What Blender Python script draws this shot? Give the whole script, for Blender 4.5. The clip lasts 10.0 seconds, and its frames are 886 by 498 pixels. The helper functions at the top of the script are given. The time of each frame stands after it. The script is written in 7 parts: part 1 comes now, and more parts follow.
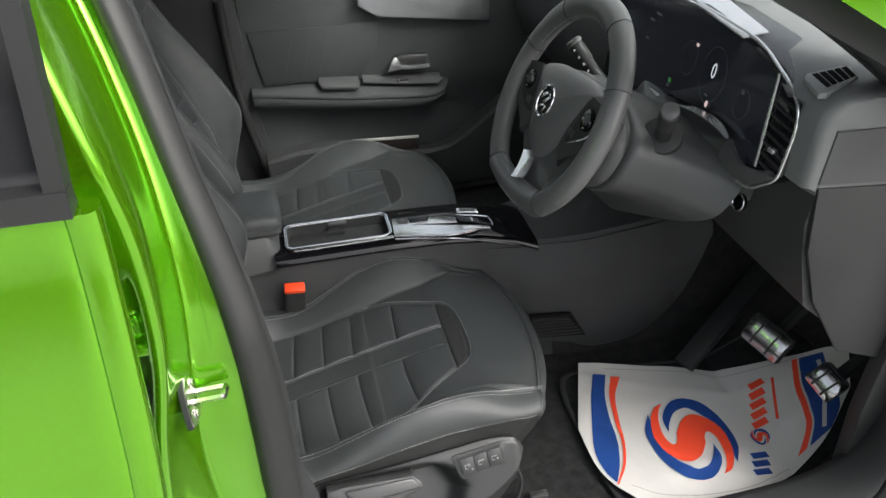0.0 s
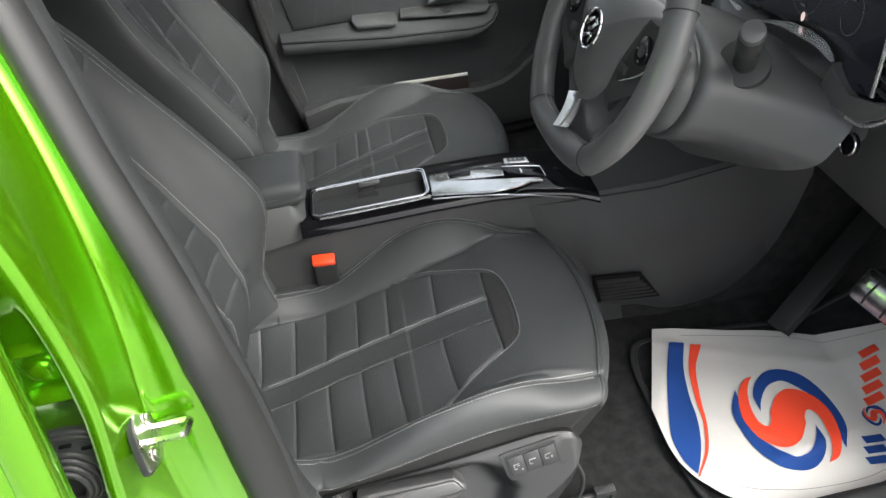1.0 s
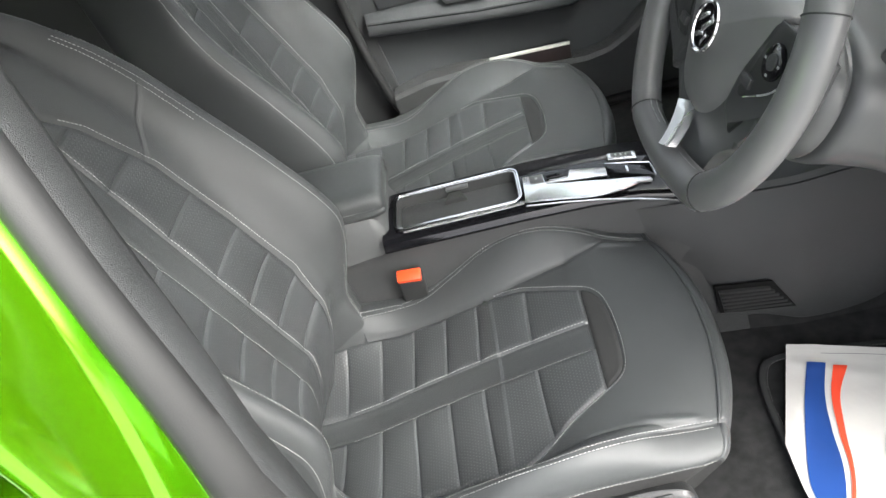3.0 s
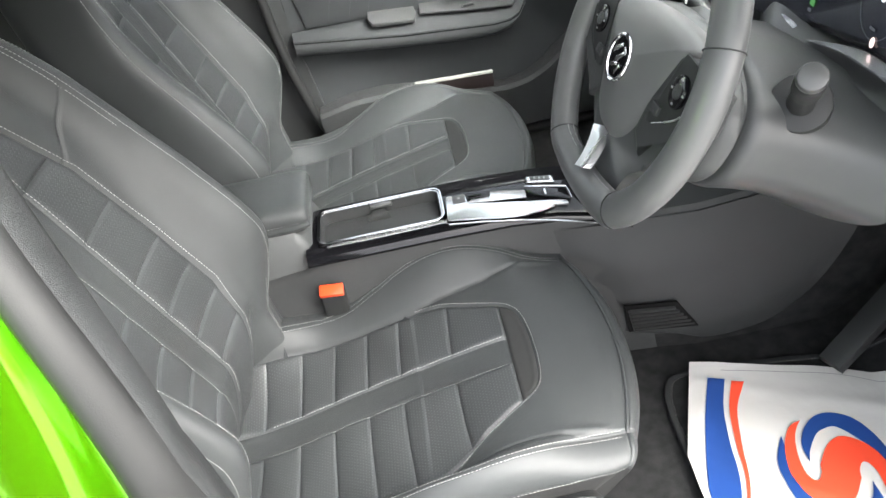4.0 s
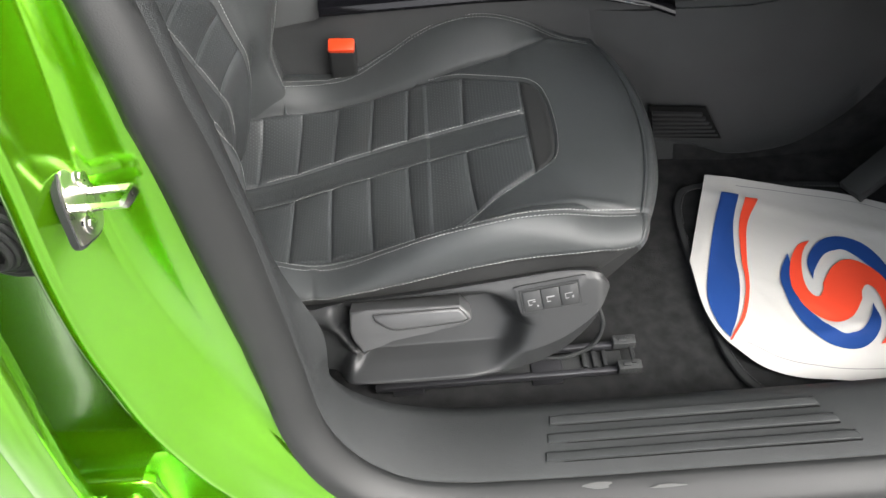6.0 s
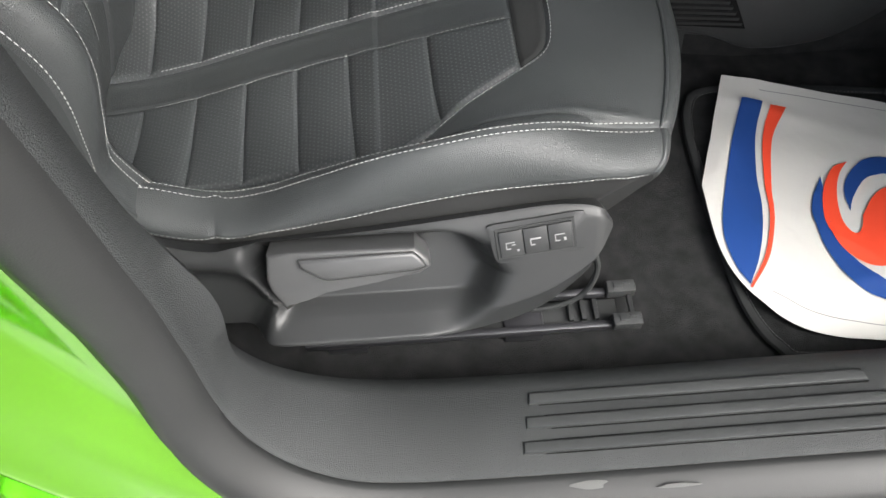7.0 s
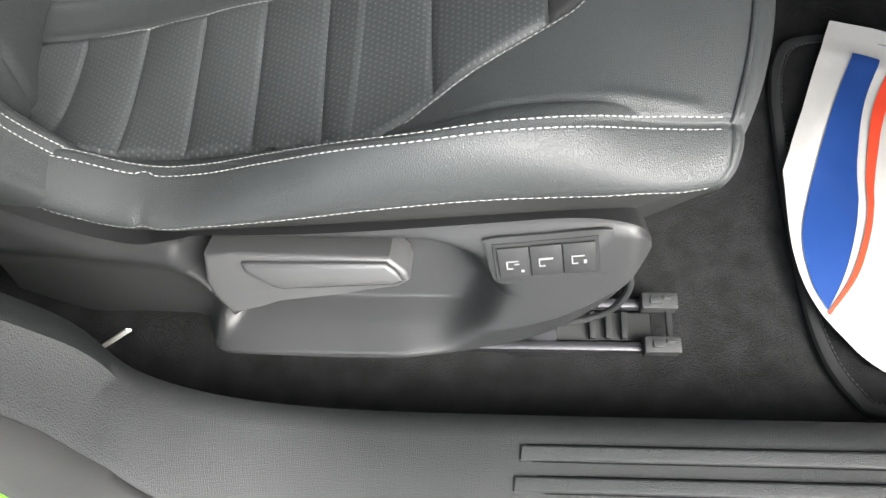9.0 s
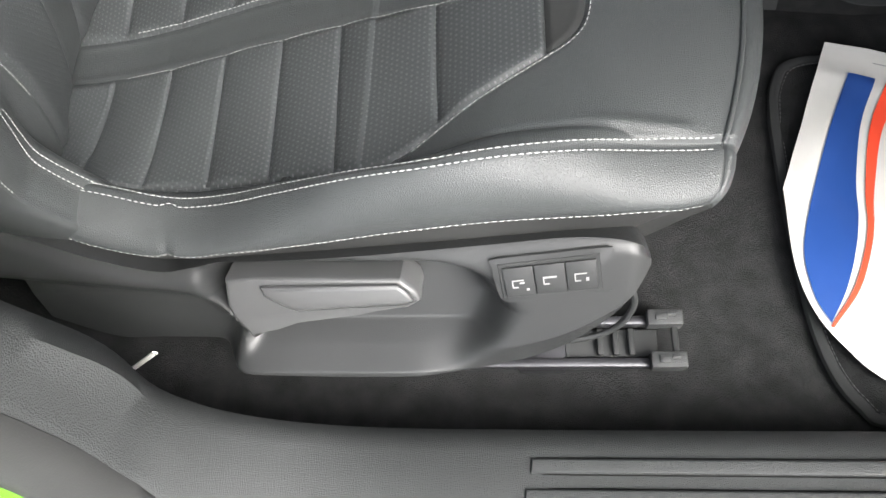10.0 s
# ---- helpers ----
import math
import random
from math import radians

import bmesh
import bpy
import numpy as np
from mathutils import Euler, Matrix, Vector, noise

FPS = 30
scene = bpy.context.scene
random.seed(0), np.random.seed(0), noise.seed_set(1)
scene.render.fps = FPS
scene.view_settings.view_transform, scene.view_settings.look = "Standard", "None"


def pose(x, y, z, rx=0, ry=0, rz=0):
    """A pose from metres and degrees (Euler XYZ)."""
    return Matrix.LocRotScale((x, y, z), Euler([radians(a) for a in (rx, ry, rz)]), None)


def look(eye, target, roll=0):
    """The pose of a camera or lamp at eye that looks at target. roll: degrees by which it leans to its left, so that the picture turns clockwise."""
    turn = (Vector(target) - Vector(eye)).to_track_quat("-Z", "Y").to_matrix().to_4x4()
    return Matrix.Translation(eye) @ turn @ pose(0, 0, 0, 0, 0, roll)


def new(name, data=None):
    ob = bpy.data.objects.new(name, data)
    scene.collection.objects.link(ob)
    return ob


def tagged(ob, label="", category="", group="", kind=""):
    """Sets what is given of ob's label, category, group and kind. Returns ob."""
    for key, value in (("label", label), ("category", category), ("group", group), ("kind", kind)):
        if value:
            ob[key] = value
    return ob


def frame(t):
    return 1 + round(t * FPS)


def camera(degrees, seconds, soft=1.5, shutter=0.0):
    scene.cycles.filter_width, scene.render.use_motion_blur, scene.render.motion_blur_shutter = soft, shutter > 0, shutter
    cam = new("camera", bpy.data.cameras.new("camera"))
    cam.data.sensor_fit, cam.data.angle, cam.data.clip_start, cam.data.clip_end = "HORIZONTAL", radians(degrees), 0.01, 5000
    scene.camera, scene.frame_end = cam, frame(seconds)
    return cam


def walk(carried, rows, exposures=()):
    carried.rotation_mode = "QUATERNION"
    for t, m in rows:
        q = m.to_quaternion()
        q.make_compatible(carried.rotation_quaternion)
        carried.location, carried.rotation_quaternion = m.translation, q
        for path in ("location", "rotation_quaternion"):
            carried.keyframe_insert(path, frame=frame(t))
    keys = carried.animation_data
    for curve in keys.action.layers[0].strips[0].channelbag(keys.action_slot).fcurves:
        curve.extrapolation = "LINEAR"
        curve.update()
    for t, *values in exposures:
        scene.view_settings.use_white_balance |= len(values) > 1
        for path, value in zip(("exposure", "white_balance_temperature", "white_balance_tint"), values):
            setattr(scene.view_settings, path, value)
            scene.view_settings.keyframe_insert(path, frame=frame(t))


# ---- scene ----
cam = camera(62.3, 10.0)
PATH = [
    (0, (-0.149, 0.165, 1.622), (0.203, 1.785, 0.502), -1.7),
    (0.5, (-0.076, 0.202, 1.591), (0.205, 1.794, 0.415), -5.3),
    (1, (-0.026, 0.351, 1.545), (0.068, 1.909, 0.294), -9.6),
    (1.5, (0.052, 0.486, 1.511), (-0.122, 1.976, 0.188), -15.2),
    (2, (0.05, 0.531, 1.498), (-0.27, 1.932, 0.107), -19.0),
    (2.5, (0.052, 0.539, 1.547), (-0.268, 2.013, 0.234), -20.0),
    (3.8, (0.044, 0.516, 1.548), (-0.03, 2.021, 0.233), -14.5),
    (4, (0.042, 0.506, 1.553), (0.017, 2.026, 0.253), -12.6),
    (4.5, (0.039, 0.496, 1.566), (0.098, 2.044, 0.301), -9.5),
    (5, (0.023, 0.479, 1.548), (0.096, 1.983, 0.231), -7.7),
    (5.5, (-0.012, 0.426, 1.443), (0.01, 1.834, 0.022), -6.7),
    (6, (-0.026, 0.448, 1.391), (-0.063, 1.704, -0.165), -6.0),
    (6.2, (-0.018, 0.472, 1.368), (-0.064, 1.675, -0.229), -5.9),
    (7.3, (-0.023, 0.704, 1.153), (0.062, 1.638, -0.613), 0.7),
    (7.5, (-0.001, 0.734, 1.135), (0.032, 1.625, -0.655), -1.0),
    (8, (0.044, 0.796, 1.102), (0.013, 1.578, -0.738), -3.4),
    (8.5, (0.053, 0.813, 1.086), (-0.027, 1.548, -0.772), -6.0),
    (9, (0.052, 0.826, 1.096), (-0.066, 1.55, -0.765), -8.2),
    (9.5, (0.063, 0.822, 1.101), (-0.087, 1.549, -0.756), -10.5),
    (10, (0.064, 0.81, 1.12), (-0.108, 1.604, -0.708), -12.2),
]
EXPOSURES = [(0, 1.3), (0.5, 1.45), (1.0, 1.78), (1.5, 1.88), (2.0, 1.85), (2.7, 2.38), (4.0, 2.83), (4.5, 2.98), (5.0, 2.88), (5.5, 2.43), (6.2, 1.68), (7.5, 1.9), (8.5, 2.35), (10, 2.4)]
walk(cam, [(t, look(eye, target, roll)) for t, eye, target, roll in PATH], EXPOSURES)

# ---- world, sun ----
world = bpy.data.worlds.new("overcast_sky")
scene.world = world
world.use_nodes = True
wn = world.node_tree.nodes
sky = wn.new("ShaderNodeTexSky")
sky.sky_type, sky.sun_disc = "NISHITA", False
sky.sun_elevation, sky.sun_rotation = radians(44), radians(130)
sky.air_density, sky.dust_density, sky.ozone_density = 1.0, 6.0, 0.6
hsv = wn.new("ShaderNodeHueSaturation")
hsv.inputs["Saturation"].default_value = 0.35
world.node_tree.links.new(sky.outputs[0], hsv.inputs["Color"])
world.node_tree.links.new(hsv.outputs[0], wn["Background"].inputs["Color"])
wn["Background"].inputs["Strength"].default_value = 0.15
sun = new("sun", bpy.data.lights.new("sun", "SUN"))
sun.data.energy, sun.data.angle, sun.data.color = 0.7, radians(30), (0.97, 1.0, 1.0)
sun.matrix_world = look((3.1, -1.6, 4.5), (0.0, 1.0, 0.6))


# ---- materials ----
def mat(name, color, rough=0.5, metal=0.0, bump=0.0, scale=300.0, var=0.15, varscale=6.0, kind="noise", coat=0.0, spec=0.5, depth=0.001, sheen=0.0, roughvar=0.1):
    """A surface with two scales of variation: a broad one in colour and gloss, a fine one in relief."""
    m = bpy.data.materials.new(name)
    m.use_nodes = True
    n, l = m.node_tree.nodes, m.node_tree.links
    b = n["Principled BSDF"]
    b.inputs["Metallic"].default_value = metal
    b.inputs["Coat Weight"].default_value = coat
    b.inputs["Coat Roughness"].default_value = 0.03
    b.inputs["Specular IOR Level"].default_value = spec
    b.inputs["Sheen Weight"].default_value = sheen
    co = n.new("ShaderNodeTexCoord")
    broad = n.new("ShaderNodeTexNoise")
    broad.inputs["Scale"].default_value, broad.inputs["Detail"].default_value = varscale, 5
    l.new(co.outputs["Object"], broad.inputs["Vector"])
    ramp = n.new("ShaderNodeMapRange")
    ramp.inputs["To Min"].default_value, ramp.inputs["To Max"].default_value = 1 - var, 1 + var
    ramp.inputs["From Min"].default_value, ramp.inputs["From Max"].default_value = 0.3, 0.7
    l.new(broad.outputs["Fac"], ramp.inputs["Value"])
    mul = n.new("ShaderNodeVectorMath")
    mul.operation = "SCALE"
    mul.inputs[0].default_value = color
    l.new(ramp.outputs[0], mul.inputs["Scale"])
    l.new(mul.outputs[0], b.inputs["Base Color"])
    rr = n.new("ShaderNodeMapRange")
    rr.inputs["From Min"].default_value, rr.inputs["From Max"].default_value = 0.3, 0.7
    rr.inputs["To Min"].default_value, rr.inputs["To Max"].default_value = rough * (1 - roughvar), min(1, rough * (1 + roughvar))
    l.new(broad.outputs["Fac"], rr.inputs["Value"])
    l.new(rr.outputs[0], b.inputs["Roughness"])
    if bump:
        if kind == "noise":
            fine = n.new("ShaderNodeTexNoise")
            fine.inputs["Detail"].default_value = 3
            out = fine.outputs["Fac"]
        else:
            fine = n.new("ShaderNodeTexVoronoi")
            fine.feature = "DISTANCE_TO_EDGE" if kind == "grain" else "F1"
            out = fine.outputs["Distance"]
        fine.inputs["Scale"].default_value = scale
        l.new(co.outputs["Object"], fine.inputs["Vector"])
        bp = n.new("ShaderNodeBump")
        bp.inputs["Strength"].default_value, bp.inputs["Distance"].default_value = bump, depth
        l.new(out, bp.inputs["Height"])
        l.new(bp.outputs[0], b.inputs["Normal"])
    return m


def perforated(name, color, rough, pitch, swap=False):
    """Leather with rows of small round holes in the plane of the panel, offset every other row."""
    m = mat(name, color, rough, bump=0.4, scale=600, kind="grain", depth=0.0009)
    n, l = m.node_tree.nodes, m.node_tree.links
    co = n["Texture Coordinate"]
    sep = n.new("ShaderNodeSeparateXYZ")
    l.new(co.outputs["Object"], sep.inputs[0])

    def calc(op, a, b=None):
        k = n.new("ShaderNodeMath")
        k.operation = op
        for i, v in enumerate((a, b)):
            if v is None:
                continue
            if isinstance(v, (int, float)):
                k.inputs[i].default_value = v
            else:
                l.new(v, k.inputs[i])
        return k.outputs[0]
    a = calc("DIVIDE", sep.outputs["Z" if swap else "X"], pitch * 0.8)
    b = calc("DIVIDE", sep.outputs["Y"], pitch)
    shift = calc("MULTIPLY", calc("MODULO", calc("FLOOR", a), 2), 0.5)
    fa = calc("SUBTRACT", calc("FRACT", a), 0.5)
    fb = calc("SUBTRACT", calc("FRACT", calc("ADD", b, shift)), 0.5)
    r = calc("SQRT", calc("ADD", calc("MULTIPLY", fa, fa), calc("MULTIPLY", fb, fb)))
    hole = n.new("ShaderNodeMapRange")
    hole.inputs["From Min"].default_value, hole.inputs["From Max"].default_value = 0.14, 0.26
    l.new(r, hole.inputs["Value"])
    tone = n.new("ShaderNodeMix")
    tone.data_type = "RGBA"
    l.new(hole.outputs[0], tone.inputs["Factor"])
    # holes paler than the leather: light caught on their rims is painted in
    tone.inputs["A"].default_value = (0.050, 0.053, 0.055, 1) if swap else (0.072, 0.076, 0.078, 1)
    l.new(n["Vector Math"].outputs[0], tone.inputs["B"])
    l.new(tone.outputs["Result"], n["Principled BSDF"].inputs["Base Color"])
    bp = n.new("ShaderNodeBump")
    bp.inputs["Strength"].default_value, bp.inputs["Distance"].default_value = 0.35, 0.0008
    l.new(hole.outputs[0], bp.inputs["Height"])
    l.new(n["Bump"].outputs[0], bp.inputs["Normal"])
    l.new(bp.outputs[0], n["Principled BSDF"].inputs["Normal"])
    return m


LEATHER = mat("leather", (0.041, 0.0445, 0.0455), 0.43, bump=0.5, scale=520, kind="grain", depth=0.0013, var=0.14, spec=0.5)
VINYL_DARK = mat("black_vinyl", (0.030, 0.0305, 0.0305), 0.55, bump=0.2, scale=700, kind="grain", depth=0.0005, spec=0.3)
VINYL = mat("smooth_vinyl", (0.038, 0.041, 0.042), 0.5, bump=0.2, scale=700, kind="grain", depth=0.0005, spec=0.4)
PERF = perforated("perforated_leather", (0.039, 0.0425, 0.044), 0.45, 0.0062)
PERF_BACK = perforated("perforated_leather_upright", (0.039, 0.0425, 0.044), 0.45, 0.0062, True)
RIBBON = mat("ribbed_fabric", (0.033, 0.034, 0.034), 0.75, spec=0.15, bump=0.5, scale=900)
THREAD = mat("thread", (0.40, 0.41, 0.40), 0.7, bump=0.3, scale=2500)
DARK_CLOTH = mat("dark_cloth", (0.024, 0.025, 0.0255), 0.8, spec=0.1, bump=0.4, scale=1200)
TRIM = mat("seat_trim_plastic", (0.024, 0.025, 0.0255), 0.38, spec=0.42, bump=0.35, scale=700, kind="grain", depth=0.0007)
PLASTIC = mat("grained_plastic", (0.038, 0.0395, 0.040), 0.42, spec=0.35, bump=0.7, scale=560, kind="grain", depth=0.0011)
# darker copy of grained_plastic: the shade over the sill is put into its colour
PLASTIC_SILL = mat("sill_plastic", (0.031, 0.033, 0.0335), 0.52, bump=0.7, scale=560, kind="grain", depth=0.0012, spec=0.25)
# paler than soft_grey_plastic: daylight through the windscreen is put into the pad's colour
DASH_TOP = mat("dashboard_pad", (0.115, 0.12, 0.121), 0.5, spec=0.4, bump=0.3, scale=520, kind="grain", depth=0.0006)
PLASTIC_SOFT = mat("soft_grey_plastic", (0.053, 0.0555, 0.056), 0.42, spec=0.4, bump=0.25, scale=600, kind="grain", depth=0.0005)
PLASTIC_DARK = mat("dark_plastic", (0.024, 0.025, 0.0253), 0.5, spec=0.28, bump=0.2, scale=600, depth=0.0005)
SMOOTH_GREY = mat("smooth_grey_plastic", (0.060, 0.061, 0.062), 0.36, bump=0.1, scale=900, depth=0.0003)
LINING = mat("door_lining_plastic", (0.034, 0.0365, 0.038), 0.5, bump=0.5, scale=480, kind="grain", depth=0.001, spec=0.35)
VENT_FRAME = mat("light_grey_plastic", (0.17, 0.175, 0.175), 0.45, bump=0.1, scale=800, depth=0.0003)
# dull near-black for gaps and openings, whose inner dark is put into the colour
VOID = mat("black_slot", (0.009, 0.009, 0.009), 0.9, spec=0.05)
RUBBER = mat("seal_rubber", (0.018, 0.0186, 0.0186), 0.5, spec=0.35, bump=0.3, scale=700, depth=0.0005)
GLOSS = mat("piano_black", (0.005, 0.005, 0.006), 0.08, coat=0.0, spec=0.4, var=0.05)
CHROME = mat("chrome", (0.78, 0.78, 0.79), 0.12, 1.0, var=0.04)
SATIN = mat("satin_silver", (0.78, 0.79, 0.80), 0.26, 0.9, bump=0.1, scale=1500, depth=0.0002)
PEDAL = mat("dark_brushed_metal", (0.42, 0.42, 0.43), 0.22, 1.0, var=0.1, varscale=30)
STEEL = mat("zinc_plated_steel", (0.62, 0.60, 0.56), 0.28, 1.0, bump=0.3, scale=220, var=0.2, varscale=40)
RAIL = mat("black_rail_steel", (0.05, 0.05, 0.055), 0.38, 0.6, bump=0.2, scale=400)
CARPET = mat("carpet", (0.030, 0.0305, 0.031), 0.95, bump=1.0, scale=900, var=0.32, varscale=38, depth=0.004, spec=0.08)
MAT_PILE = mat("mat_pile", (0.020, 0.0205, 0.021), 0.95, bump=1.0, scale=800, var=0.32, varscale=45, depth=0.003, spec=0.08)
PAPER = mat("paper", (0.53, 0.52, 0.495), 0.55, bump=0.7, scale=15, var=0.03, depth=0.004)
INK_BLUE = mat("blue_ink", (0.012, 0.050, 0.21), 0.45, bump=0.2, scale=18, depth=0.004, var=0.08)
INK_RED = mat("red_ink", (0.78, 0.07, 0.03), 0.45, bump=0.2, scale=18, depth=0.004, var=0.06)
RED = mat("orange_red_plastic", (0.75, 0.06, 0.015), 0.35, var=0.06)
SCUFF = mat("scuffed_rubber", (0.075, 0.075, 0.073), 0.75, bump=0.6, scale=900, var=0.3)
GREY_PRINT = mat("grey_print", (0.24, 0.24, 0.24), 0.5)
WALL = mat("grey_render", (0.16, 0.16, 0.155), 0.9, bump=0.5, scale=60, var=0.15, varscale=0.8, depth=0.01)
HEADLINER = mat("headliner", (0.06, 0.06, 0.06), 0.9, bump=0.3, scale=900)
GROUND = mat("pale_concrete", (0.32, 0.32, 0.31), 0.85, bump=0.6, scale=120, var=0.3, varscale=1.5, depth=0.01)
PAINT = mat("lime_green_metallic_paint", (0.142, 0.42, 0.004), 0.19, 0.8, coat=1.0, var=0.015, varscale=1, roughvar=0.0)
PAINT.node_tree.nodes["Principled BSDF"].inputs["Coat Roughness"].default_value = 0.10
# base lifted to a faint blue: sky reflected in the glass is painted in
SCREEN = mat("screen_glass", (0.016, 0.0175, 0.024), 0.10, spec=0.5, var=0.05)


def glass(name, tint, rough=0.0):
    m = bpy.data.materials.new(name)
    m.use_nodes = True
    b = m.node_tree.nodes["Principled BSDF"]
    b.inputs["Base Color"].default_value = (*tint, 1)
    b.inputs["Transmission Weight"].default_value = 1
    b.inputs["Roughness"].default_value, b.inputs["IOR"].default_value = rough, 1.45
    return m


def glow(name, color, strength):
    m = bpy.data.materials.new(name)
    m.use_nodes = True
    b = m.node_tree.nodes["Principled BSDF"]
    b.inputs["Base Color"].default_value = (0, 0, 0, 1)
    b.inputs["Emission Color"].default_value = (*color, 1)
    b.inputs["Emission Strength"].default_value = strength
    return m


GLASS = glass("clear_glass", (0.9, 0.93, 0.91))
PRIVACY = mat("dark_tinted_glass", (0.018, 0.018, 0.02), 0.04, spec=0.8, var=0.05)
LIT = glow("lit_display_white", (0.8, 0.85, 0.9), 0.30)
LIT_DIM = glow("lit_display_dim", (0.5, 0.55, 0.65), 0.022)
LIT_RED = glow("lit_display_pink", (1.0, 0.75, 0.72), 0.25)
LIT_GREEN = glow("lit_display_green", (0.2, 0.8, 0.2), 0.05)


# ---- building helpers ----
def group_thing(name, label, category, at=(0, 0, 0), group="", kind=""):
    e = new(name)
    e.empty_display_size = 0.1
    e.location = at
    return tagged(e, label, category, group, kind)


def finish(ob, material, parent, label, angle=38):
    me = ob.data
    me.materials.append(material)
    me.shade_smooth()
    me.set_sharp_from_angle(angle=radians(angle))
    if parent is not None:
        ob.parent = parent
        root = parent.parent or parent
        ob.matrix_parent_inverse = Matrix.Translation(-root.location) if parent is root or True else Matrix()
        if parent.parent is not None or parent.data is not None:
            ob.matrix_parent_inverse = Matrix()
    if label:
        ob["label"] = label
    return ob


def part(name, bm, material, parent=None, label="", angle=38):
    """Links a bmesh as one mesh object under a thing or a part."""
    me = bpy.data.meshes.new(name)
    bmesh.ops.recalc_face_normals(bm, faces=bm.faces)
    bm.to_mesh(me)
    bm.free()
    return finish(new(name, me), material, parent, label, angle)


def raw(name, verts, faces, material, parent=None, label="", angle=50):
    me = bpy.data.meshes.new(name)
    me.from_pydata([tuple(v) for v in verts], [], faces)
    me.validate()
    return finish(new(name, me), material, parent, label, angle)


def rbox(bm, c, size, r=0.004, seg=2, rot=None):
    """A rounded box."""
    made = bmesh.ops.create_cube(bm, size=1)
    vs = made["verts"]
    for v in vs:
        v.co = Vector((v.co.x * size[0], v.co.y * size[1], v.co.z * size[2]))
    if r > 0:
        es = list({e for v in vs for e in v.link_edges})
        out = bmesh.ops.bevel(bm, geom=es, offset=min(r, min(size) * 0.49), segments=seg, affect="EDGES", profile=0.5)
        vs = list({v for f in out["faces"] for v in f.verts} | {v for v in vs if v.is_valid})
    m = Matrix.Translation(c) @ (rot.to_4x4() if rot else Matrix())
    bmesh.ops.transform(bm, matrix=m, verts=vs)
    return vs


def slab(bm, pts, off, r=0.002, seg=2):
    """A plate: an outline pushed along off, its rims rounded."""
    off = Vector(off)
    a = [bm.verts.new(Vector(p)) for p in pts]
    b = [bm.verts.new(Vector(p) + off) for p in pts]
    n = len(pts)
    fs = [bm.faces.new(a), bm.faces.new(b[::-1])]
    for i in range(n):
        fs.append(bm.faces.new((a[i], b[i], b[(i + 1) % n], a[(i + 1) % n])))
    if r > 0:
        rim = [e for f in fs[:2] for e in f.edges]
        bmesh.ops.bevel(bm, geom=list(set(rim)), offset=r, segments=seg, affect="EDGES", profile=0.5)


def spline(pts, n):
    """A smooth curve through points, as n + 1 places."""
    p = np.array(pts, float)
    k = len(p)
    ext = np.vstack([2 * p[0] - p[1], p, 2 * p[-1] - p[-2]])
    u = np.linspace(0, k - 1, n + 1)
    i = np.minimum(u.astype(int), k - 2)
    t = (u - i)[:, None]
    a, b, c, d = ext[i], ext[i + 1], ext[i + 2], ext[i + 3]
    return 0.5 * (2 * b + (c - a) * t + (2 * a - 5 * b + 4 * c - d) * t * t + (3 * b - 3 * c + d - a) * t ** 3)


def sweep(bm, path, profile, up=(0, 0, 1), closed=False, caps=True, scale=None):
    """A profile (side, up) carried along a path."""
    path = [Vector(p) for p in path]
    n, rings = len(path), []
    up = Vector(up)
    for i, p in enumerate(path):
        t = (path[(i + 1) % n] - path[i - 1]) if closed else (path[min(i + 1, n - 1)] - path[max(i - 1, 0)])
        t.normalize()
        s = t.cross(up)
        s.normalize()
        w = s.cross(t)
        k = scale[i] if scale is not None else 1
        rings.append([bm.verts.new(p + s * (a * k) + w * (b * k)) for a, b in profile])
    m = len(profile)
    for i in range(n if closed else n - 1):
        a, b = rings[i], rings[(i + 1) % n]
        for j in range(m):
            bm.faces.new((a[j], a[(j + 1) % m], b[(j + 1) % m], b[j]))
    if caps and not closed:
        bm.faces.new(rings[0][::-1])
        bm.faces.new(rings[-1])
    return rings


def circle(r, n=10, k=1.0):
    return [(r * math.cos(2 * math.pi * i / n), k * r * math.sin(2 * math.pi * i / n)) for i in range(n)]


def loft(bm, rings, closed=True, caps=True):
    vs = [[bm.verts.new(Vector(p)) for p in r] for r in rings]
    m = len(vs[0])
    for a, b in zip(vs, vs[1:]):
        for j in range(m if closed else m - 1):
            bm.faces.new((a[j], a[(j + 1) % m], b[(j + 1) % m], b[j]))
    if caps and closed:
        bm.faces.new(vs[0][::-1])
        bm.faces.new(vs[-1])
    return vs


def cyl(bm, a, b, r, r2=None, n=20, bevel=0.0):
    a, b = Vector(a), Vector(b)
    d = b - a
    m = Matrix.Translation((a + b) / 2) @ d.to_track_quat("Z", "Y").to_matrix().to_4x4()
    made = bmesh.ops.create_cone(bm, cap_ends=True, segments=n, radius1=r, radius2=r if r2 is None else r2, depth=d.length, matrix=m)
    if bevel:
        es = [e for e in {e for v in made["verts"] for e in v.link_edges} if len(e.link_faces) == 2 and e.calc_face_angle(0) > 0.9]
        bmesh.ops.bevel(bm, geom=es, offset=bevel, segments=2, affect="EDGES", profile=0.5)


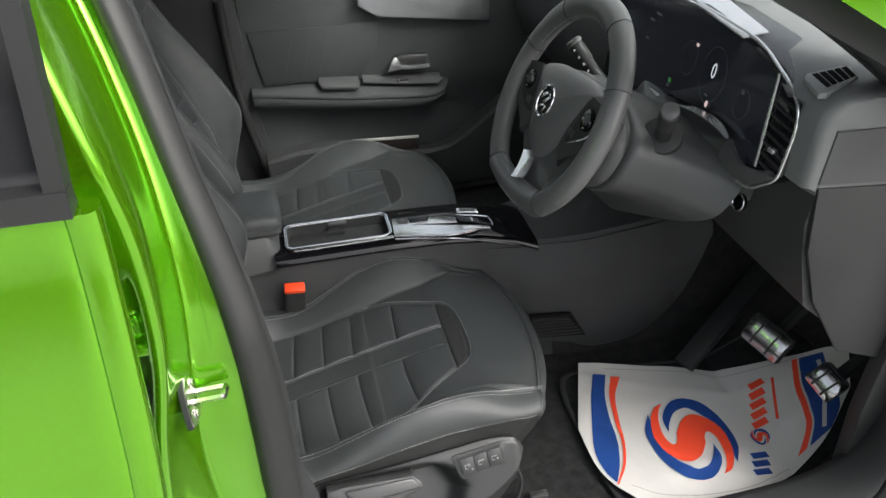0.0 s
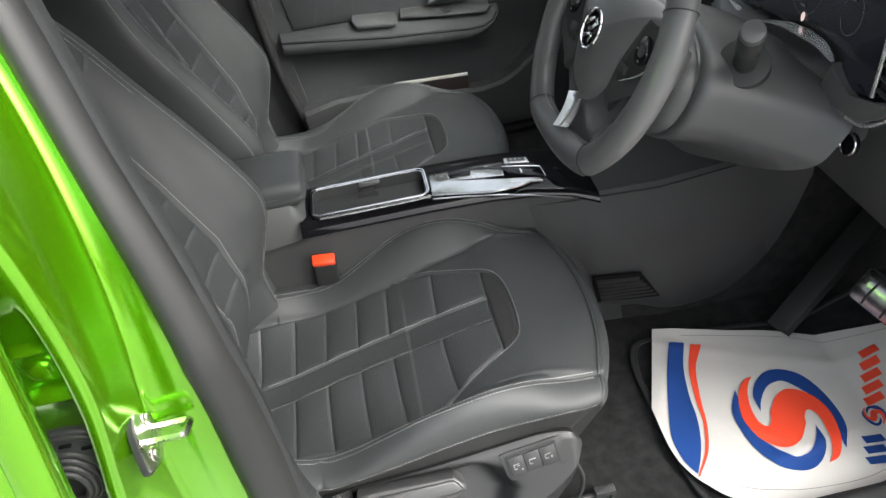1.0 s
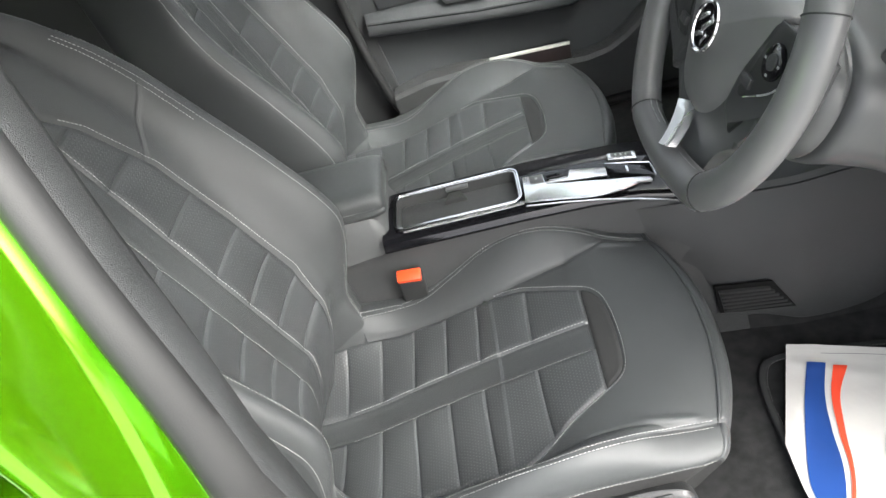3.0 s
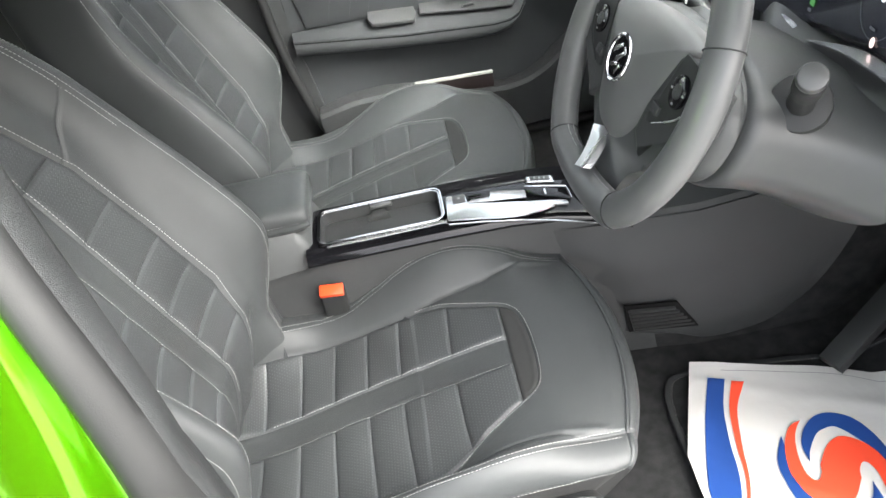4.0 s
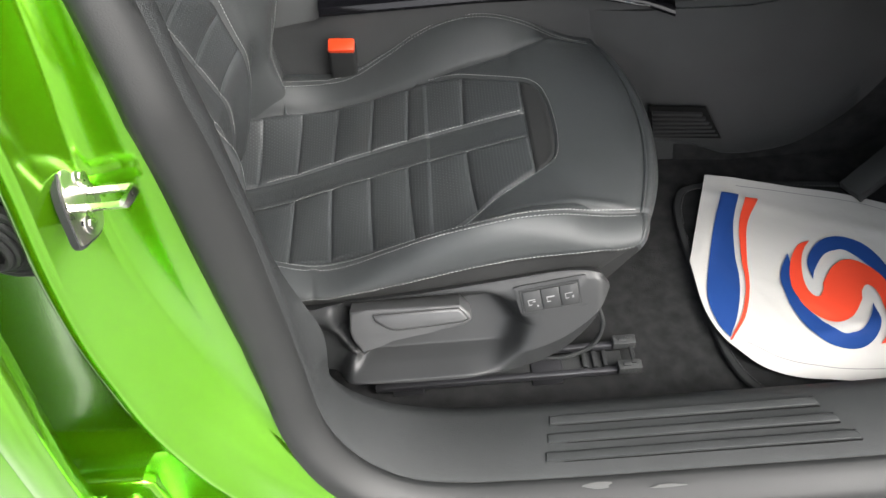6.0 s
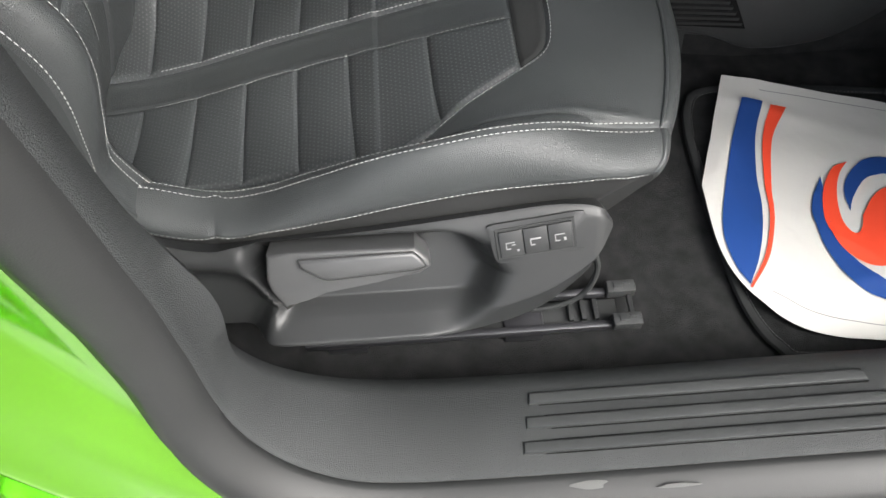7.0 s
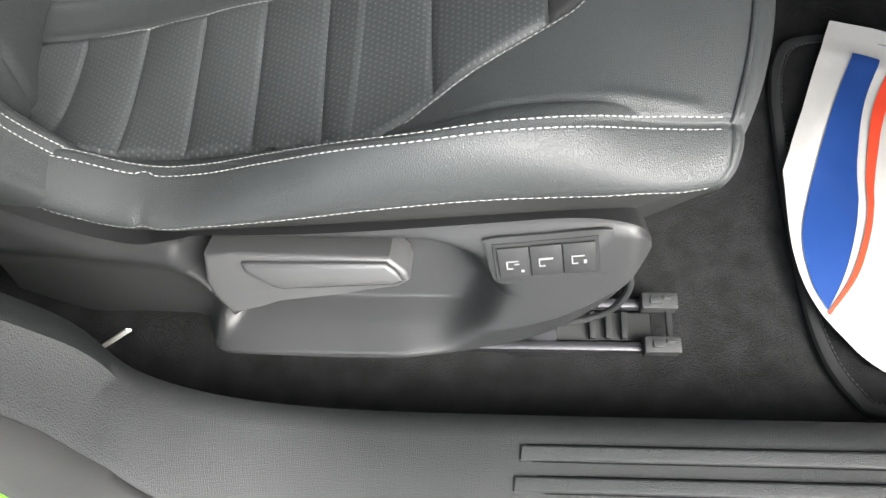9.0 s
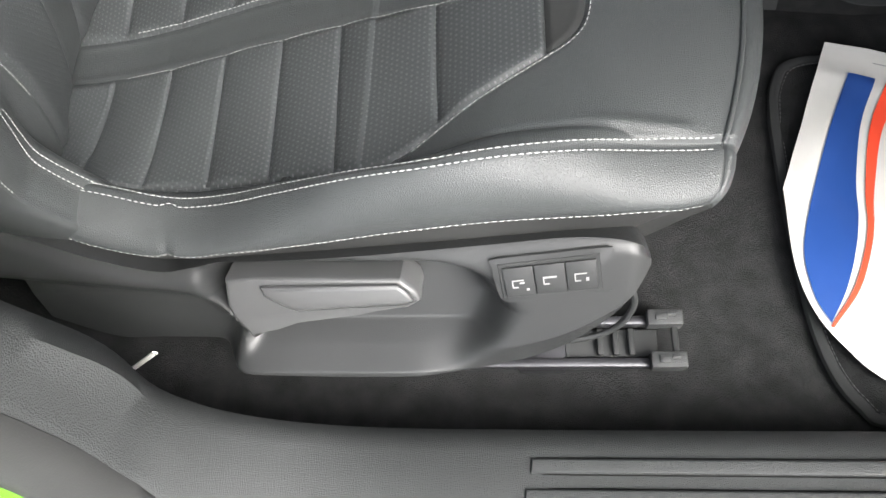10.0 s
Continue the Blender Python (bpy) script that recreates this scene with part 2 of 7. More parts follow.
def interp(x, xs, ys):
    """Smoothed steps between values."""
    if x <= xs[0]:
        return ys[0]
    for i in range(len(xs) - 1):
        if x <= xs[i + 1]:
            t = (x - xs[i]) / (xs[i + 1] - xs[i])
            a = ys[i - 1] if i else 2 * ys[0] - ys[1]
            d = ys[i + 2] if i + 2 < len(ys) else 2 * ys[-1] - ys[-2]
            b, c = ys[i], ys[i + 1]
            return 0.5 * (2 * b + (c - a) * t + (2 * a - 5 * b + 4 * c - d) * t * t + (3 * b - 3 * c + d - a) * t ** 3)
    return ys[-1]


def stitches(name, lines, parent, long=0.0044, gap=0.0016, r=0.00050):
    """Thread: short plump stitches along lines of (place, normal)."""
    V, F = [], []
    for line in lines:
        pts = [Vector(p) for p, _ in line]
        nor = [Vector(q) for _, q in line]
        cum = [0.0]
        for a, b in zip(pts, pts[1:]):
            cum.append(cum[-1] + (b - a).length)

        def at(s):
            i = 0
            while i < len(cum) - 2 and cum[i + 1] < s:
                i += 1
            t = (s - cum[i]) / max(cum[i + 1] - cum[i], 1e-9)
            return pts[i].lerp(pts[i + 1], t), nor[i].lerp(nor[i + 1], t).normalized()
        s = 0.0
        while s + long < cum[-1]:
            (a, na), (b, nb) = at(s), at(s + long)
            d = (b - a).normalized()
            side = d.cross(na).normalized()
            o = len(V)
            for p, q, k in ((a, na, 0.5), (a.lerp(b, 0.5), na, 1.25), (b, nb, 0.5)):
                for x, y in ((-1, 0.2), (0, 1.1), (1, 0.2)):
                    V.append(p + side * (x * r * k) + q * (y * r * k))
            for i in (0, 3):
                for j in (0, 1):
                    F.append((o + i + j, o + i + j + 1, o + i + j + 4, o + i + j + 3))
            s += long + gap
    return tagged(raw(name, V, F, THREAD, parent), "pale grey stitching thread", kind="stuff")


# ---- ground and car shell ----
bm = bmesh.new()
rbox(bm, (0, 0, -0.05), (400, 400, 0.1), 0)
tagged(part("ground", bm, GROUND), "pale worn concrete ground under the car", "ground", kind="structure")

FLOOR = 0.345


def floor_z(x):
    return FLOOR + 0.7 * max(0.0, x - 0.76)


# unseen plain wall, added to hold back low sky light and reflections
bm = bmesh.new()
rbox(bm, (0, -14.0, 0.65), (90, 0.3, 1.3), 0.02)
tagged(part("wall_unseen", bm, WALL), "unseen plain grey wall added to block low sky light", "wall", kind="structure")

# carpet: one sheet, rising at the toe board
bm = bmesh.new()
loft(bm, [[(x, 0.925, floor_z(x)), (x, 2.42, floor_z(x)), (x, 2.42, floor_z(x) - 0.03), (x, 0.925, floor_z(x) - 0.03)] for x in (-0.75, -0.4, 0.0, 0.4, 0.70, 0.76, 0.82, 1.0, 1.25)])
tagged(part("floor", bm, CARPET), "black needle-felt carpet of the footwell", "carpet", kind="structure")

body = group_thing("car_body", "lime green metallic car body with open driver doorway", "car", (0, 1.67, 0.0))

# doorway rim: x, z along the opening, rear pillar down, sill forward, front pillar up
RIM = [(-0.346, 1.50), (-0.316, 1.38), (-0.291, 1.26), (-0.268, 1.14), (-0.255, 1.03), (-0.255, 0.90), (-0.258, 0.76), (-0.256, 0.66), (-0.232, 0.555), (-0.168, 0.475), (-0.068, 0.430), (0.08, 0.418), (0.30, 0.416), (0.52, 0.415), (0.70, 0.425), (0.81, 0.475), (0.865, 0.58), (0.88, 0.74), (0.875, 0.90), (0.84, 1.05), (0.76, 1.17), (0.62, 1.29), (0.48, 1.385), (0.34, 1.46)]
rim = spline(RIM, 150)


def rim_normals(path):
    """Unit vectors from the rim into the opening."""
    out = []
    for i in range(len(path)):
        t = path[min(i + 1, len(path) - 1)] - path[max(i - 1, 0)]
        t = t / np.linalg.norm(t)
        out.append(np.array([-t[1], t[0]]))
    return out


rn = rim_normals(rim)


def rim_y(z):
    """How far out the rim stands: the pillars lean in above the waist."""
    return float(np.interp(z, [0.40, 0.44, 0.50, 0.57, 0.66, 0.74, 0.90, 1.05, 1.20, 1.30, 1.50], [0.800, 0.804, 0.825, 0.848, 0.862, 0.868, 0.864, 0.868, 0.912, 0.946, 1.015]))


def ring_loft(name, section, material, parent, label, a=0, b=151, closed=True):
    """Carries a section (into the opening, inward into the car) along the rim."""
    bm = bmesh.new()
    rings = []
    for i in range(a, b):
        x, z = rim[i]
        y = rim_y(z)
        rings.append([(x + rn[i][0] * u, y + w, z + rn[i][1] * u) for u, w in section(i)])
    loft(bm, rings, closed)
    return part(name, bm, material, parent, label, 60)


def lowness(i):
    """1 on the level sill, 0 up the pillars."""
    t = min(1.0, max(0.0, (0.70 - rim[i][1]) / 0.27))
    return t * t * (3 - 2 * t)


def mix(a, b, t):
    return [(p[0] * (1 - t) + q[0] * t, p[1] * (1 - t) + q[1] * t) for p, q in zip(a, b)]


def tall(i):
    """Narrows the rim parts towards the roof."""
    return 1 - 0.40 * min(1.0, max(0.0, (rim[i][1] - 0.90) / 0.35))


def seal_section(i):
    k = tall(i)
    post = [(-0.004, 0.012), (-0.002, -0.006), (0.010 * k, -0.013), (0.022 * k, -0.011), (0.036 * k, -0.004), (0.045 * k, 0.005), (0.047 * k, 0.014), (0.038 * k, 0.020), (0.012 * k, 0.024)]
    sill = [(-0.016, 0.006), (-0.022, -0.034), (-0.006, -0.038), (0.006, -0.026), (0.014, -0.008), (0.018, 0.004), (0.018, 0.012), (0.010, 0.018), (-0.004, 0.018)]
    return mix(post, sill, lowness(i))


ring_loft("door_seal", seal_section, RUBBER, body, "matt grey-black rubber door seal")


def trim_section(i):
    w = 0.945 - rim_y(rim[i][1]) if rim[i][1] < 1.0 else 0.078
    k = tall(i)
    swell = 0.030 * math.exp(-((rim[i][1] - 0.64) / 0.12) ** 2) if i < 100 else 0.0
    back = 0.16 if i < 100 else 0.07
    post = [(0.028 * k, 0.018), (0.046 * k, 0.014), (0.050 * k, 0.022), (0.044 * k + swell * 0.2, 0.040), (0.038 * k + swell, w * 0.74), (0.020 * k + swell, w), (-back, w + 0.020), (-back, w), (-0.01, 0.025)]
    sill = [(0.008, 0.012), (0.020, 0.012), (0.0235, 0.020), (0.0240, 0.050), (0.0235, w - 0.040), (0.010, w - 0.018), (-0.060, w - 0.008), (-0.070, w - 0.02), (-0.02, 0.016)]
    return mix(post, sill, lowness(i))


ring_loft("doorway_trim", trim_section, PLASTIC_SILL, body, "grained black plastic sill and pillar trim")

# tread strips on the sill
sill_z = 0.4405
for k, (y, x0, x1) in enumerate(((0.893, 0.080, 0.452), (0.867, 0.074, 0.470), (0.841, 0.068, 0.490))):
    bm = bmesh.new()
    slab(bm, [(x0 + 0.002, y - 0.0065, sill_z - 0.003), (x1, y - 0.0065, sill_z - 0.003), (x1 - 0.004, y + 0.004, sill_z - 0.003), (x1 - 0.012, y + 0.0065, sill_z - 0.003), (x0 + 0.003, y + 0.0065, sill_z - 0.003)], (0, 0, 0.0075), 0.0024, 3)
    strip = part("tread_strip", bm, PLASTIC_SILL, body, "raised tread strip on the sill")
    # flat black sheet just above the sill paints the shade beside the strip
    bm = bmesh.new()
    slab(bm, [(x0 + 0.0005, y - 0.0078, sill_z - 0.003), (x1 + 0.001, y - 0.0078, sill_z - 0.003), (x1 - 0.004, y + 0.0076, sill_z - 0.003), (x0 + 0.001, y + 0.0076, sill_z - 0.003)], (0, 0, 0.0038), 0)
    part("gap_shade", bm, VOID, strip, "black sheet for the shaded gap round the strip")

def pillar_deep(z):
    """How far the hinge recess lies behind the ridge."""
    return float(np.interp(z, [0.40, 0.60, 0.62, 1.066, 1.078, 1.165, 1.205], [0.012, 0.014, 0.028, 0.028, 0.020, 0.019, 0.003]))


# green pillar: a face beside the seal, a crease, the striker's face, a rounded ridge, the hinge recess
def pillar_row(z):
    rear = [(p[1], p[0]) for p in RIM[:12]][::-1]
    xe = float(np.interp(z, [p[0] for p in rear], [p[1] for p in rear]))
    xe -= 0.9 * max(0.0, 0.50 - z)
    y = rim_y(z) + 0.004
    cx = float(np.interp(z, [0.40, 0.55, 0.66, 0.79, 0.894, 0.995, 1.05, 1.12, 1.20, 1.27, 1.40, 1.50], [-0.18, -0.262, -0.302, -0.323, -0.322, -0.312, -0.304, -0.299, -0.303, -0.310, -0.337, -0.367]))
    cx = min(cx, xe - 0.012)
    rx = float(np.interp(z, [0.40, 0.55, 0.67, 0.82, 0.94, 1.05, 1.10, 1.21, 1.30, 1.50], [-0.300, -0.352, -0.373, -0.372, -0.354, -0.328, -0.320, -0.315, -0.321, -0.326]))
    ry = float(np.interp(z, [0.40, 0.60, 0.80, 1.08, 1.25, 1.35, 1.50], [0.797, 0.808, 0.815, 0.815, 0.815, 0.828, 0.866]))
    rx = min(rx, cx - 0.010)
    back = float(np.interp(z, [0.40, 0.60, 0.77, 0.925, 1.30, 1.50], [-0.62, -0.55, -0.50, -0.44, -0.42, -0.43]))
    yc = y - 0.001
    r = [(xe + 0.014, y + 0.03), (xe + 0.005, y + 0.001), (xe - 0.003, y - 0.003)]
    r += [(xe + (cx - xe) * 0.5, yc + 0.0005), (cx + 0.006, yc + 0.0005), (cx, yc - 0.002), (cx - 0.003, yc - 0.008)]
    r += [(cx + (rx - cx) * 0.6, yc + (ry - yc) * 0.55), (rx + 0.004, ry + 0.007), (rx, ry + 0.0015), (rx - 0.006, ry), (rx - 0.012, ry + 0.002)]
    r += [(rx - 0.017, ry + 0.001), (rx - 0.024, ry + 0.001), (min(back, rx - 0.05), ry + 0.002), (back - 0.06, ry + 0.006)]
    return r, [(back - 0.06, y + 0.035), (xe - 0.005, y + 0.035)]


def smooth_rows(a, k):
    """Running mean along the height."""
    pad = np.concatenate([np.repeat(a[:1], k, 0), a, np.repeat(a[-1:], k, 0)])
    return np.mean([pad[i:i + len(a)] for i in range(2 * k + 1)], axis=0)


levels = [0.40 + 1.10 * i / 200 for i in range(201)]
rows = smooth_rows(np.array([pillar_row(z)[0] for z in levels]), 9)
steps = smooth_rows(np.array([[pillar_deep(z)] for z in levels]), 2)[:, 0]
bm = bmesh.new()
rings = []
for z, r, deep in zip(levels, rows, steps):
    k = np.array([0.0] * 12 + [0.7, 1.0, 1.0, 1.0]) * deep
    r = np.column_stack([r[:, 0], r[:, 1] + k])
    rings.append([(x, y, z) for x, y in r] + [(x, y, z) for x, y in pillar_row(z)[1]])
loft(bm, rings)
part("door_pillar", bm, PAINT, body, "glossy lime green painted pillar", 70)

def slabbed(bars):
    """Thin ledges standing out from a wall."""
    bm = bmesh.new()
    for a, b, h in bars:
        a, b = Vector(a), Vector(b)
        rbox(bm, (a + b) / 2 + Vector((0, -0.004, 0)), ((b - a).length, 0.020, h), 0.0025, 2, Euler((0, -math.atan2(b.z - a.z, b.x - a.x), 0)).to_matrix())
    return bm


# painted sill below the seal
bm = bmesh.new()
sec = [(0.815, 0.408), (0.795, 0.407), (0.775, 0.400), (0.762, 0.384), (0.758, 0.34), (0.77, 0.25), (0.80, 0.20), (0.90, 0.20), (0.90, 0.40)]
loft(bm, [[(x, y, z) for y, z in sec] for x in np.linspace(-0.62, 1.1, 20)])
part("painted_sill", bm, PAINT, body, "lime green painted sill", 60)

# pale scuffs where feet have rubbed the seal
for x, y, w, h in ((0.135, 0.805, 0.018, 0.0042), (0.224, 0.798, 0.021, 0.0018)):
    bm = bmesh.new()
    z = 0.4338
    slab(bm, [(x + w * math.cos(a) * (1 + 0.3 * math.sin(3 * a + x * 40)), y - 0.004 + h * math.sin(a), z - 0.0015 * math.sin(a + 3.14)) for a in np.linspace(0, 2 * math.pi, 17)[:-1]], (0, 0, 0.0006), 0)
    part("scuff", bm, SCUFF, body, "pale scuff mark on the seal")

# striker
striker = group_thing("door_striker", "zinc plated steel door striker on a black gasket", "striker", (-0.322, 0.845, 0.955))


def striker_parts():
    o = Vector((-0.316, 0.851, 0.989))
    n = Vector((0.985, -0.11, 0.13)).normalized()
    la, sa = Vector((0.004, -0.060, -0.040)), Vector((0.012, 0.007, -0.053))
    la, sa = la - n * la.dot(n), sa - n * sa.dot(n)

    def at(a, b, d):
        return o + la * a + sa * b + n * d

    def plate(grow, d0, th, material, name, label):
        bm = bmesh.new()
        q = [(-0.50, 0.0), (-0.46, 0.10), (-0.20, 0.42), (0.0, 0.50), (0.14, 0.46), (0.42, 0.12), (0.50, 0.0), (0.46, -0.10), (0.20, -0.42), (0.0, -0.50), (-0.14, -0.46), (-0.42, -0.12)]
        q = spline(q + q[:1], 48)[:-1]
        slab(bm, [at(x * grow, z * grow, d0) for x, z in q], n * th, 0.0012, 2)
        return part(name, bm, material, striker, label)
    plate(1.09, -0.005, 0.0065, PLASTIC_DARK, "gasket", "black plastic gasket")
    plate(1.0, 0.0, 0.0035, STEEL, "plate", "zinc plated plate")
    for a, b in ((-0.225, -0.06), (0.19, 0.17)):
        bm = bmesh.new()
        cyl(bm, at(a, b, 0.003), at(a, b, 0.0050), 0.0088, n=24, bevel=0.0008)
        cyl(bm, at(a, b, 0.004), at(a, b, 0.0065), 0.0045, n=6)
        part("bolt", bm, STEEL, striker)
    bm = bmesh.new()
    cyl(bm, at(0.27, -0.02, 0.002), at(0.27, -0.02, 0.0039), 0.0022, n=12)
    part("hole", bm, GLOSS, striker)
    u, v = (-0.19, 0.22), (0.13, -0.08)
    m = ((u[0] + v[0]) / 2, (u[1] + v[1]) / 2)
    line = [at(*u, 0.0), at(*u, 0.020), at(*u, 0.036), at(u[0] * 0.9 + m[0] * 0.1, u[1] * 0.9 + m[1] * 0.1, 0.041), at(*m, 0.042), at(v[0] * 0.9 + m[0] * 0.1, v[1] * 0.9 + m[1] * 0.1, 0.041), at(*v, 0.036), at(*v, 0.020), at(*v, 0.0)]
    bm = bmesh.new()
    sweep(bm, spline(line, 64), [(-0.0022, -0.0042), (0.0022, -0.0042), (0.0032, 0.0), (0.0022, 0.0042), (-0.0022, 0.0042), (-0.0032, 0.0)], up=la.cross(n))
    part("loop", bm, STEEL, striker, "bright steel loop")


striker_parts()

# rear door
rear_door = group_thing("rear_door", "closed lime green rear door with dark tinted window", "car door", (-0.8, 0.77, 0.35))


def door_front(z):
    return float(np.interp(z, [0.35, 0.571, 0.70, 0.853, 0.925, 0.984, 1.033, 1.156, 1.25, 1.50], [-0.46, -0.42, -0.39, -0.358, -0.343, -0.335, -0.332, -0.330, -0.330, -0.331]))


def door_y(z):
    """The skin leans in towards the waist."""
    return float(np.interp(z, [0.32, 0.60, 0.85, 0.95, 1.033, 1.156, 1.25, 1.30], [0.705, 0.690, 0.684, 0.688, 0.704, 0.740, 0.766, 0.778]))


bm = bmesh.new()
rings = []
for i in range(122):
    z = 0.32 + 0.975 * i / 121
    f = sum(door_front(z + 0.02 * k) for k in range(-3, 4)) / 7
    y = sum(door_y(z + 0.02 * k) for k in range(-3, 4)) / 7
    rings.append([(f + 0.001, y + 0.030, z), (f + 0.0035, y + 0.016, z), (f + 0.002, y + 0.006, z), (f - 0.004, y + 0.001, z), (f - 0.014, y, z), (f - 0.022, y - 0.0005, z), (f - 0.0255, y + 0.0025, z), (f - 0.029, y - 0.0005, z), (f - 0.045, y - 0.002, z), (f - 0.08, y - 0.003, z), (f - 0.3, y - 0.008, z), (-1.35, y - 0.008, z), (-1.35, y + 0.05, z), (f - 0.05, y + 0.05, z)])
loft(bm, rings)
part("door_skin", bm, PAINT, rear_door, "glossy lime green door skin", 60)
bm = bmesh.new()
sweep(bm, [(-1.35, 0.780, 1.316), (-0.345, 0.780, 1.308)], [(-0.014, -0.010), (0.014, -0.012), (0.010, 0.012), (-0.010, 0.012)])
part("waist_seal", bm, RUBBER, rear_door, "matt black waist seal")
bm = bmesh.new()
sweep(bm, [(-0.356, 0.782, 1.298), (-0.350, 0.797, 1.40), (-0.344, 0.818, 1.53)], [(-0.012, -0.009), (0.012, -0.009), (0.012, 0.009), (-0.012, 0.009)], up=(1, 0, 0))
part("window_frame", bm, RUBBER, rear_door, "matt black window frame")
bm = bmesh.new()
slab(bm, [(-0.362, 0.788, 1.31), (-1.35, 0.788, 1.31), (-1.35, 0.826, 1.53), (-0.350, 0.826, 1.53)], (0, 0.004, 0), 0)
part("pane", bm, PRIVACY, rear_door, "dark tinted pane")

# rear door hinges on the pillar
def hinge_bolt(p, parent):
    bm = bmesh.new()
    cyl(bm, p, p + Vector((0, -0.004, 0)), 0.0165, n=26, bevel=0.001)
    cyl(bm, p + Vector((0, -0.003, 0)), p + Vector((0, -0.010, 0)), 0.0105, n=6, bevel=0.0012)
    part("bolt", bm, PAINT, parent)


upper = part("upper_hinge", slabbed([((-0.44, 0.836, 1.140), (-0.337, 0.836, 1.147), 0.006), ((-0.44, 0.836, 1.090), (-0.334, 0.836, 1.092), 0.012)]), PAINT, rear_door, "lime green painted upper hinge leaf")
for x in (-0.354, -0.395):
    hinge_bolt(Vector((x, 0.837, 1.118)), upper)
bm = bmesh.new()
slab(bm, [(-0.560, 0.824, 0.40), (-0.545, 0.824, 0.50), (-0.530, 0.824, 0.535), (-0.505, 0.824, 0.552), (-0.428, 0.824, 0.548), (-0.418, 0.824, 0.535), (-0.425, 0.824, 0.40)], (0, -0.022, 0), 0.007, 3)
lower = part("lower_hinge", bm, PAINT, rear_door, "lime green painted lower hinge bracket")
for x in (-0.502, -0.457):
    hinge_bolt(Vector((x, 0.803, 0.498)), lower)

# wiring gaiter in the pillar
gaiter = group_thing("wiring_gaiter", "black ribbed rubber wiring plug in the pillar", "gaiter", (-0.39, 0.84, 0.975))


def oval(k, dx=0.0):
    out = []
    for a in np.linspace(0, 2 * math.pi, 41)[:-1]:
        c, q = math.cos(a), math.sin(a)
        out.append((-0.380 + dx + k * 0.040 * math.copysign(abs(c) ** 0.7, c), 0.975 + k * 0.058 * math.copysign(abs(q) ** 0.8, q)))
    return out


bm = bmesh.new()
slab(bm, [(x, 0.846, z) for x, z in oval(1.0)], (0, -0.010, 0), 0.003, 3)
part("plate", bm, PLASTIC_DARK, gaiter)
bm = bmesh.new()
sweep(bm, [(x, 0.8355, z) for x, z in oval(0.88)], circle(0.0028, 8), up=(0, 1, 0), closed=True)
part("rim_bead", bm, RUBBER, gaiter)
for k in range(4):
    bm = bmesh.new()
    sweep(bm, [(-0.392 + (0.030 - 0.005 * k) * math.cos(a), 0.836 - 0.004 * k, 0.968 + (0.036 - 0.005 * k) * math.sin(a)) for a in np.linspace(0, 2 * math.pi, 33)[:-1]], circle(0.0034, 8), up=(0, 1, 0), closed=True)
    part("fold", bm, RUBBER, gaiter)
for x, z in ((-0.362, 1.008), (-0.360, 0.952), (-0.380, 1.016)):
    bm = bmesh.new()
    rbox(bm, (x, 0.835, z), (0.012, 0.004, 0.003), 0.001)
    part("clip", bm, GLOSS, gaiter)

# roof, far flank and glass close the cabin
bm = bmesh.new()
loft(bm, [[(x, y, z) for y, z in ((1.035, zr), (1.07, zr + 0.04), (1.30, zr + 0.075), (1.67, zr + 0.085), (2.04, zr + 0.075), (2.32, zr + 0.045), (2.375, zr), (2.30, zr - 0.01), (1.67, zr + 0.03), (1.04, zr - 0.01))] for x, zr in ((-1.6, 1.42), (-0.9, 1.475), (-0.2, 1.49), (0.25, 1.475))])
part("roof", bm, PAINT, body, "lime green roof")
bm = bmesh.new()
loft(bm, [[(x, 1.03, 1.462), (x, 2.31, 1.462), (x, 2.31, 1.478), (x, 1.03, 1.478)] for x in (-1.6, 0.2)])
part("headliner", bm, HEADLINER, body, "dark headliner")
bm = bmesh.new()
slab(bm, [(0.27, 1.02, 1.46), (0.27, 2.32, 1.46), (1.02, 2.42, 1.10), (1.02, 0.92, 1.10)], (0.004, 0, 0.004), 0)
ws = part("windscreen", bm, GLASS, body, "clear laminated windscreen")
ws.visible_shadow = False
bm = bmesh.new()
rbox(bm, (-1.62, 1.67, 0.9), (0.04, 1.5, 1.1), 0.01)
part("rear_bulkhead", bm, DARK_CLOTH, body)
bm = bmesh.new()
rbox(bm, (-0.75, 1.67, 0.62), (0.08, 1.35, 0.55), 0.05)
part("rear_bench", bm, DARK_CLOTH, body)
bm = bmesh.new()
rbox(bm, (1.28, 1.67, 0.75), (0.06, 1.55, 0.75), 0.01)
part("front_bulkhead", bm, PLASTIC_DARK, body)
bm = bmesh.new()
loft(bm, [[(x, y, z) for y, z in ((2.44, 0.20), (2.58, 0.30), (2.59, 0.8), (2.56, 1.08), (2.46, 1.08), (2.44, 0.9))] for x in (-1.6, -0.6, 0.3, 1.3)])
part("far_flank", bm, PAINT, body, "lime green far flank")
bm = bmesh.new()
loft(bm, [[(x, y, z) for y, z in ((2.40, 1.05), (2.405, 1.085), (2.43, 1.098), (2.57, 1.098), (2.58, 1.085), (2.45, 1.07))] for x in (-1.6, -0.6, 0.3, 1.3)])
part("far_waist_cap", bm, PLASTIC_DARK, body, "black waist cap of the far door")
bm = bmesh.new()
rbox(bm, (0.98, 2.43, 0.75), (0.60, 0.03, 0.70), 0.008)
part("far_kick_panel", bm, PLASTIC_DARK, body)
bm = bmesh.new()
sweep(bm, [(-0.33, 2.52, 1.05), (-0.37, 2.40, 1.48)], [(-0.06, -0.02), (0.06, -0.02), (0.06, 0.02), (-0.06, 0.02)])
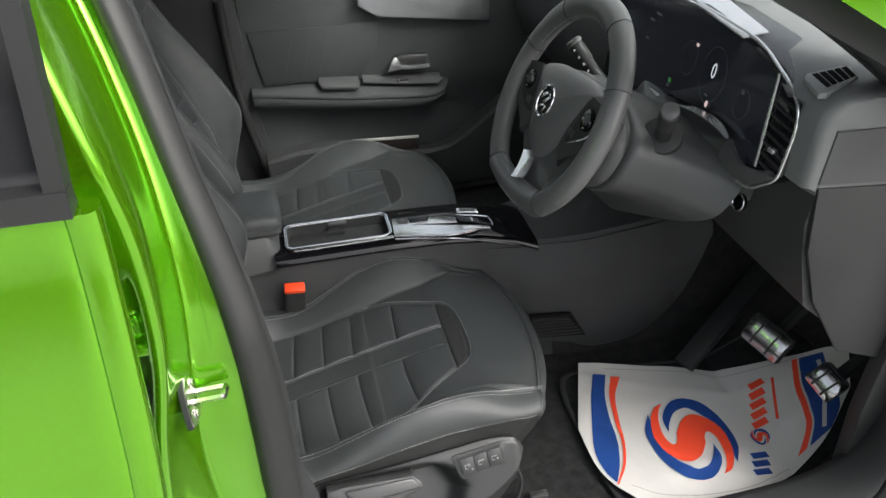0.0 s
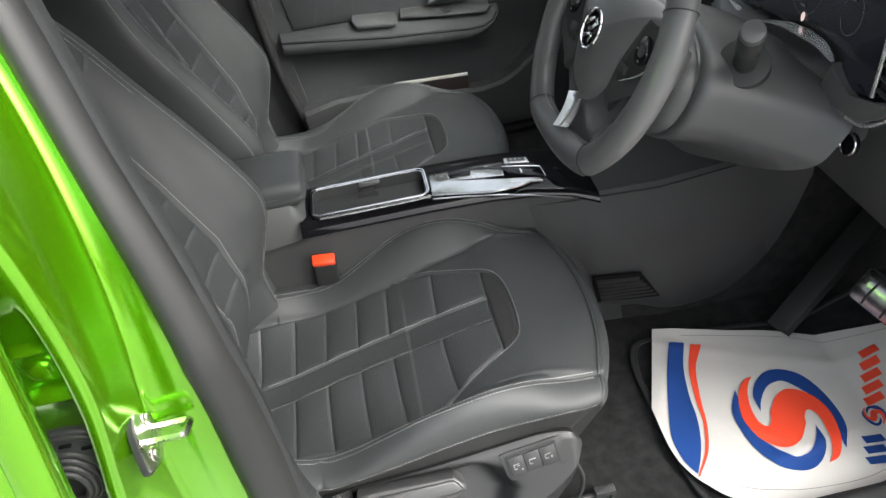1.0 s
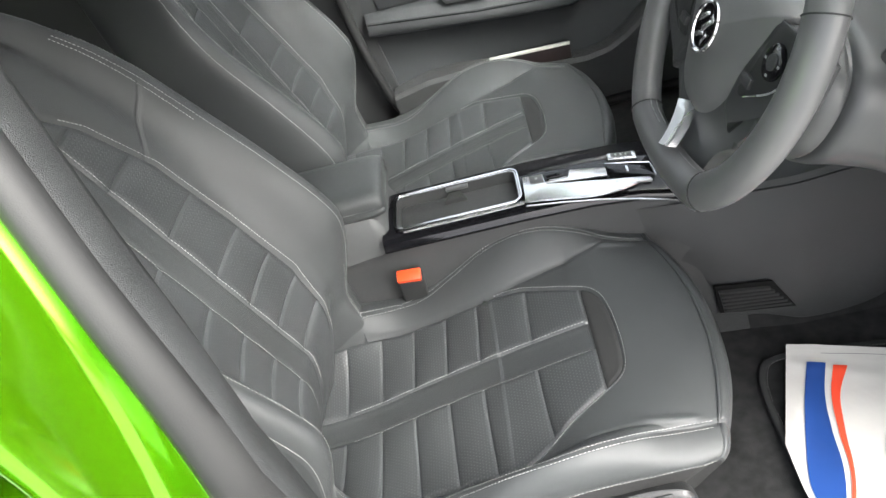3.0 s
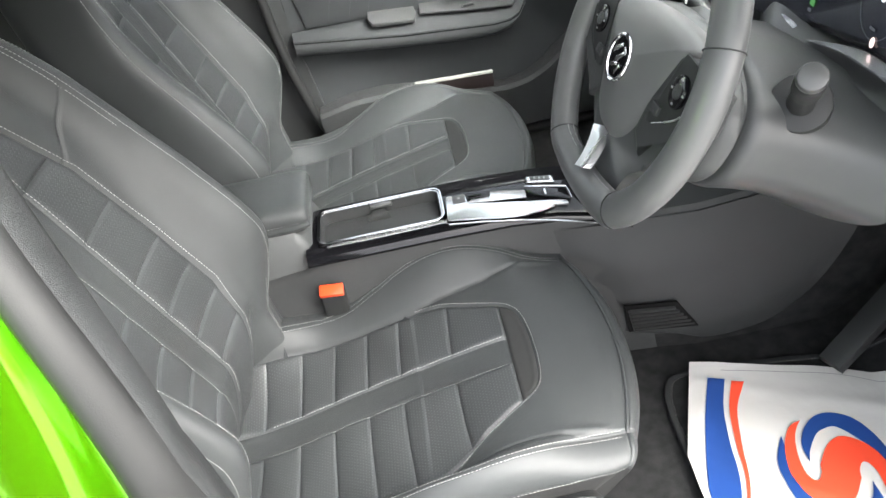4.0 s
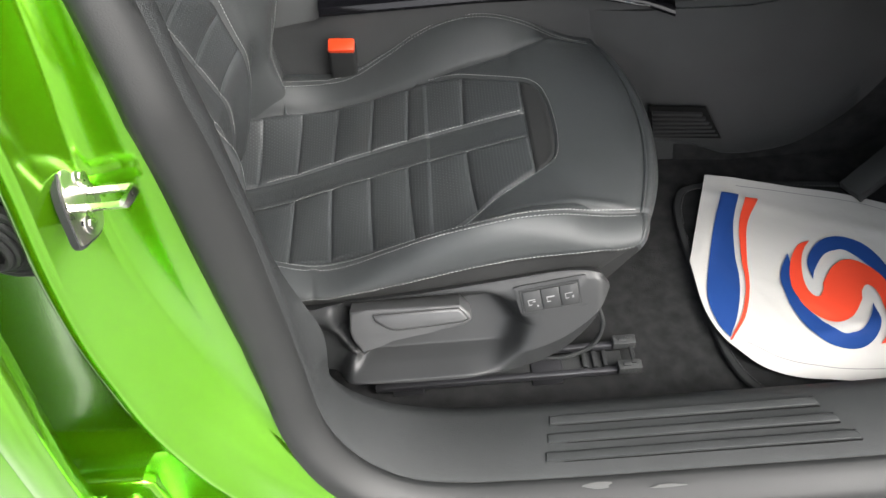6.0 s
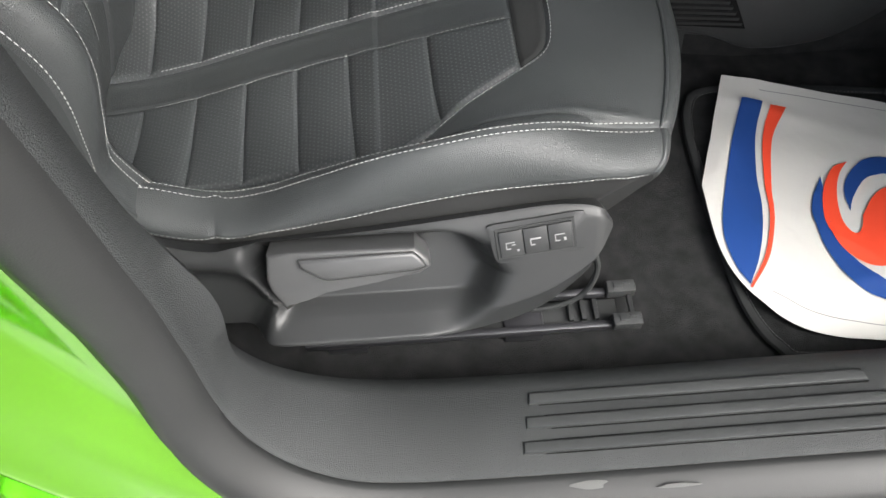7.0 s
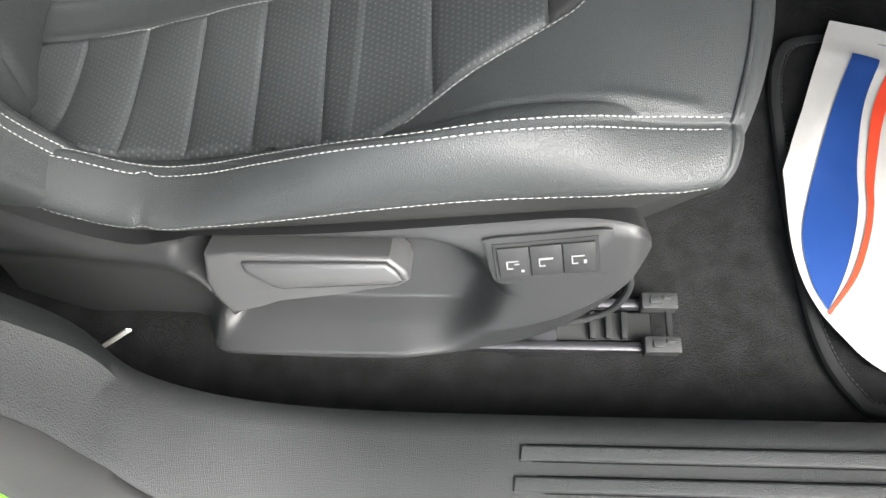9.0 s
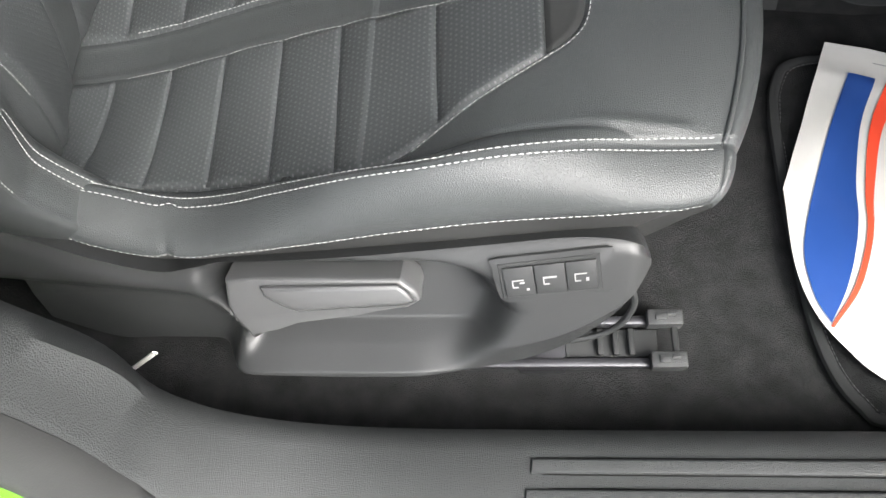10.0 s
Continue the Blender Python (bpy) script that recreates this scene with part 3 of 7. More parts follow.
part("far_pillar", bm, PLASTIC_SOFT, body)
bm = bmesh.new()
slab(bm, [(-1.5, 2.50, 1.08), (0.95, 2.50, 1.08), (0.27, 2.37, 1.47), (-1.4, 2.37, 1.47)], (0, 0.004, 0), 0)
fg = part("far_window", bm, GLASS, body, "clear side glass")
fg.visible_shadow = False
bm = bmesh.new()
slab(bm, [(-1.6, 2.385, 0.36), (-0.585, 2.385, 0.36), (-0.585, 2.385, 1.09), (-1.6, 2.385, 1.09)], (0, 0.04, 0), 0.006)
part("far_rear_lining", bm, PLASTIC, body, "black rear door lining on the far side")
# front pillar beside the windscreen
bm = bmesh.new()
sweep(bm, [(0.98, 0.90, 1.08), (0.62, 0.925, 1.30), (0.30, 0.965, 1.475)], [(-0.035, -0.03), (0.035, -0.03), (0.03, 0.03), (-0.03, 0.03)])
part("front_pillar_trim", bm, PLASTIC_DARK, body, "grey front pillar trim")
bm = bmesh.new()
sweep(bm, [(1.10, 0.855, 1.02), (0.98, 0.858, 1.10), (0.62, 0.885, 1.325), (0.30, 0.930, 1.505)], [(-0.030, -0.022), (0.026, -0.022), (0.030, 0.0), (0.020, 0.024), (-0.024, 0.024)])
part("front_pillar_skin", bm, PAINT, body, "lime green painted front pillar")
# kick panel beside the pedals
bm = bmesh.new()
slab(bm, [(0.80, 0.945, 0.40), (1.25, 0.945, 0.40), (1.25, 0.945, 1.10), (0.80, 0.945, 1.10), (0.79, 0.945, 0.60)], (0, -0.03, 0), 0.004)
part("kick_panel", bm, PLASTIC_DARK, body)

# far door lining
far_door = group_thing("passenger_door", "closed black passenger door lining with armrest and pocket", "car door", (0.1, 2.40, 0.35))


def build_far_door():
    y = 2.375
    bm = bmesh.new()
    rings = []
    for z, off in ((0.36, 0.0), (0.52, -0.005), (0.60, 0.020), (0.68, 0.018), (0.74, 0.0), (0.80, 0.004), (0.92, 0.012), (1.00, 0.02), (1.08, 0.045)):
        rings.append([(x, y + off + 0.0, z) for x in (-0.255, -0.1, 0.1, 0.3, 0.5, 0.72)] + [(0.72, y + 0.09, z), (-0.255, y + 0.09, z)])
    loft(bm, rings)
    part("door_lining", bm, LINING, far_door, "black grained door lining")
    # armrest: a face under a stitched seam, a broad top that runs up to the lining
    xs = [-0.252, -0.25, -0.10, 0.037, 0.18, 0.27, 0.315, 0.340, 0.355, 0.362]
    rings, seam = [], []
    for x in xs:
        face = float(np.interp(x, [-0.25, 0.037, 0.30, 0.34, 0.362], [2.350, 2.330, 2.318, 2.328, 2.352]))
        zs = float(np.interp(x, [-0.25, 0.037, 0.30, 0.335, 0.362], [0.769, 0.737, 0.719, 0.727, 0.752]))
        zl = float(np.interp(x, [-0.25, -0.055, 0.25, 0.315, 0.362], [0.733, 0.713, 0.686, 0.700, 0.742]))
        zt = float(np.interp(x, [-0.25, 0.08, 0.30, 0.362], [0.789, 0.782, 0.767, 0.760]))
        rings.append([(x, y + 0.02, zl + 0.006), (x, face + 0.006, zl), (x, face - 0.001, zl + 0.006), (x, face - 0.004, (zl + zs) / 2), (x, face - 0.002, zs - 0.004), (x, face + 0.0015, zs), (x, face + 0.001, zs + 0.004), (x, face + 0.012, zs + 0.010), (x, (face + y) / 2, (zs + zt) / 2 + 0.004), (x, y + 0.004, zt), (x, y + 0.02, zt)])
        seam.append((Vector((x, face - 0.0005, zs - 0.0055)), Vector((0, -1, 0))))
    bm = bmesh.new()
    loft(bm, rings)
    rest = part("armrest", bm, LINING, far_door, "stitched dark leather armrest", 50)
    stitches("seam", [seam[1:-2]], rest)
    bm = bmesh.new()
    sweep(bm, [(p + Vector((0, 0.0006, 0.0052))) for p, q in seam[1:-1]], circle(0.0016, 6))
    part("joint", bm, VOID, rest)
    bm = bmesh.new()
    slab(bm, [(-0.050, 2.352, 0.786), (-0.040, 2.343, 0.770), (0.070, 2.338, 0.762), (0.076, 2.350, 0.776), (0.074, y + 0.01, 0.790), (-0.045, y + 0.01, 0.799)], (0, -0.002, 0.010), 0.004, 3)
    part("pull_grip", bm, PLASTIC, far_door, "dark plastic pull grip")
    bm = bmesh.new()
    slab(bm, [(0.086, 2.352, 0.774), (0.20, 2.342, 0.763), (0.325, 2.336, 0.752), (0.340, 2.350, 0.760), (0.335, y + 0.004, 0.773), (0.088, y + 0.008, 0.790)], (0, -0.001, 0.006), 0.003, 3)
    plinth = part("switch_plinth", bm, PLASTIC, far_door, "soft grey switch plinth")
    bm = bmesh.new()
    rbox(bm, (0.212, 2.350, 0.775), (0.034, 0.010, 0.006), 0.002)
    part("window_switch", bm, PLASTIC_DARK, plinth, "black window switch")
    bm = bmesh.new()
    rbox(bm, (0.199, 2.345, 0.777), (0.006, 0.006, 0.004), 0.001)
    part("switch_tip", bm, SATIN, plinth, "bright switch tip")
    # stitched insert above the armrest
    bm = bmesh.new()
    slab(bm, [(-0.212, y + 0.003, 0.794), (0.080, y + 0.002, 0.788), (0.142, y + 0.009, 0.880), (0.150, y + 0.014, 0.955), (-0.238, y + 0.014, 0.955)], (0, -0.006, 0), 0.003, 2)
    insert = part("lining_insert", bm, LINING, far_door, "padded upper lining insert")
    lines = []
    for x0, x1 in ((-0.150, -0.105), (-0.095, -0.048), (-0.045, 0.004)):
        lines.append([(Vector((x0 + (x1 - x0) * k, y - 0.0032 + 0.011 * k, 0.802 + 0.145 * k)), Vector((0, -1, 0.05))) for k in (0.0, 0.5, 1.0)])
    stitches("stitching", lines, insert, r=0.0004).data.materials[0] = SMOOTH_GREY
    bm = bmesh.new()
    sweep(bm, spline([(0.300, y - 0.020, 0.813), (0.24, y - 0.024, 0.813), (0.205, y - 0.022, 0.820), (0.190, y - 0.018, 0.834)], 20), [(-0.004, -0.006), (0.004, -0.006), (0.004, 0.006), (-0.004, 0.006)])
    slab(bm, [(0.165, y - 0.016, 0.802), (0.213, y - 0.016, 0.808), (0.207, y - 0.016, 0.836), (0.197, y - 0.016, 0.849), (0.185, y - 0.016, 0.846)], (0, -0.010, 0), 0.004, 3)
    part("release_handle", bm, SATIN, far_door, "satin silver door release handle")
    bm = bmesh.new()
    rbox(bm, (0.245, y - 0.002, 0.828), (0.11, 0.03, 0.042), 0.012, 3)
    part("handle_cup", bm, PLASTIC_DARK, far_door)
    bm = bmesh.new()
    slab(bm, [(0.09, y - 0.004, 1.010), (0.15, y - 0.006, 0.972), (0.50, y - 0.004, 0.930), (0.50, y + 0.004, 1.00), (0.10, y + 0.006, 1.06)], (0, -0.012, 0), 0.005, 3)
    part("decor_panel", bm, mat("brushed_grey_metal", (0.30, 0.31, 0.32), 0.32, 0.9, bump=0.2, scale=700, depth=0.0003), far_door, "satin silver upper door panel")
    # pocket
    bm = bmesh.new()
    rings = []
    for x, zt in ((-0.24, 0.560), (-0.14, 0.580), (-0.05, 0.582), (0.03, 0.572), (0.12, 0.550), (0.20, 0.536), (0.29, 0.530), (0.35, 0.540), (0.40, 0.566), (0.46, 0.612), (0.60, 0.72)):
        rings.append([(x, y + 0.02, zt), (x, y - 0.045, zt + 0.004), (x, y - 0.055, zt - 0.006), (x, y - 0.05, 0.40), (x, y + 0.02, 0.38)])
    loft(bm, rings)
    part("door_pocket", bm, PLASTIC, far_door, "black plastic map pocket")
    bm = bmesh.new()
    sweep(bm, spline([(-0.30, y - 0.015, 1.06), (-0.295, y - 0.02, 0.85), (-0.272, y - 0.025, 0.65), (-0.225, y - 0.025, 0.48), (-0.14, y - 0.02, 0.40), (0.1, y - 0.02, 0.365), (0.6, y - 0.02, 0.365)], 60), circle(0.014, 10), up=(0, 1, 0))
    part("door_seal", bm, RUBBER, far_door, "black rubber door seal")
    bm = bmesh.new()
    slab(bm, [(-0.58, y + 0.005, 0.36), (-0.20, y + 0.005, 0.36), (-0.25, y + 0.005, 0.75), (-0.26, y + 0.005, 1.10), (-0.58, y + 0.005, 1.10)], (0, 0.04, 0), 0.006)
    part("pillar_trim", bm, PLASTIC, far_door, "grey lower pillar trim")


build_far_door()
booklet = group_thing("booklet", "white and dark red booklet standing in the door pocket", "booklet", (0.15, 2.33, 0.50))
bm = bmesh.new()
slab(bm, [(0.036, 2.336, 0.46), (0.252, 2.336, 0.448), (0.252, 2.336, 0.578), (0.036, 2.336, 0.588)], (0, 0.006, 0), 0.001)
part("cover", bm, mat("dark_card", (0.014, 0.008, 0.008), 0.5), booklet, "dark card cover")
bm = bmesh.new()
sweep(bm, [(0.036, 2.338, 0.592), (0.252, 2.338, 0.581)], [(-0.005, -0.003), (0.005, -0.003), (0.005, 0.003), (-0.005, 0.003)])
part("pages", bm, PAPER, booklet, "white page edges")


# ---- seats ----
XR, XF = -0.44, 0.272
C_X = [-0.44, -0.37, -0.30, -0.20, -0.10, 0.0, 0.13, 0.20, 0.250, 0.284]
C_Z = [0.478, 0.485, 0.500, 0.530, 0.558, 0.585, 0.611, 0.616, 0.613, 0.606]
B_X = [-0.37, -0.31, -0.24, -0.19, -0.13, -0.06, 0.0, 0.06, 0.12, 0.19, 0.25, 0.284]
B_Z = [0.575, 0.568, 0.556, 0.562, 0.592, 0.630, 0.650, 0.655, 0.642, 0.618, 0.604, 0.600]
B_V = [0.198, 0.201, 0.212, 0.215, 0.222, 0.232, 0.236, 0.230, 0.218, 0.205, 0.198, 0.195]
S_X = [-0.44, -0.379, -0.352, -0.314, -0.26, -0.20, -0.127, -0.014, 0.07, 0.2, 0.29]
S_Z = [0.575, 0.563, 0.556, 0.548, 0.542, 0.551, 0.564, 0.588, 0.598, 0.592, 0.576]
QUILT = [-0.362, -0.290, -0.223, -0.157, -0.093, 0.002]
BAND_LO, BAND_HI = -0.023, 0.031
STRIP_X = 0.101
FINE = np.linspace(-0.46, 0.30, 761)


def table(xs, ys):
    """A smooth curve through knots, ready for quick look-up."""
    ys = np.array([interp(x, xs, ys) for x in FINE])
    return lambda x: np.interp(x, FINE, ys)


centre_z, crest_z, crest_v, seam_z = table(C_X, C_Z), table(B_X, B_Z), table(B_X, B_V), table(S_X, S_Z)
seam_v = table([-0.44, -0.379, -0.352, -0.314, -0.26, -0.2, 0.0, 0.15, 0.24, 0.29], [0.214, 0.226, 0.238, 0.250, 0.260, 0.265, 0.262, 0.256, 0.248, 0.236])
FAR_FOLD = table([-0.44, -0.28, -0.20, -0.10, -0.04, 0.0, 0.077, 0.13, 0.16, 0.19, 0.30], [0.166, 0.169, 0.167, 0.161, 0.160, 0.164, 0.171, 0.180, 0.188, 0.200, 0.190])
NEAR_FOLD = table([-0.44, -0.30, -0.20, -0.10, -0.04, 0.02, 0.08, 0.13, 0.16, 0.19, 0.30], [0.182, 0.187, 0.196, 0.206, 0.212, 0.208, 0.200, 0.196, 0.196, 0.200, 0.190])
FAR_EDGE = [(-0.46, 0.164), (-0.37, 0.164), (-0.28, 0.167), (-0.20, 0.165), (-0.10, 0.159), (-0.05, 0.155), (0.0, 0.147), (0.04, 0.132), (0.07, 0.120), (0.10, 0.106), (0.118, 0.093), (0.130, 0.072), (0.1365, 0.036), (0.1385, 0.0)]
NEAR_EDGE = [(-0.46, 0.180), (-0.37, 0.184), (-0.28, 0.187), (-0.20, 0.194), (-0.10, 0.203), (-0.05, 0.206), (-0.02, 0.197), (0.01, 0.175), (0.04, 0.151), (0.07, 0.130), (0.10, 0.110), (0.121, 0.094), (0.133, 0.074), (0.1380, 0.036), (0.1385, 0.0)]
FAR_RIM, NEAR_RIM = spline(FAR_EDGE, 1300), spline(NEAR_EDGE, 1300)
INSERT = np.vstack([FAR_RIM, NEAR_RIM[-2::-1] * np.array([1, -1])])


def fold_v(xb, v):
    """Where the bolster rises from the seat's middle."""
    return np.where(v > 0, FAR_FOLD(xb), NEAR_FOLD(xb))


def eased(t):
    t = np.clip(t, 0.0, 1.0)
    return t * t * (3 - 2 * t)


def bow(xb, v):
    """Rows are straight across the middle and bow at the front edge."""
    return xb - 0.90 * v * v * eased((xb - 0.10) / (XF - 0.10))


def unbow(x, v):
    xb = np.array(x, float)
    for _ in range(6):
        xb = xb + (x - bow(xb, v))
    return xb


def insert_gap(x, v):
    """Distance to the outline of the quilted centre, negative inside."""
    x, v = np.atleast_1d(x).astype(float), np.atleast_1d(v).astype(float)
    fx, fv = x.ravel(), v.ravel()
    far, near = np.interp(fx, FAR_RIM[:, 0], FAR_RIM[:, 1]), np.interp(fx, NEAR_RIM[:, 0], NEAR_RIM[:, 1])
    inside = (fx < 0.1385) & (fv < far) & (fv > -near)
    flat = np.full(fx.shape, 0.05)
    # only places near the outline need the true distance
    close = np.where((np.minimum(np.abs(fv - far), np.abs(fv + near)) < 0.06) | (fx > 0.08) & (fx < 0.20))[0]
    for i in range(0, len(close), 3000):
        k = close[i:i + 3000]
        flat[k] = np.sqrt(((fx[k, None] - INSERT[None, ::2, 0]) ** 2 + (fv[k, None] - INSERT[None, ::2, 1]) ** 2).min(1))
    flat[inside] *= -1
    return flat.reshape(x.shape)


def dent(x, v, gap):
    """Quilting: grooves at the seams, soft swells between them, the sunk strip and band."""
    a = np.abs(v)
    ins = gap < 0
    d = -0.0034 * np.exp(-(gap / 0.0032) ** 2) - 0.0020 * eased(-gap / 0.012) * (x > -0.06)
    off = np.where(v > 0, BAND_HI, -BAND_LO)
    past = a - off
    quilt = ins & (x < STRIP_X) & (past > 0)
    near = np.full(np.shape(x), 9.0)
    for q in QUILT:
        near = np.minimum(near, np.abs(x - q - 0.010 * (a / 0.2) ** 2))
    swell = 0.0040 * (1 - np.exp(-(near / 0.016) ** 1.5)) - 0.0030 * np.exp(-(near / 0.0022) ** 2)
    swell = swell * (1 - np.exp(-(past / 0.007) ** 2)) * (1 - np.exp(-(gap / 0.007) ** 2))
    d = d + np.where(quilt, swell, 0)
    d = d - np.where(ins & (x < STRIP_X), 0.0030 * np.exp(-(past / 0.0028) ** 2), 0)
    mid = (v - (BAND_HI + BAND_LO) / 2) / ((BAND_HI - BAND_LO) / 2)
    d = d - np.where(ins & (x < STRIP_X) & (past < 0), 0.0034 * (1 - mid ** 4), 0)
    d = d - np.where(ins, 0.0028 * np.exp(-((x - STRIP_X) / 0.0026) ** 2), 0)
    # the cover puckers beside the seam near the front corner
    d = d + 0.0030 * np.exp(-((a - 0.188) / 0.006) ** 2) * eased((x - 0.12) / 0.05) * eased((0.222 - x) / 0.02)
    return d


def top_z(x, v):
    """Height of the cover between the two crests."""
    x, v = np.atleast_1d(x).astype(float), np.atleast_1d(v).astype(float)
    xb, a = unbow(x, v), np.abs(v)
    zc, zb, bv = centre_z(xb), crest_z(xb), crest_v(xb)
    cr = np.minimum(fold_v(xb, v), bv - 0.003)
    f = 1 - np.where(v > 0, 0.84, 0.55 * eased((0.06 - x) / 0.12) + 0.45) * np.clip((bv - cr) / np.where(v > 0, 0.052, 0.030), 0, 1)
    zf = zc + 0.003 + f * np.maximum(zb - zc, -0.03)
    q = a / cr
    z_mid = zc + (zf - zc) * q ** 2.8
    q2 = np.clip((a - cr) / (bv - cr), 0, 1.2)
    z_leaf = zf + (zb - zf) * q2 * (1.42 - 0.42 * q2)
    z = np.where(a < cr, z_mid, z_leaf)
    z = z - 0.0022 * np.exp(-((a - cr) / 0.0035) ** 2) * np.clip((bv - cr) / 0.02, 0, 1)
    return z - 0.0016 * np.exp(-((a - bv) / 0.0022) ** 2) + dent(x, v, insert_gap(x, v))


def on_cushion(yc, xs, vs):
    """Places on the cover and their normals."""
    xs, vs, h = np.array(xs, float), np.array(vs, float), 0.002
    z = top_z(xs, vs)
    nx = (top_z(xs + h, vs) - top_z(xs - h, vs)) / (2 * h)
    ny = (top_z(xs, vs + h) - top_z(xs, vs - h)) / (2 * h)
    return [(Vector((x, yc + v, c)), Vector((-p, -q, 1)).normalized()) for x, v, c, p, q in zip(xs, vs, z, nx, ny)]


def flank(xb):
    """From the skirt's hem up to the crest: (v outward, z)."""
    bv, zb, vs, zs = crest_v(xb), crest_z(xb), seam_v(xb), seam_z(xb)
    zs = min(zs, zb - 0.010)
    skirt = spline([(0.228, 0.440), (vs - 0.016, 0.500), (vs - 0.006, zs - 0.020), (vs - 0.0015, zs - 0.003)], 13)
    u = np.linspace(0, 1, 27)[:, None]
    a, c, b = np.array([vs, zs]), np.array([bv + 0.86 * (vs - bv) + 0.006, zb - 0.20 * (zb - zs) + 0.002]), np.array([bv, zb])
    panel = a * (1 - u) ** 2 + 2 * c * u * (1 - u) + b * u * u
    # the seams pull the cover in
    panel[0] += (-0.0015, -0.0005)
    panel[-2] += (0.0, -0.0012)
    return np.vstack([skirt, panel[:-1]])


def split_grid(pts, keys, seat, names):
    """One mesh for each key of a grid's faces."""
    groups = {}
    for i in range(len(pts) - 1):
        for j in range(len(pts[0]) - 1):
            groups.setdefault(keys(i, j), []).append((i, j))
    for k, cells in groups.items():
        idx, V, F = {}, [], []
        for i, j in cells:
            q = []
            for a, b in ((i, j), (i, j + 1), (i + 1, j + 1), (i + 1, j)):
                if (a, b) not in idx:
                    idx[(a, b)] = len(V)
                    V.append(pts[a][b])
                q.append(idx[(a, b)])
            F.append(q)
        name, m, lab = names(k)
        raw(name, V, F, m, seat, lab, 80)


NS, NL, NM = 40, 14, 130
ROWS_X = np.linspace(XR, XF, 256)


def cushion_kind(x, v, gap):
    """Which piece of the cover a place belongs to."""
    if gap >= 0:
        return "cover"
    if x > STRIP_X:
        return "strip"
    if BAND_LO < v < BAND_HI:
        return "band"
    return ("near" if v < 0 else "far", sum(x > q + 0.010 * (abs(v) / 0.2) ** 2 for q in QUILT))


def cushion_plan():
    """The cover's grid in plan, its lines drawn to the seams."""
    cols = []
    for xb in ROWS_X:
        bv = float(crest_v(xb))
        cn, cf = min(float(NEAR_FOLD(xb)), bv - 0.003), min(float(FAR_FOLD(xb)), bv - 0.003)
        cols.append(np.concatenate([np.linspace(-bv, -cn, NL + 1)[:-1], np.linspace(-cn, cf, NM + 1), np.linspace(cf, bv, NL + 1)[1:]]))
    v = np.array(cols)
    x = bow(ROWS_X[:, None], v)
    cx, cv = (x[:-1, :-1] + x[1:, 1:]) / 2, (v[:-1, :-1] + v[1:, 1:]) / 2
    gap = insert_gap(cx, cv)
    kind = [[cushion_kind(cx[i, j], cv[i, j], gap[i, j]) for j in range(cx.shape[1])] for i in range(cx.shape[0])]
    h = 1e-4
    g0 = insert_gap(x, v)
    gx, gv = (insert_gap(x + h, v) - g0) / h, (insert_gap(x, v + h) - g0) / h
    x, v = x.copy(), v.copy()
    for i in range(1, cx.shape[0]):
        for j in range(1, cx.shape[1]):
            ks = {kind[i - 1][j - 1], kind[i - 1][j], kind[i][j - 1], kind[i][j]}
            if len(ks) == 1:
                continue
            if "cover" in ks:
                if abs(g0[i, j]) < 0.006:
                    x[i, j] -= g0[i, j] * gx[i, j]
                    v[i, j] -= g0[i, j] * gv[i, j]
            else:
                if "band" in ks and len({k == "band" for k in ks}) == 2 and not ks == {"band", "strip"}:
                    v[i, j] = BAND_LO if v[i, j] < 0 else BAND_HI
                if "strip" in ks:
                    x[i, j] = STRIP_X
                elif len(ks - {"band"}) > 1:
                    q = min(QUILT, key=lambda w: abs(x[i, j] - w - 0.010 * (abs(v[i, j]) / 0.2) ** 2))
                    x[i, j] = q + 0.010 * (abs(v[i, j]) / 0.2) ** 2
    return x, v, kind


CUSHION = cushion_plan()


def cushion_points(yc):
    x, v, _ = CUSHION
    z = top_z(x.ravel(), v.ravel()).reshape(x.shape)
    rows = []
    for i, xb in enumerate(ROWS_X):
        side = []
        x0, zb = x[i, 0], float(crest_z(xb))
        t = min(1.0, max(0.0, (xb - 0.08) / (XF - 0.08)))
        tuck = 0.0045 * math.exp(-((xb + 0.236) / 0.0055) ** 2)
        for w, c in flank(xb):
            w -= tuck * math.exp(-((c - 0.565) / 0.030) ** 2)
            side.append((x0 - 0.62 * max(0.0, zb - c) * t * t, -w, c))
        top = [(x[i, j], v[i, j], z[i, j]) for j in range(x.shape[1])]
        rows.append(side + top + [(a, -b, c) for a, b, c in side[::-1]])
    base = rows[-1]
    for fx, fz in ((0.0015, -0.0025), (0.005, -0.001), (0.011, -0.0015), (0.017, -0.006), (0.022, -0.014), (0.025, -0.026), (0.025, -0.042), (0.019, -0.062), (0.005, -0.088), (-0.008, -0.115), (-0.03, -0.14)):
        rows.append([(a + fx * (1 - min(1.0, abs(b) / 0.26) ** 4), b * (1 + 0.3 * fz), max(c + fz * (1 if abs(b) < 0.2 else max(0.15, 1 - (abs(b) - 0.2) / 0.06)), 0.430 + 0.02 * (c - 0.44))) for a, b, c in base])
    return [[Vector((a, yc + b, c)) for a, b, c in r] for r in rows], rows


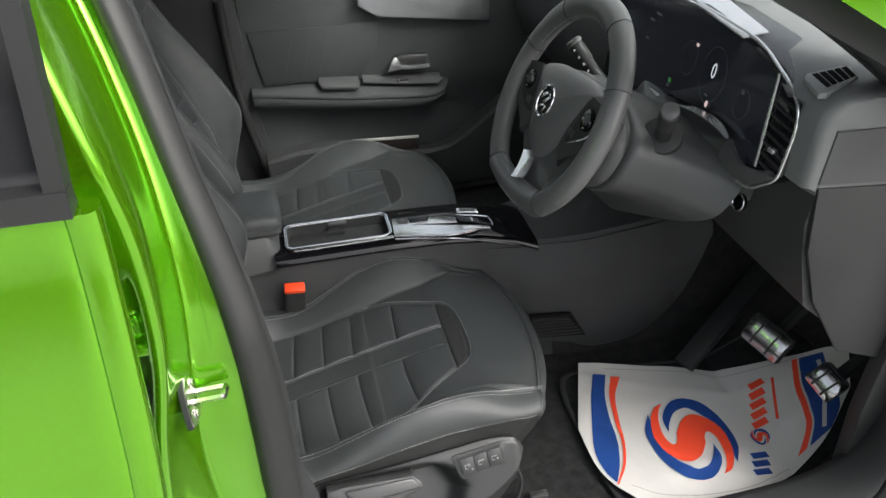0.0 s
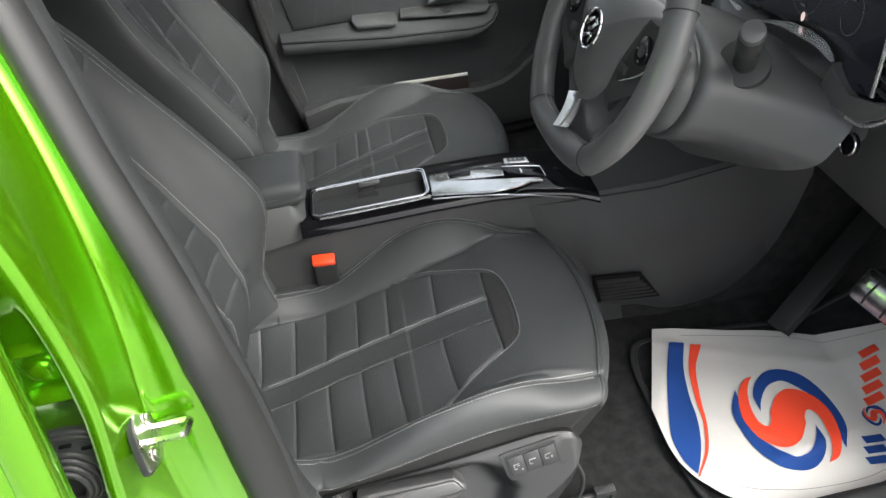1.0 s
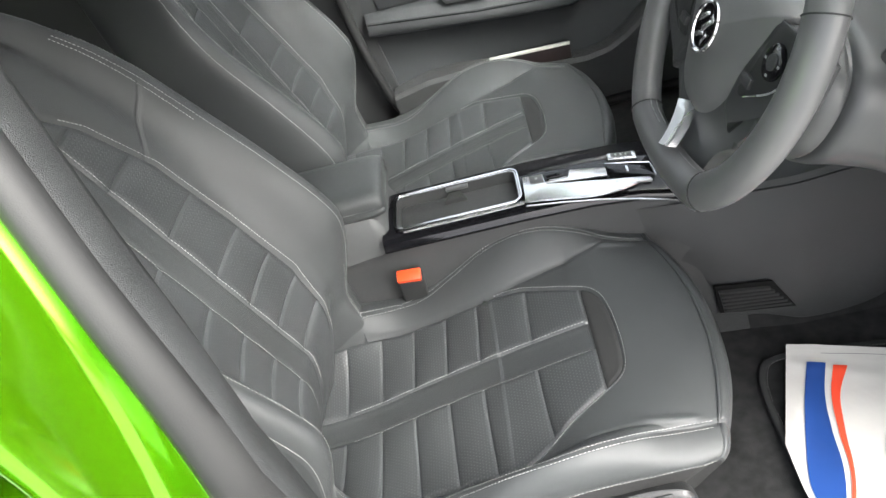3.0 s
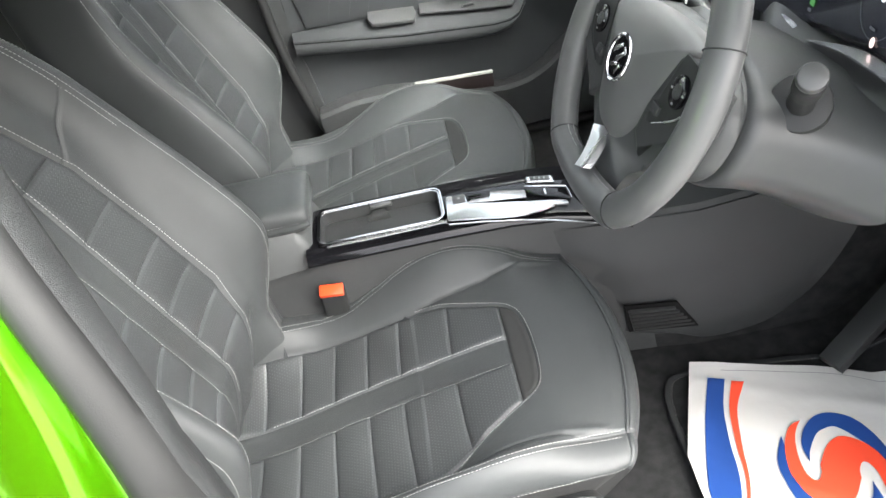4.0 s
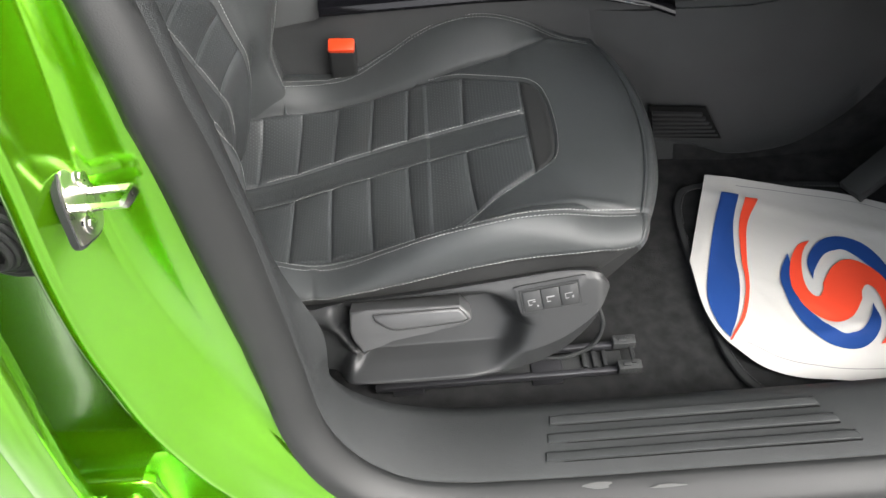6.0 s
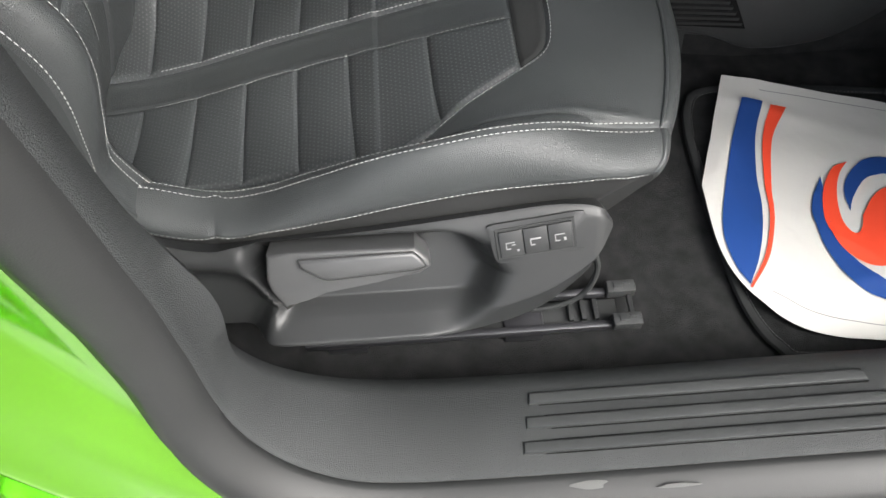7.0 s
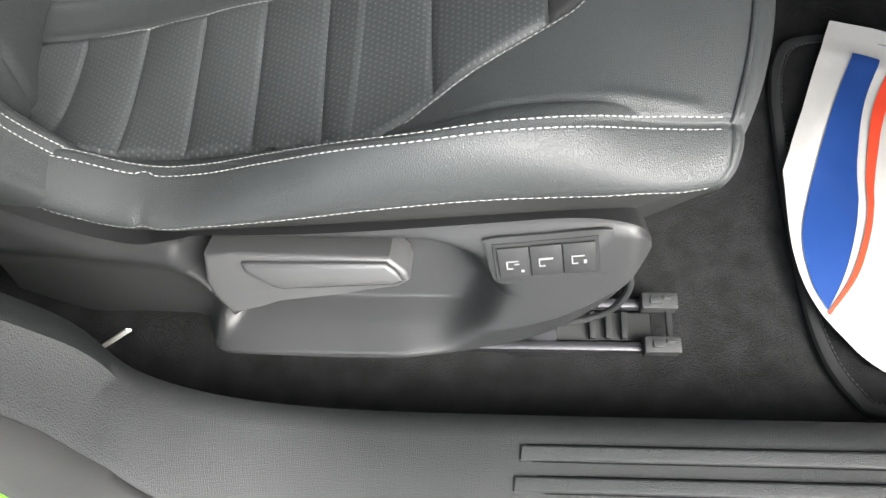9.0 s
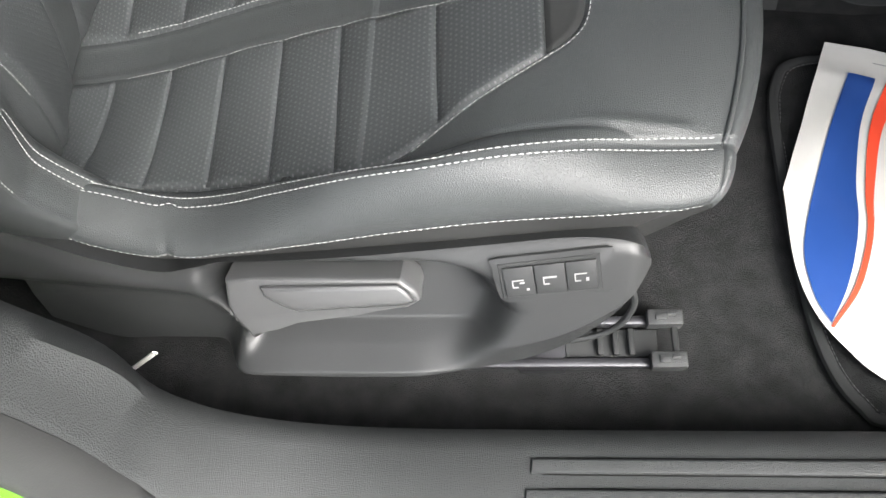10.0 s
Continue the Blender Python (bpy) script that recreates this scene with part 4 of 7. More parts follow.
def cushion(seat, yc):
    pts, uv = cushion_points(yc)
    kind = CUSHION[2]
    nc = len(pts[0]) - 1

    def key(i, j):
        if j < 13 or j >= nc - 13:
            return ("skirt", j < 60)
        if i >= len(kind) or j < NS or j >= nc - NS:
            return "cover"
        return kind[i][j - NS]
    split_grid(pts, key, seat, lambda k: ("cushion_cover", LEATHER, "dark grey smooth leather cushion cover") if k == "cover" else ("side_skirt", VINYL_DARK, "plain black vinyl skirt under the seam") if k[0] == "skirt" else ("front_strip", RIBBON, "black ribbed fabric strip") if k == "strip"
               else ("centre_band", LEATHER, "plain leather band between stitch lines") if k == "band" else ("quilted_panel", PERF, "dark perforated leather panel"))
    lines = []

    def run(xs, vs, lift=0.0007):
        lines.append([(p + q * lift, q) for p, q in on_cushion(yc, xs, vs)])
    X = np.linspace(-0.345, 0.098, 90)
    run(X, [BAND_LO - 0.0045] * 90)
    run(X, [BAND_HI + 0.0045] * 90)
    # round the front of the centre, on the cover's side of the seam
    loop = np.array([(px, pv) for px, pv in INSERT[::8] if px > (-0.052 if pv > 0 else -0.02)])
    t = np.gradient(loop, axis=0)
    t /= np.linalg.norm(t, axis=1)[:, None]
    run(loop[:, 0] + 0.0050 * -t[:, 1], loop[:, 1] + 0.0050 * t[:, 0])
    # two lines along each crest, one low on the side
    for sgn in (-1, 1):
        X2 = np.linspace(-0.345, XF - 0.004, 150)
        V2 = sgn * (crest_v(X2) - 0.0030)
        run(bow(X2, V2), V2)
        for col in (NS - 2, 14):
            line = []
            c = col if sgn < 0 else nc - col
            for i in range(30, len(ROWS_X), 2):
                p = pts[i][c]
                q = (pts[min(i + 1, len(pts) - 1)][c] - pts[i - 1][c]).cross(pts[i][c + 1] - pts[i][c - 1]).normalized()
                if q.y * sgn + q.z < 0:
                    q = -q
                line.append((p + q * 0.0012, q))
            lines.append(line)
    stitches("stitching", lines, seat)
    # piping along the front edge
    bm = bmesh.new()
    r = len(ROWS_X) - 1
    sweep(bm, [pts[r][j] + Vector((0.0012, 0, 0.0006)) for j in range(NS, nc - NS + 1, 3)], circle(0.0021, 8))
    part("piping", bm, LEATHER, seat, "dark leather piping")


BACK_A = radians(18)
BN = Vector((math.cos(BACK_A), 0, math.sin(BACK_A)))
BU = Vector((-math.sin(BACK_A), 0, math.cos(BACK_A)))
BQ = [0.075, 0.137, 0.204, 0.276, 0.372, 0.478, 0.563]


def back_half(s):
    return float(np.interp(s, [-0.08, 0.03, 0.15, 0.30, 0.44, 0.55, 0.60], [0.12, 0.135, 0.150, 0.142, 0.125, 0.085, 0.05]))


def back_row(s):
    db = interp(s, [-0.10, 0.0, 0.06, 0.12, 0.17, 0.30, 0.45, 0.60, 0.72], [0.0, 0.020, 0.064, 0.104, 0.117, 0.098, 0.064, 0.046, 0.03])
    w = interp(s, [-0.10, 0.0, 0.10, 0.30, 0.44, 0.53, 0.61, 0.68, 0.72], [0.90, 0.96, 1.0, 1.0, 0.99, 0.92, 0.78, 0.60, 0.46])
    half = [(-0.10, -0.125), (-0.21, -0.115), (-0.252, -0.085), (-0.268, -0.03), (-0.264, db * 0.55), (-0.248, db * 0.93), (-0.226, db), (-0.200, db * 0.80), (-0.172, db * 0.42), (-0.140, 0.016), (-0.07, 0.0), (0.0, -0.002)]
    full = half + [(-v, d) for v, d in half[-2::-1]]
    sink = 0.050 * max(0.0, (0.065 - s) / 0.10) ** 1.4
    return spline([(v * w, d - sink * (abs(v) < 0.19)) for v, d in full], 308)


def back_dent(s, v):
    h, d, a = back_half(s), 0.0, abs(v)
    if s < 0.61:
        d -= 0.0034 * math.exp(-((a - h) / 0.0040) ** 2)
    if a < h and s < 0.60:
        if a > 0.027:
            near = min(abs(s - q) for q in BQ)
            d += (0.0030 * (1 - math.exp(-(near / 0.016) ** 1.5)) - 0.0028 * math.exp(-(near / 0.0026) ** 2)) * (1 - math.exp(-((h - a) / 0.008) ** 2)) * (1 - math.exp(-((a - 0.027) / 0.007) ** 2))
        else:
            d -= 0.0026 * (1 - (a / 0.027) ** 4)
        d -= 0.0028 * math.exp(-((a - 0.027) / 0.0030) ** 2)
    k = s - (0.452 + (a - 0.12) * 1.0)
    if a > h:
        d -= 0.0040 * math.exp(-(k / 0.0030) ** 2)
    return d


def backrest(seat, yc):
    o = Vector((-0.34, yc, 0.62))
    n = 280
    S = [-0.10 + 0.80 * i / n for i in range(n + 1)]
    L, R = 90, 218
    plan = [[(s, v, d) for v, d in back_row(s)] for s in S]

    def kind(i, j):
        if i >= n or not L < j < R:
            return "shell" if j < 62 or j >= 246 else "cover"
        s, v = S[i] + 0.0014, (plan[i][j][1] + plan[i][j + 1][1]) / 2
        if abs(v) >= back_half(s) or s > 0.60:
            return "cover"
        if abs(v) < 0.027:
            return "spine"
        return ("a" if v < 0 else "b", sum(s > q for q in BQ))
    kinds = [[kind(i, j) for j in range(308)] for i in range(n + 1)]
    # the grid's lines are drawn to the seams
    for i in range(1, n):
        for j in range(L + 2, R - 1):
            ks = {kinds[i - 1][j - 1], kinds[i - 1][j], kinds[i][j - 1], kinds[i][j]}
            if len(ks) == 1:
                continue
            s, v, d = plan[i][j]
            if "cover" in ks and s < 0.595:
                v = math.copysign(back_half(s), v)
            elif "spine" in ks and len(ks) > 1 and "cover" not in ks:
                v = math.copysign(0.027, v)
            if len(ks - {"cover", "spine"}) > 1:
                s = min(BQ, key=lambda q: abs(q - s))
            row = back_row(s)[80:229]
            plan[i][j] = (s, v, float(np.interp(v, row[:, 0], row[:, 1])))
    rows = []
    for i in range(n + 1):
        rows.append([o + BU * s + Vector((0, v, 0)) + BN * (d + (back_dent(s, v) if L < j < R else 0)) for j, (s, v, d) in enumerate(plan[i])])
    last = plan[-1]
    for k, up in ((0.93, 0.012), (0.8, 0.022), (0.55, 0.030), (0.2, 0.034), (0.02, 0.035)):
        rows.append([o + BU * (a + up) + Vector((0, b * (0.4 + 0.6 * k), 0)) + BN * (-0.04 + (c + 0.04) * k) for a, b, c in last])
    split_grid(rows, lambda i, j: kinds[i][j] if i <= n else kind(i, j), seat, lambda k: ("backrest_cover", LEATHER, "dark grey smooth leather backrest cover") if k == "cover" else ("backrest_side_panel", VINYL, "plain grey vinyl side and rear cover") if k == "shell"
               else ("backrest_band", LEATHER, "plain leather band between stitch lines") if k == "spine" else ("backrest_panel", PERF_BACK, "dark perforated leather panel"))
    lines = []
    cache = {}

    def depth(a, b):
        key = round(a, 4)
        if key not in cache:
            cache[key] = back_row(key)[80:229]
        q = cache[key]
        return float(np.interp(b, q[:, 0], q[:, 1])) + back_dent(a, b)

    def place(s, v):
        h = 0.003
        p = o + BU * s + Vector((0, v, 0)) + BN * depth(s, v)
        q = (BN - BU * ((depth(s + h, v) - depth(s - h, v)) / (2 * h)) - Vector((0, 1, 0)) * ((depth(s, v + h) - depth(s, v - h)) / (2 * h))).normalized()
        return p + q * 0.0005, q
    for sg in (-1, 1):
        lines.append([place(s, sg * 0.0320) for s in np.linspace(0.0, 0.57, 70)])
        lines.append([place(s, sg * (back_half(s) + 0.006)) for s in np.linspace(0.0, 0.585, 80)])
        for j in (92, 87, 64):
            col = j if sg < 0 else 308 - j
            out = []
            for i in range(40 if j == 64 else 10, n - 15, 2):
                p = rows[i][col]
                q = (rows[i + 1][col] - rows[i - 1][col]).cross(rows[i][col + 1] - rows[i][col - 1]).normalized()
                if q.dot(p - (o + BU * S[i] + BN * -0.06)) < 0:
                    q = -q
                out.append((p + q * 0.0005, q))
            lines.append(out)
    stitches("stitching", lines, seat)


def seat_side_trim(seat):
    """The grained side panel with its recess, lever, switches."""
    o = Vector((0, 1.05, 0.55))
    dn = Vector((0, -0.066, -0.108)).normalized()
    out = Vector((0, -0.853, 0.521))

    def at(x, q, d=0.0):
        return o + Vector((x, 0, 0)) + dn * q + out * d
    top = [(-0.40, -0.045), (-0.345, -0.020), (-0.296, 0.001), (-0.245, 0.014), (-0.202, 0.009), (-0.068, 0.001), (0.047, -0.009), (0.114, -0.015), (0.153, -0.013), (0.174, -0.006), (0.186, 0.010)]
    bot = [(-0.40, 0.10), (-0.345, 0.134), (-0.296, 0.136), (-0.245, 0.137), (-0.202, 0.1375), (-0.068, 0.141), (0.047, 0.136), (0.105, 0.118), (0.145, 0.089), (0.170, 0.060), (0.187, 0.020)]
    N = 260
    T, B = spline(top, N), spline(bot, N)
    nq = 84
    V, F = [], []

    def depth(x, q, f):
        d = 0.004 * math.exp(-((f - 0.0) / 0.08) ** 2) * -1
        # the hand recess: straight rear edge, slanted front edge
        right = float(np.interp(q, [0.0, 0.013, 0.027, 0.048, 0.065, 0.094, 0.14], [0.0, 0.014, 0.036, 0.050, 0.058, 0.047, 0.010]))
        left = float(np.interp(q, [0.0, 0.05, 0.098, 0.136], [-0.198, -0.205, -0.180, -0.200]))
        a = 1 / (1 + math.exp(-max(min((x - left) / 0.0040, 40), -40)))
        b = 1 / (1 + math.exp(-max(min((right - x) / 0.006, 40), -40)))
        c = 1 / (1 + math.exp(-max(min((q - 0.013) / 0.0025, 40), -40)))
        d -= float(np.interp(q, [0.013, 0.10, 0.116, 0.136], [0.046, 0.042, 0.022, 0.0])) * a * b * c
        # sunken rear end under a raised rim
        e = 1 / (1 + math.exp(-max(min((left - 0.012 - x) / 0.006, 40), -40)))
        g = 1 / (1 + math.exp(-max(min((q - (0.052 - 0.12 * (left - x))) / 0.006, 40), -40)))
        d -= (0.036 + 0.25 * max(0.0, q - 0.06)) * e * g
        # lower front cheek turns in
        d -= 0.05 * max(0, (x - 0.165) / 0.025) ** 2 * 0.25 + 0.012 * max(0.0, f - 0.8) / 0.2 * min(1.0, max(0.0, (x + 0.02) / 0.08))
        return d
    for i in range(N + 1):
        for j in range(nq + 1):
            f = j / nq
            x = T[i][0] * (1 - f) + B[i][0] * f
            q = T[i][1] * (1 - f) + B[i][1] * f
            V.append(at(x, q, depth(x, q, f)))
    W = nq + 1
    for i in range(N):
        for j in range(nq):
            F.append((i * W + j, i * W + j + 1, (i + 1) * W + j + 1, (i + 1) * W + j))
    # the rims turn inward
    o2 = len(V)
    for i in range(N + 1):
        V.append(V[i * W] - out * 0.030 + Vector((0, 0, -0.004)))
    for i in range(N):
        F.append((i * W, (i + 1) * W, o2 + i + 1, o2 + i))
    o3 = len(V)
    for i in range(N + 1):
        V.append(V[i * W + nq] - out * 0.035)
    for i in range(N):
        F.append((i * W + nq, o3 + i, o3 + i + 1, (i + 1) * W + nq))
    o4 = len(V)
    for j in range(W):
        V.append(V[N * W + j] - out * 0.06 - Vector((0.012, 0, 0)))
    for j in range(nq):
        F.append((N * W + j, N * W + j + 1, o4 + j + 1, o4 + j))
    trim = raw("side_trim", V, F, TRIM, seat, "grained black plastic side panel", 60)
    # white strap behind the panel
    bm = bmesh.new()
    sweep(bm, [(-0.290, 0.97, 0.475), (-0.231, 0.97, 0.544)], [(-0.0022, -0.0008), (0.0022, -0.0008), (0.0022, 0.0008), (-0.0022, 0.0008)], up=(0, 1, 0))
    part("cable_tie", bm, PAPER, seat, "white plastic cable tie")
    # height lever
    bm = bmesh.new()
    lev = [(-0.185, 0.020), (-0.160, 0.019), (-0.028, 0.021), (-0.014, 0.036), (-0.012, 0.046), (-0.024, 0.054), (-0.068, 0.060), (-0.128, 0.064), (-0.148, 0.072), (-0.172, 0.090), (-0.186, 0.064), (-0.189, 0.050)]
    slab(bm, [at(x, q, -0.040) for x, q in lev], out * 0.043, 0.005, 3)
    lever = part("height_lever", bm, SMOOTH_GREY, seat, "smooth grey plastic height lever")
    bm = bmesh.new()
    slab(bm, [at(x, q, 0.003) for x, q in ((-0.152, 0.025), (-0.030, 0.024), (-0.022, 0.032), (-0.017, 0.042), (-0.026, 0.046), (-0.122, 0.052), (-0.132, 0.048), (-0.150, 0.035))], out * 0.006, 0.0045, 3)
    part("grip_pad", bm, SMOOTH_GREY, lever)
    # switch panel
    bm = bmesh.new()
    sp = spline([(0.0500, 0.006), (0.0525, 0.0015), (0.100, -0.004), (0.146, -0.009), (0.1515, -0.005), (0.155, 0.020), (0.154, 0.034), (0.147, 0.0385), (0.100, 0.0435), (0.068, 0.0475), (0.058, 0.042)] + [(0.0500, 0.006)], 60)[:-1]
    sp = [(x, q * 0.999) for x, q in sp]
    slab(bm, [at(x, q, 0.000) for x, q in sp], out * 0.0025, 0.0012, 2)
    panel = part("switch_panel", bm, TRIM, seat)

    def quad(x0, x1, f0, f1):
        def edge(x, f):
            a, b = 0.0095 + (x - 0.060) * -0.115, 0.0395 + (x - 0.060) * -0.115
            return (x + 0.004 * f, a + (b - a) * f)
        return [edge(x0, f0), edge(x1, f0), edge(x1, f1), edge(x0, f1)]
    bm = bmesh.new()
    slab(bm, [at(x, q, 0.002) for x, q in quad(0.0565, 0.1412, -0.11, 1.10)], out * 0.0016, 0.0006, 1)
    part("switch_well", bm, PLASTIC_DARK, panel, "dark recess round the switches")
    marks = {0: [(0.25, 0.42, 0.04, 0.28), (0.25, 0.42, 0.40, 0.04), (0.29, 0.66, 0.16, 0.04), (0.50, 0.52, 0.16, 0.04), (0.70, 0.74, 0.10, 0.08)],
             1: [(0.25, 0.40, 0.04, 0.28), (0.25, 0.40, 0.46, 0.06), (0.29, 0.64, 0.16, 0.04)],
             2: [(0.25, 0.40, 0.04, 0.28), (0.25, 0.40, 0.42, 0.04), (0.62, 0.56, 0.10, 0.12), (0.29, 0.64, 0.16, 0.04)]}
    for k in range(3):
        x0, x1 = 0.0600 + k * 0.0262, 0.0600 + (k + 1) * 0.0262 - 0.0008
        bm = bmesh.new()
        slab(bm, [at(x, q, 0.003) for x, q in quad(x0, x1, 0.0, 1.0)], out * 0.0030, 0.0012, 2)
        button = part("switch_button", bm, TRIM, panel, "grey rocker switch with a pale seat symbol")
        bm = bmesh.new()
        for a, b, w, h in marks[k]:
            xa, xb = x0 + (x1 - x0) * a, x0 + (x1 - x0) * (a + w)
            slab(bm, [at(x, q, 0.0062) for x, q in quad(xa, xb, b, b + h)], out * 0.0004, 0)
        part("symbol", bm, GREY_PRINT, seat, "pale printed seat symbol")


def seat_frame(seat, yc):
    """Runners under the cushion."""
    for y in (yc - 0.315, yc - 0.270):
        bm = bmesh.new()
        rbox(bm, (0.025, y, 0.366), (0.39, 0.010, 0.014), 0.003)
        part("rail", bm, RAIL, seat, "dark steel seat rail")
        bm = bmesh.new()
        rbox(bm, (0.226, y, 0.374), (0.036, 0.017, 0.018), 0.002)
        rbox(bm, (0.222, y, 0.3835), (0.012, 0.007, 0.003), 0.001)
        rbox(bm, (0.233, y + 0.003, 0.3835), (0.008, 0.004, 0.003), 0.001)
        part("rail_end_cap", bm, PLASTIC, seat, "grey plastic rail end cap")
    bm = bmesh.new()
    rbox(bm, (0.05, yc - 0.292, 0.357), (0.34, 0.03, 0.010), 0.002)
    for k in range(3):
        rbox(bm, (0.16 + 0.016 * k, yc - 0.292, 0.366), (0.006, 0.028, 0.006), 0.001)
    rbox(bm, (0.236, yc - 0.292, 0.370), (0.006, 0.04, 0.006), 0.001)
    part("rail_bed", bm, PLASTIC_DARK, seat)
    bm = bmesh.new()
    sweep(bm, spline([(0.178, yc - 0.262, 0.47), (0.186, yc - 0.275, 0.435), (0.17, yc - 0.288, 0.40), (0.13, yc - 0.295, 0.385), (0.09, yc - 0.29, 0.378)], 24), circle(0.0035, 8), up=(0, 1, 0))
    part("cable", bm, PLASTIC_DARK, seat, "black sheathed cable")
    bm = bmesh.new()
    rbox(bm, (-0.08, yc, 0.43), (0.50, 0.42, 0.10), 0.02)
    part("seat_pan", bm, PLASTIC_DARK, seat)
    for y in (yc - 0.30, yc + 0.28):
        for x in (-0.12, 0.10):
            bm = bmesh.new()
            rbox(bm, (x, y, 0.352), (0.05, 0.04, 0.03), 0.004)
            part("rail_foot", bm, RAIL, seat)


def make_seat(name, label, yc, trim):
    seat = group_thing(name, label, "car seat", (-0.1, yc, 0.345), "front seats")
    cushion(seat, yc)
    backrest(seat, yc)
    seat_frame(seat, yc)
    if trim:
        seat_side_trim(seat)
    else:
        bm = bmesh.new()
        rbox(bm, (-0.1, yc - 0.245, 0.47), (0.50, 0.03, 0.13), 0.012, 3)
        part("side_trim", bm, TRIM, seat, "grained black plastic side panel")
    return seat


DY = 1.32
make_seat("driver_seat", "dark grey leather driver seat with quilted perforated centre and pale stitching", DY, True)
passenger = make_seat("passenger_seat", "dark grey leather passenger seat with quilted centre beside the console", DY + 0.70, False)
passenger.location.z -= 0.020
passenger.location.x -= 0.012


# ---- centre console ----
console = group_thing("centre_console", "black plastic centre console with gloss black and silver top", "console", (0.1, 1.64, 0.345))


def build_console():
    # side walls and tunnel
    bm = bmesh.new()
    rings = []
    for x, zt, yn, yb in ((-0.60, 0.62, 1.575, 1.56), (-0.24, 0.655, 1.572, 1.555), (-0.212, 0.678, 1.562, 1.553), (0.03, 0.678, 1.560, 1.545), (0.20, 0.668, 1.556, 1.515), (0.33, 0.648, 1.545, 1.480), (0.50, 0.665, 1.515, 1.465), (0.66, 0.690, 1.500, 1.465), (0.80, 0.72, 1.495, 1.47), (1.20, 0.78, 1.49, 1.47)):
        yf = 3.30 - yn - 0.015
        rings.append([(x, yb, FLOOR - 0.02), (x, yb + 0.001, 0.45), (x, (yn + yb) / 2 - 0.002, 0.56), (x, yn, zt - 0.012), (x, yn + 0.008, zt), (x, yf - 0.008, zt), (x, yf, zt - 0.012), (x, 3.30 - yb, 0.45), (x, 3.30 - yb, FLOOR - 0.02)])
    loft(bm, rings)
    part("console_body", bm, PLASTIC, console, "grained black console body", 45)
    # gloss surround: four rails round the open tray
    prof = [(1.556, 0.681), (1.561, 0.690), (1.572, 0.696), (1.64, 0.699), (1.70, 0.697), (1.714, 0.690), (1.718, 0.672)]

    def rail(bm, x0, x1, y0, y1):
        rings = []
        for x, dz, dy in ((-0.228, 0, 0.0), (-0.203, 0, 0), (-0.10, 0, 0), (0.039, 0, 0), (0.16, -0.004, 0.0), (0.25, -0.010, -0.006), (0.33, -0.024, -0.016), (0.38, -0.04, -0.03)):
            if x0 - 1e-6 <= x <= x1 + 1e-6:
                row = [(y, z) for y, z in prof if y0 < y < y1]
                ends = [(yy, float(np.interp(yy, [p[0] for p in prof], [p[1] for p in prof]))) for yy in (max(y0, 1.556), min(y1, 1.718))]
                row = [ends[0]] + row + [ends[1]]
                rings.append([(x, y + dy * (1 if y < 1.64 else 0), z + dz) for y, z in row] + [(x, row[-1][0], 0.672 + dz), (x, row[0][0] + dy, 0.676 + dz)])
        loft(bm, rings)
    bm = bmesh.new()
    rail(bm, -0.228, -0.203, 1.50, 1.80)
    rail(bm, 0.039, 0.38, 1.50, 1.80)
    rail(bm, -0.203, 0.039, 1.50, 1.5845)
    rail(bm, -0.203, 0.039, 1.6855, 1.80)
    part("gloss_surround", bm, GLOSS, console, "piano black console surround")

    def rrect(x0, x1, y0, y1, r, z, n=6):
        out = []
        for cx, cy, a0 in ((x1 - r, y1 - r, 0), (x0 + r, y1 - r, 90), (x0 + r, y0 + r, 180), (x1 - r, y0 + r, 270)):
            for k in range(n + 1):
                a = radians(a0 + 90 * k / n)
                out.append((cx + r * math.cos(a), cy + r * math.sin(a), z))
        return out
    # tray: ring, walls, floor
    bm = bmesh.new()
    sweep(bm, rrect(-0.203, 0.041, 1.584, 1.686, 0.018, 0.703), [(-0.0016, -0.003), (0.0016, -0.003), (0.0013, 0.0018), (-0.0013, 0.0018)], closed=True)
    sweep(bm, rrect(-0.199, 0.037, 1.588, 1.682, 0.015, 0.7015), [(-0.0008, -0.002), (0.0008, -0.002), (0.0008, 0.0012), (-0.0008, 0.0012)], closed=True)
    part("tray_ring", bm, CHROME, console, "polished metal tray rim")
    bm = bmesh.new()
    vs = loft(bm, [rrect(-0.2005, 0.0385, 1.5865, 1.6835, 0.016, 0.7025), rrect(-0.197, 0.034, 1.590, 1.680, 0.015, 0.688), rrect(-0.193, 0.030, 1.594, 1.676, 0.014, 0.664), rrect(-0.184, 0.021, 1.601, 1.668, 0.012, 0.660)], caps=False)
    bm.faces.new(vs[-1])
    part("tray", bm, RIBBON, console, "matt black rubber lined tray")
    for x, y0, y1 in ((-0.085, 1.655, 1.678), (-0.040, 1.592, 1.606)):
        bm = bmesh.new()
        slab(bm, [(x - 0.022, y0, 0.660), (x + 0.022, y0, 0.660), (x + 0.012, y1, 0.660), (x - 0.012, y1, 0.660)], (0, 0, 0.030), 0.006, 3)
        part("cup_divider", bm, RIBBON, console, "dark rubber cup divider")
    bm = bmesh.new()
    rbox(bm, (-0.078, 1.676, 0.697), (0.044, 0.010, 0.007), 0.0025)
    part("divider_catch", bm, SMOOTH_GREY, console, "grey divider catch")
    bm = bmesh.new()
    sweep(bm, spline([(-0.186, 1.610, 0.664), (-0.12, 1.612, 0.664), (-0.075, 1.618, 0.664), (-0.04, 1.622, 0.664), (0.0, 1.616, 0.664), (0.026, 1.622, 0.664)], 30), circle(0.0016, 6))
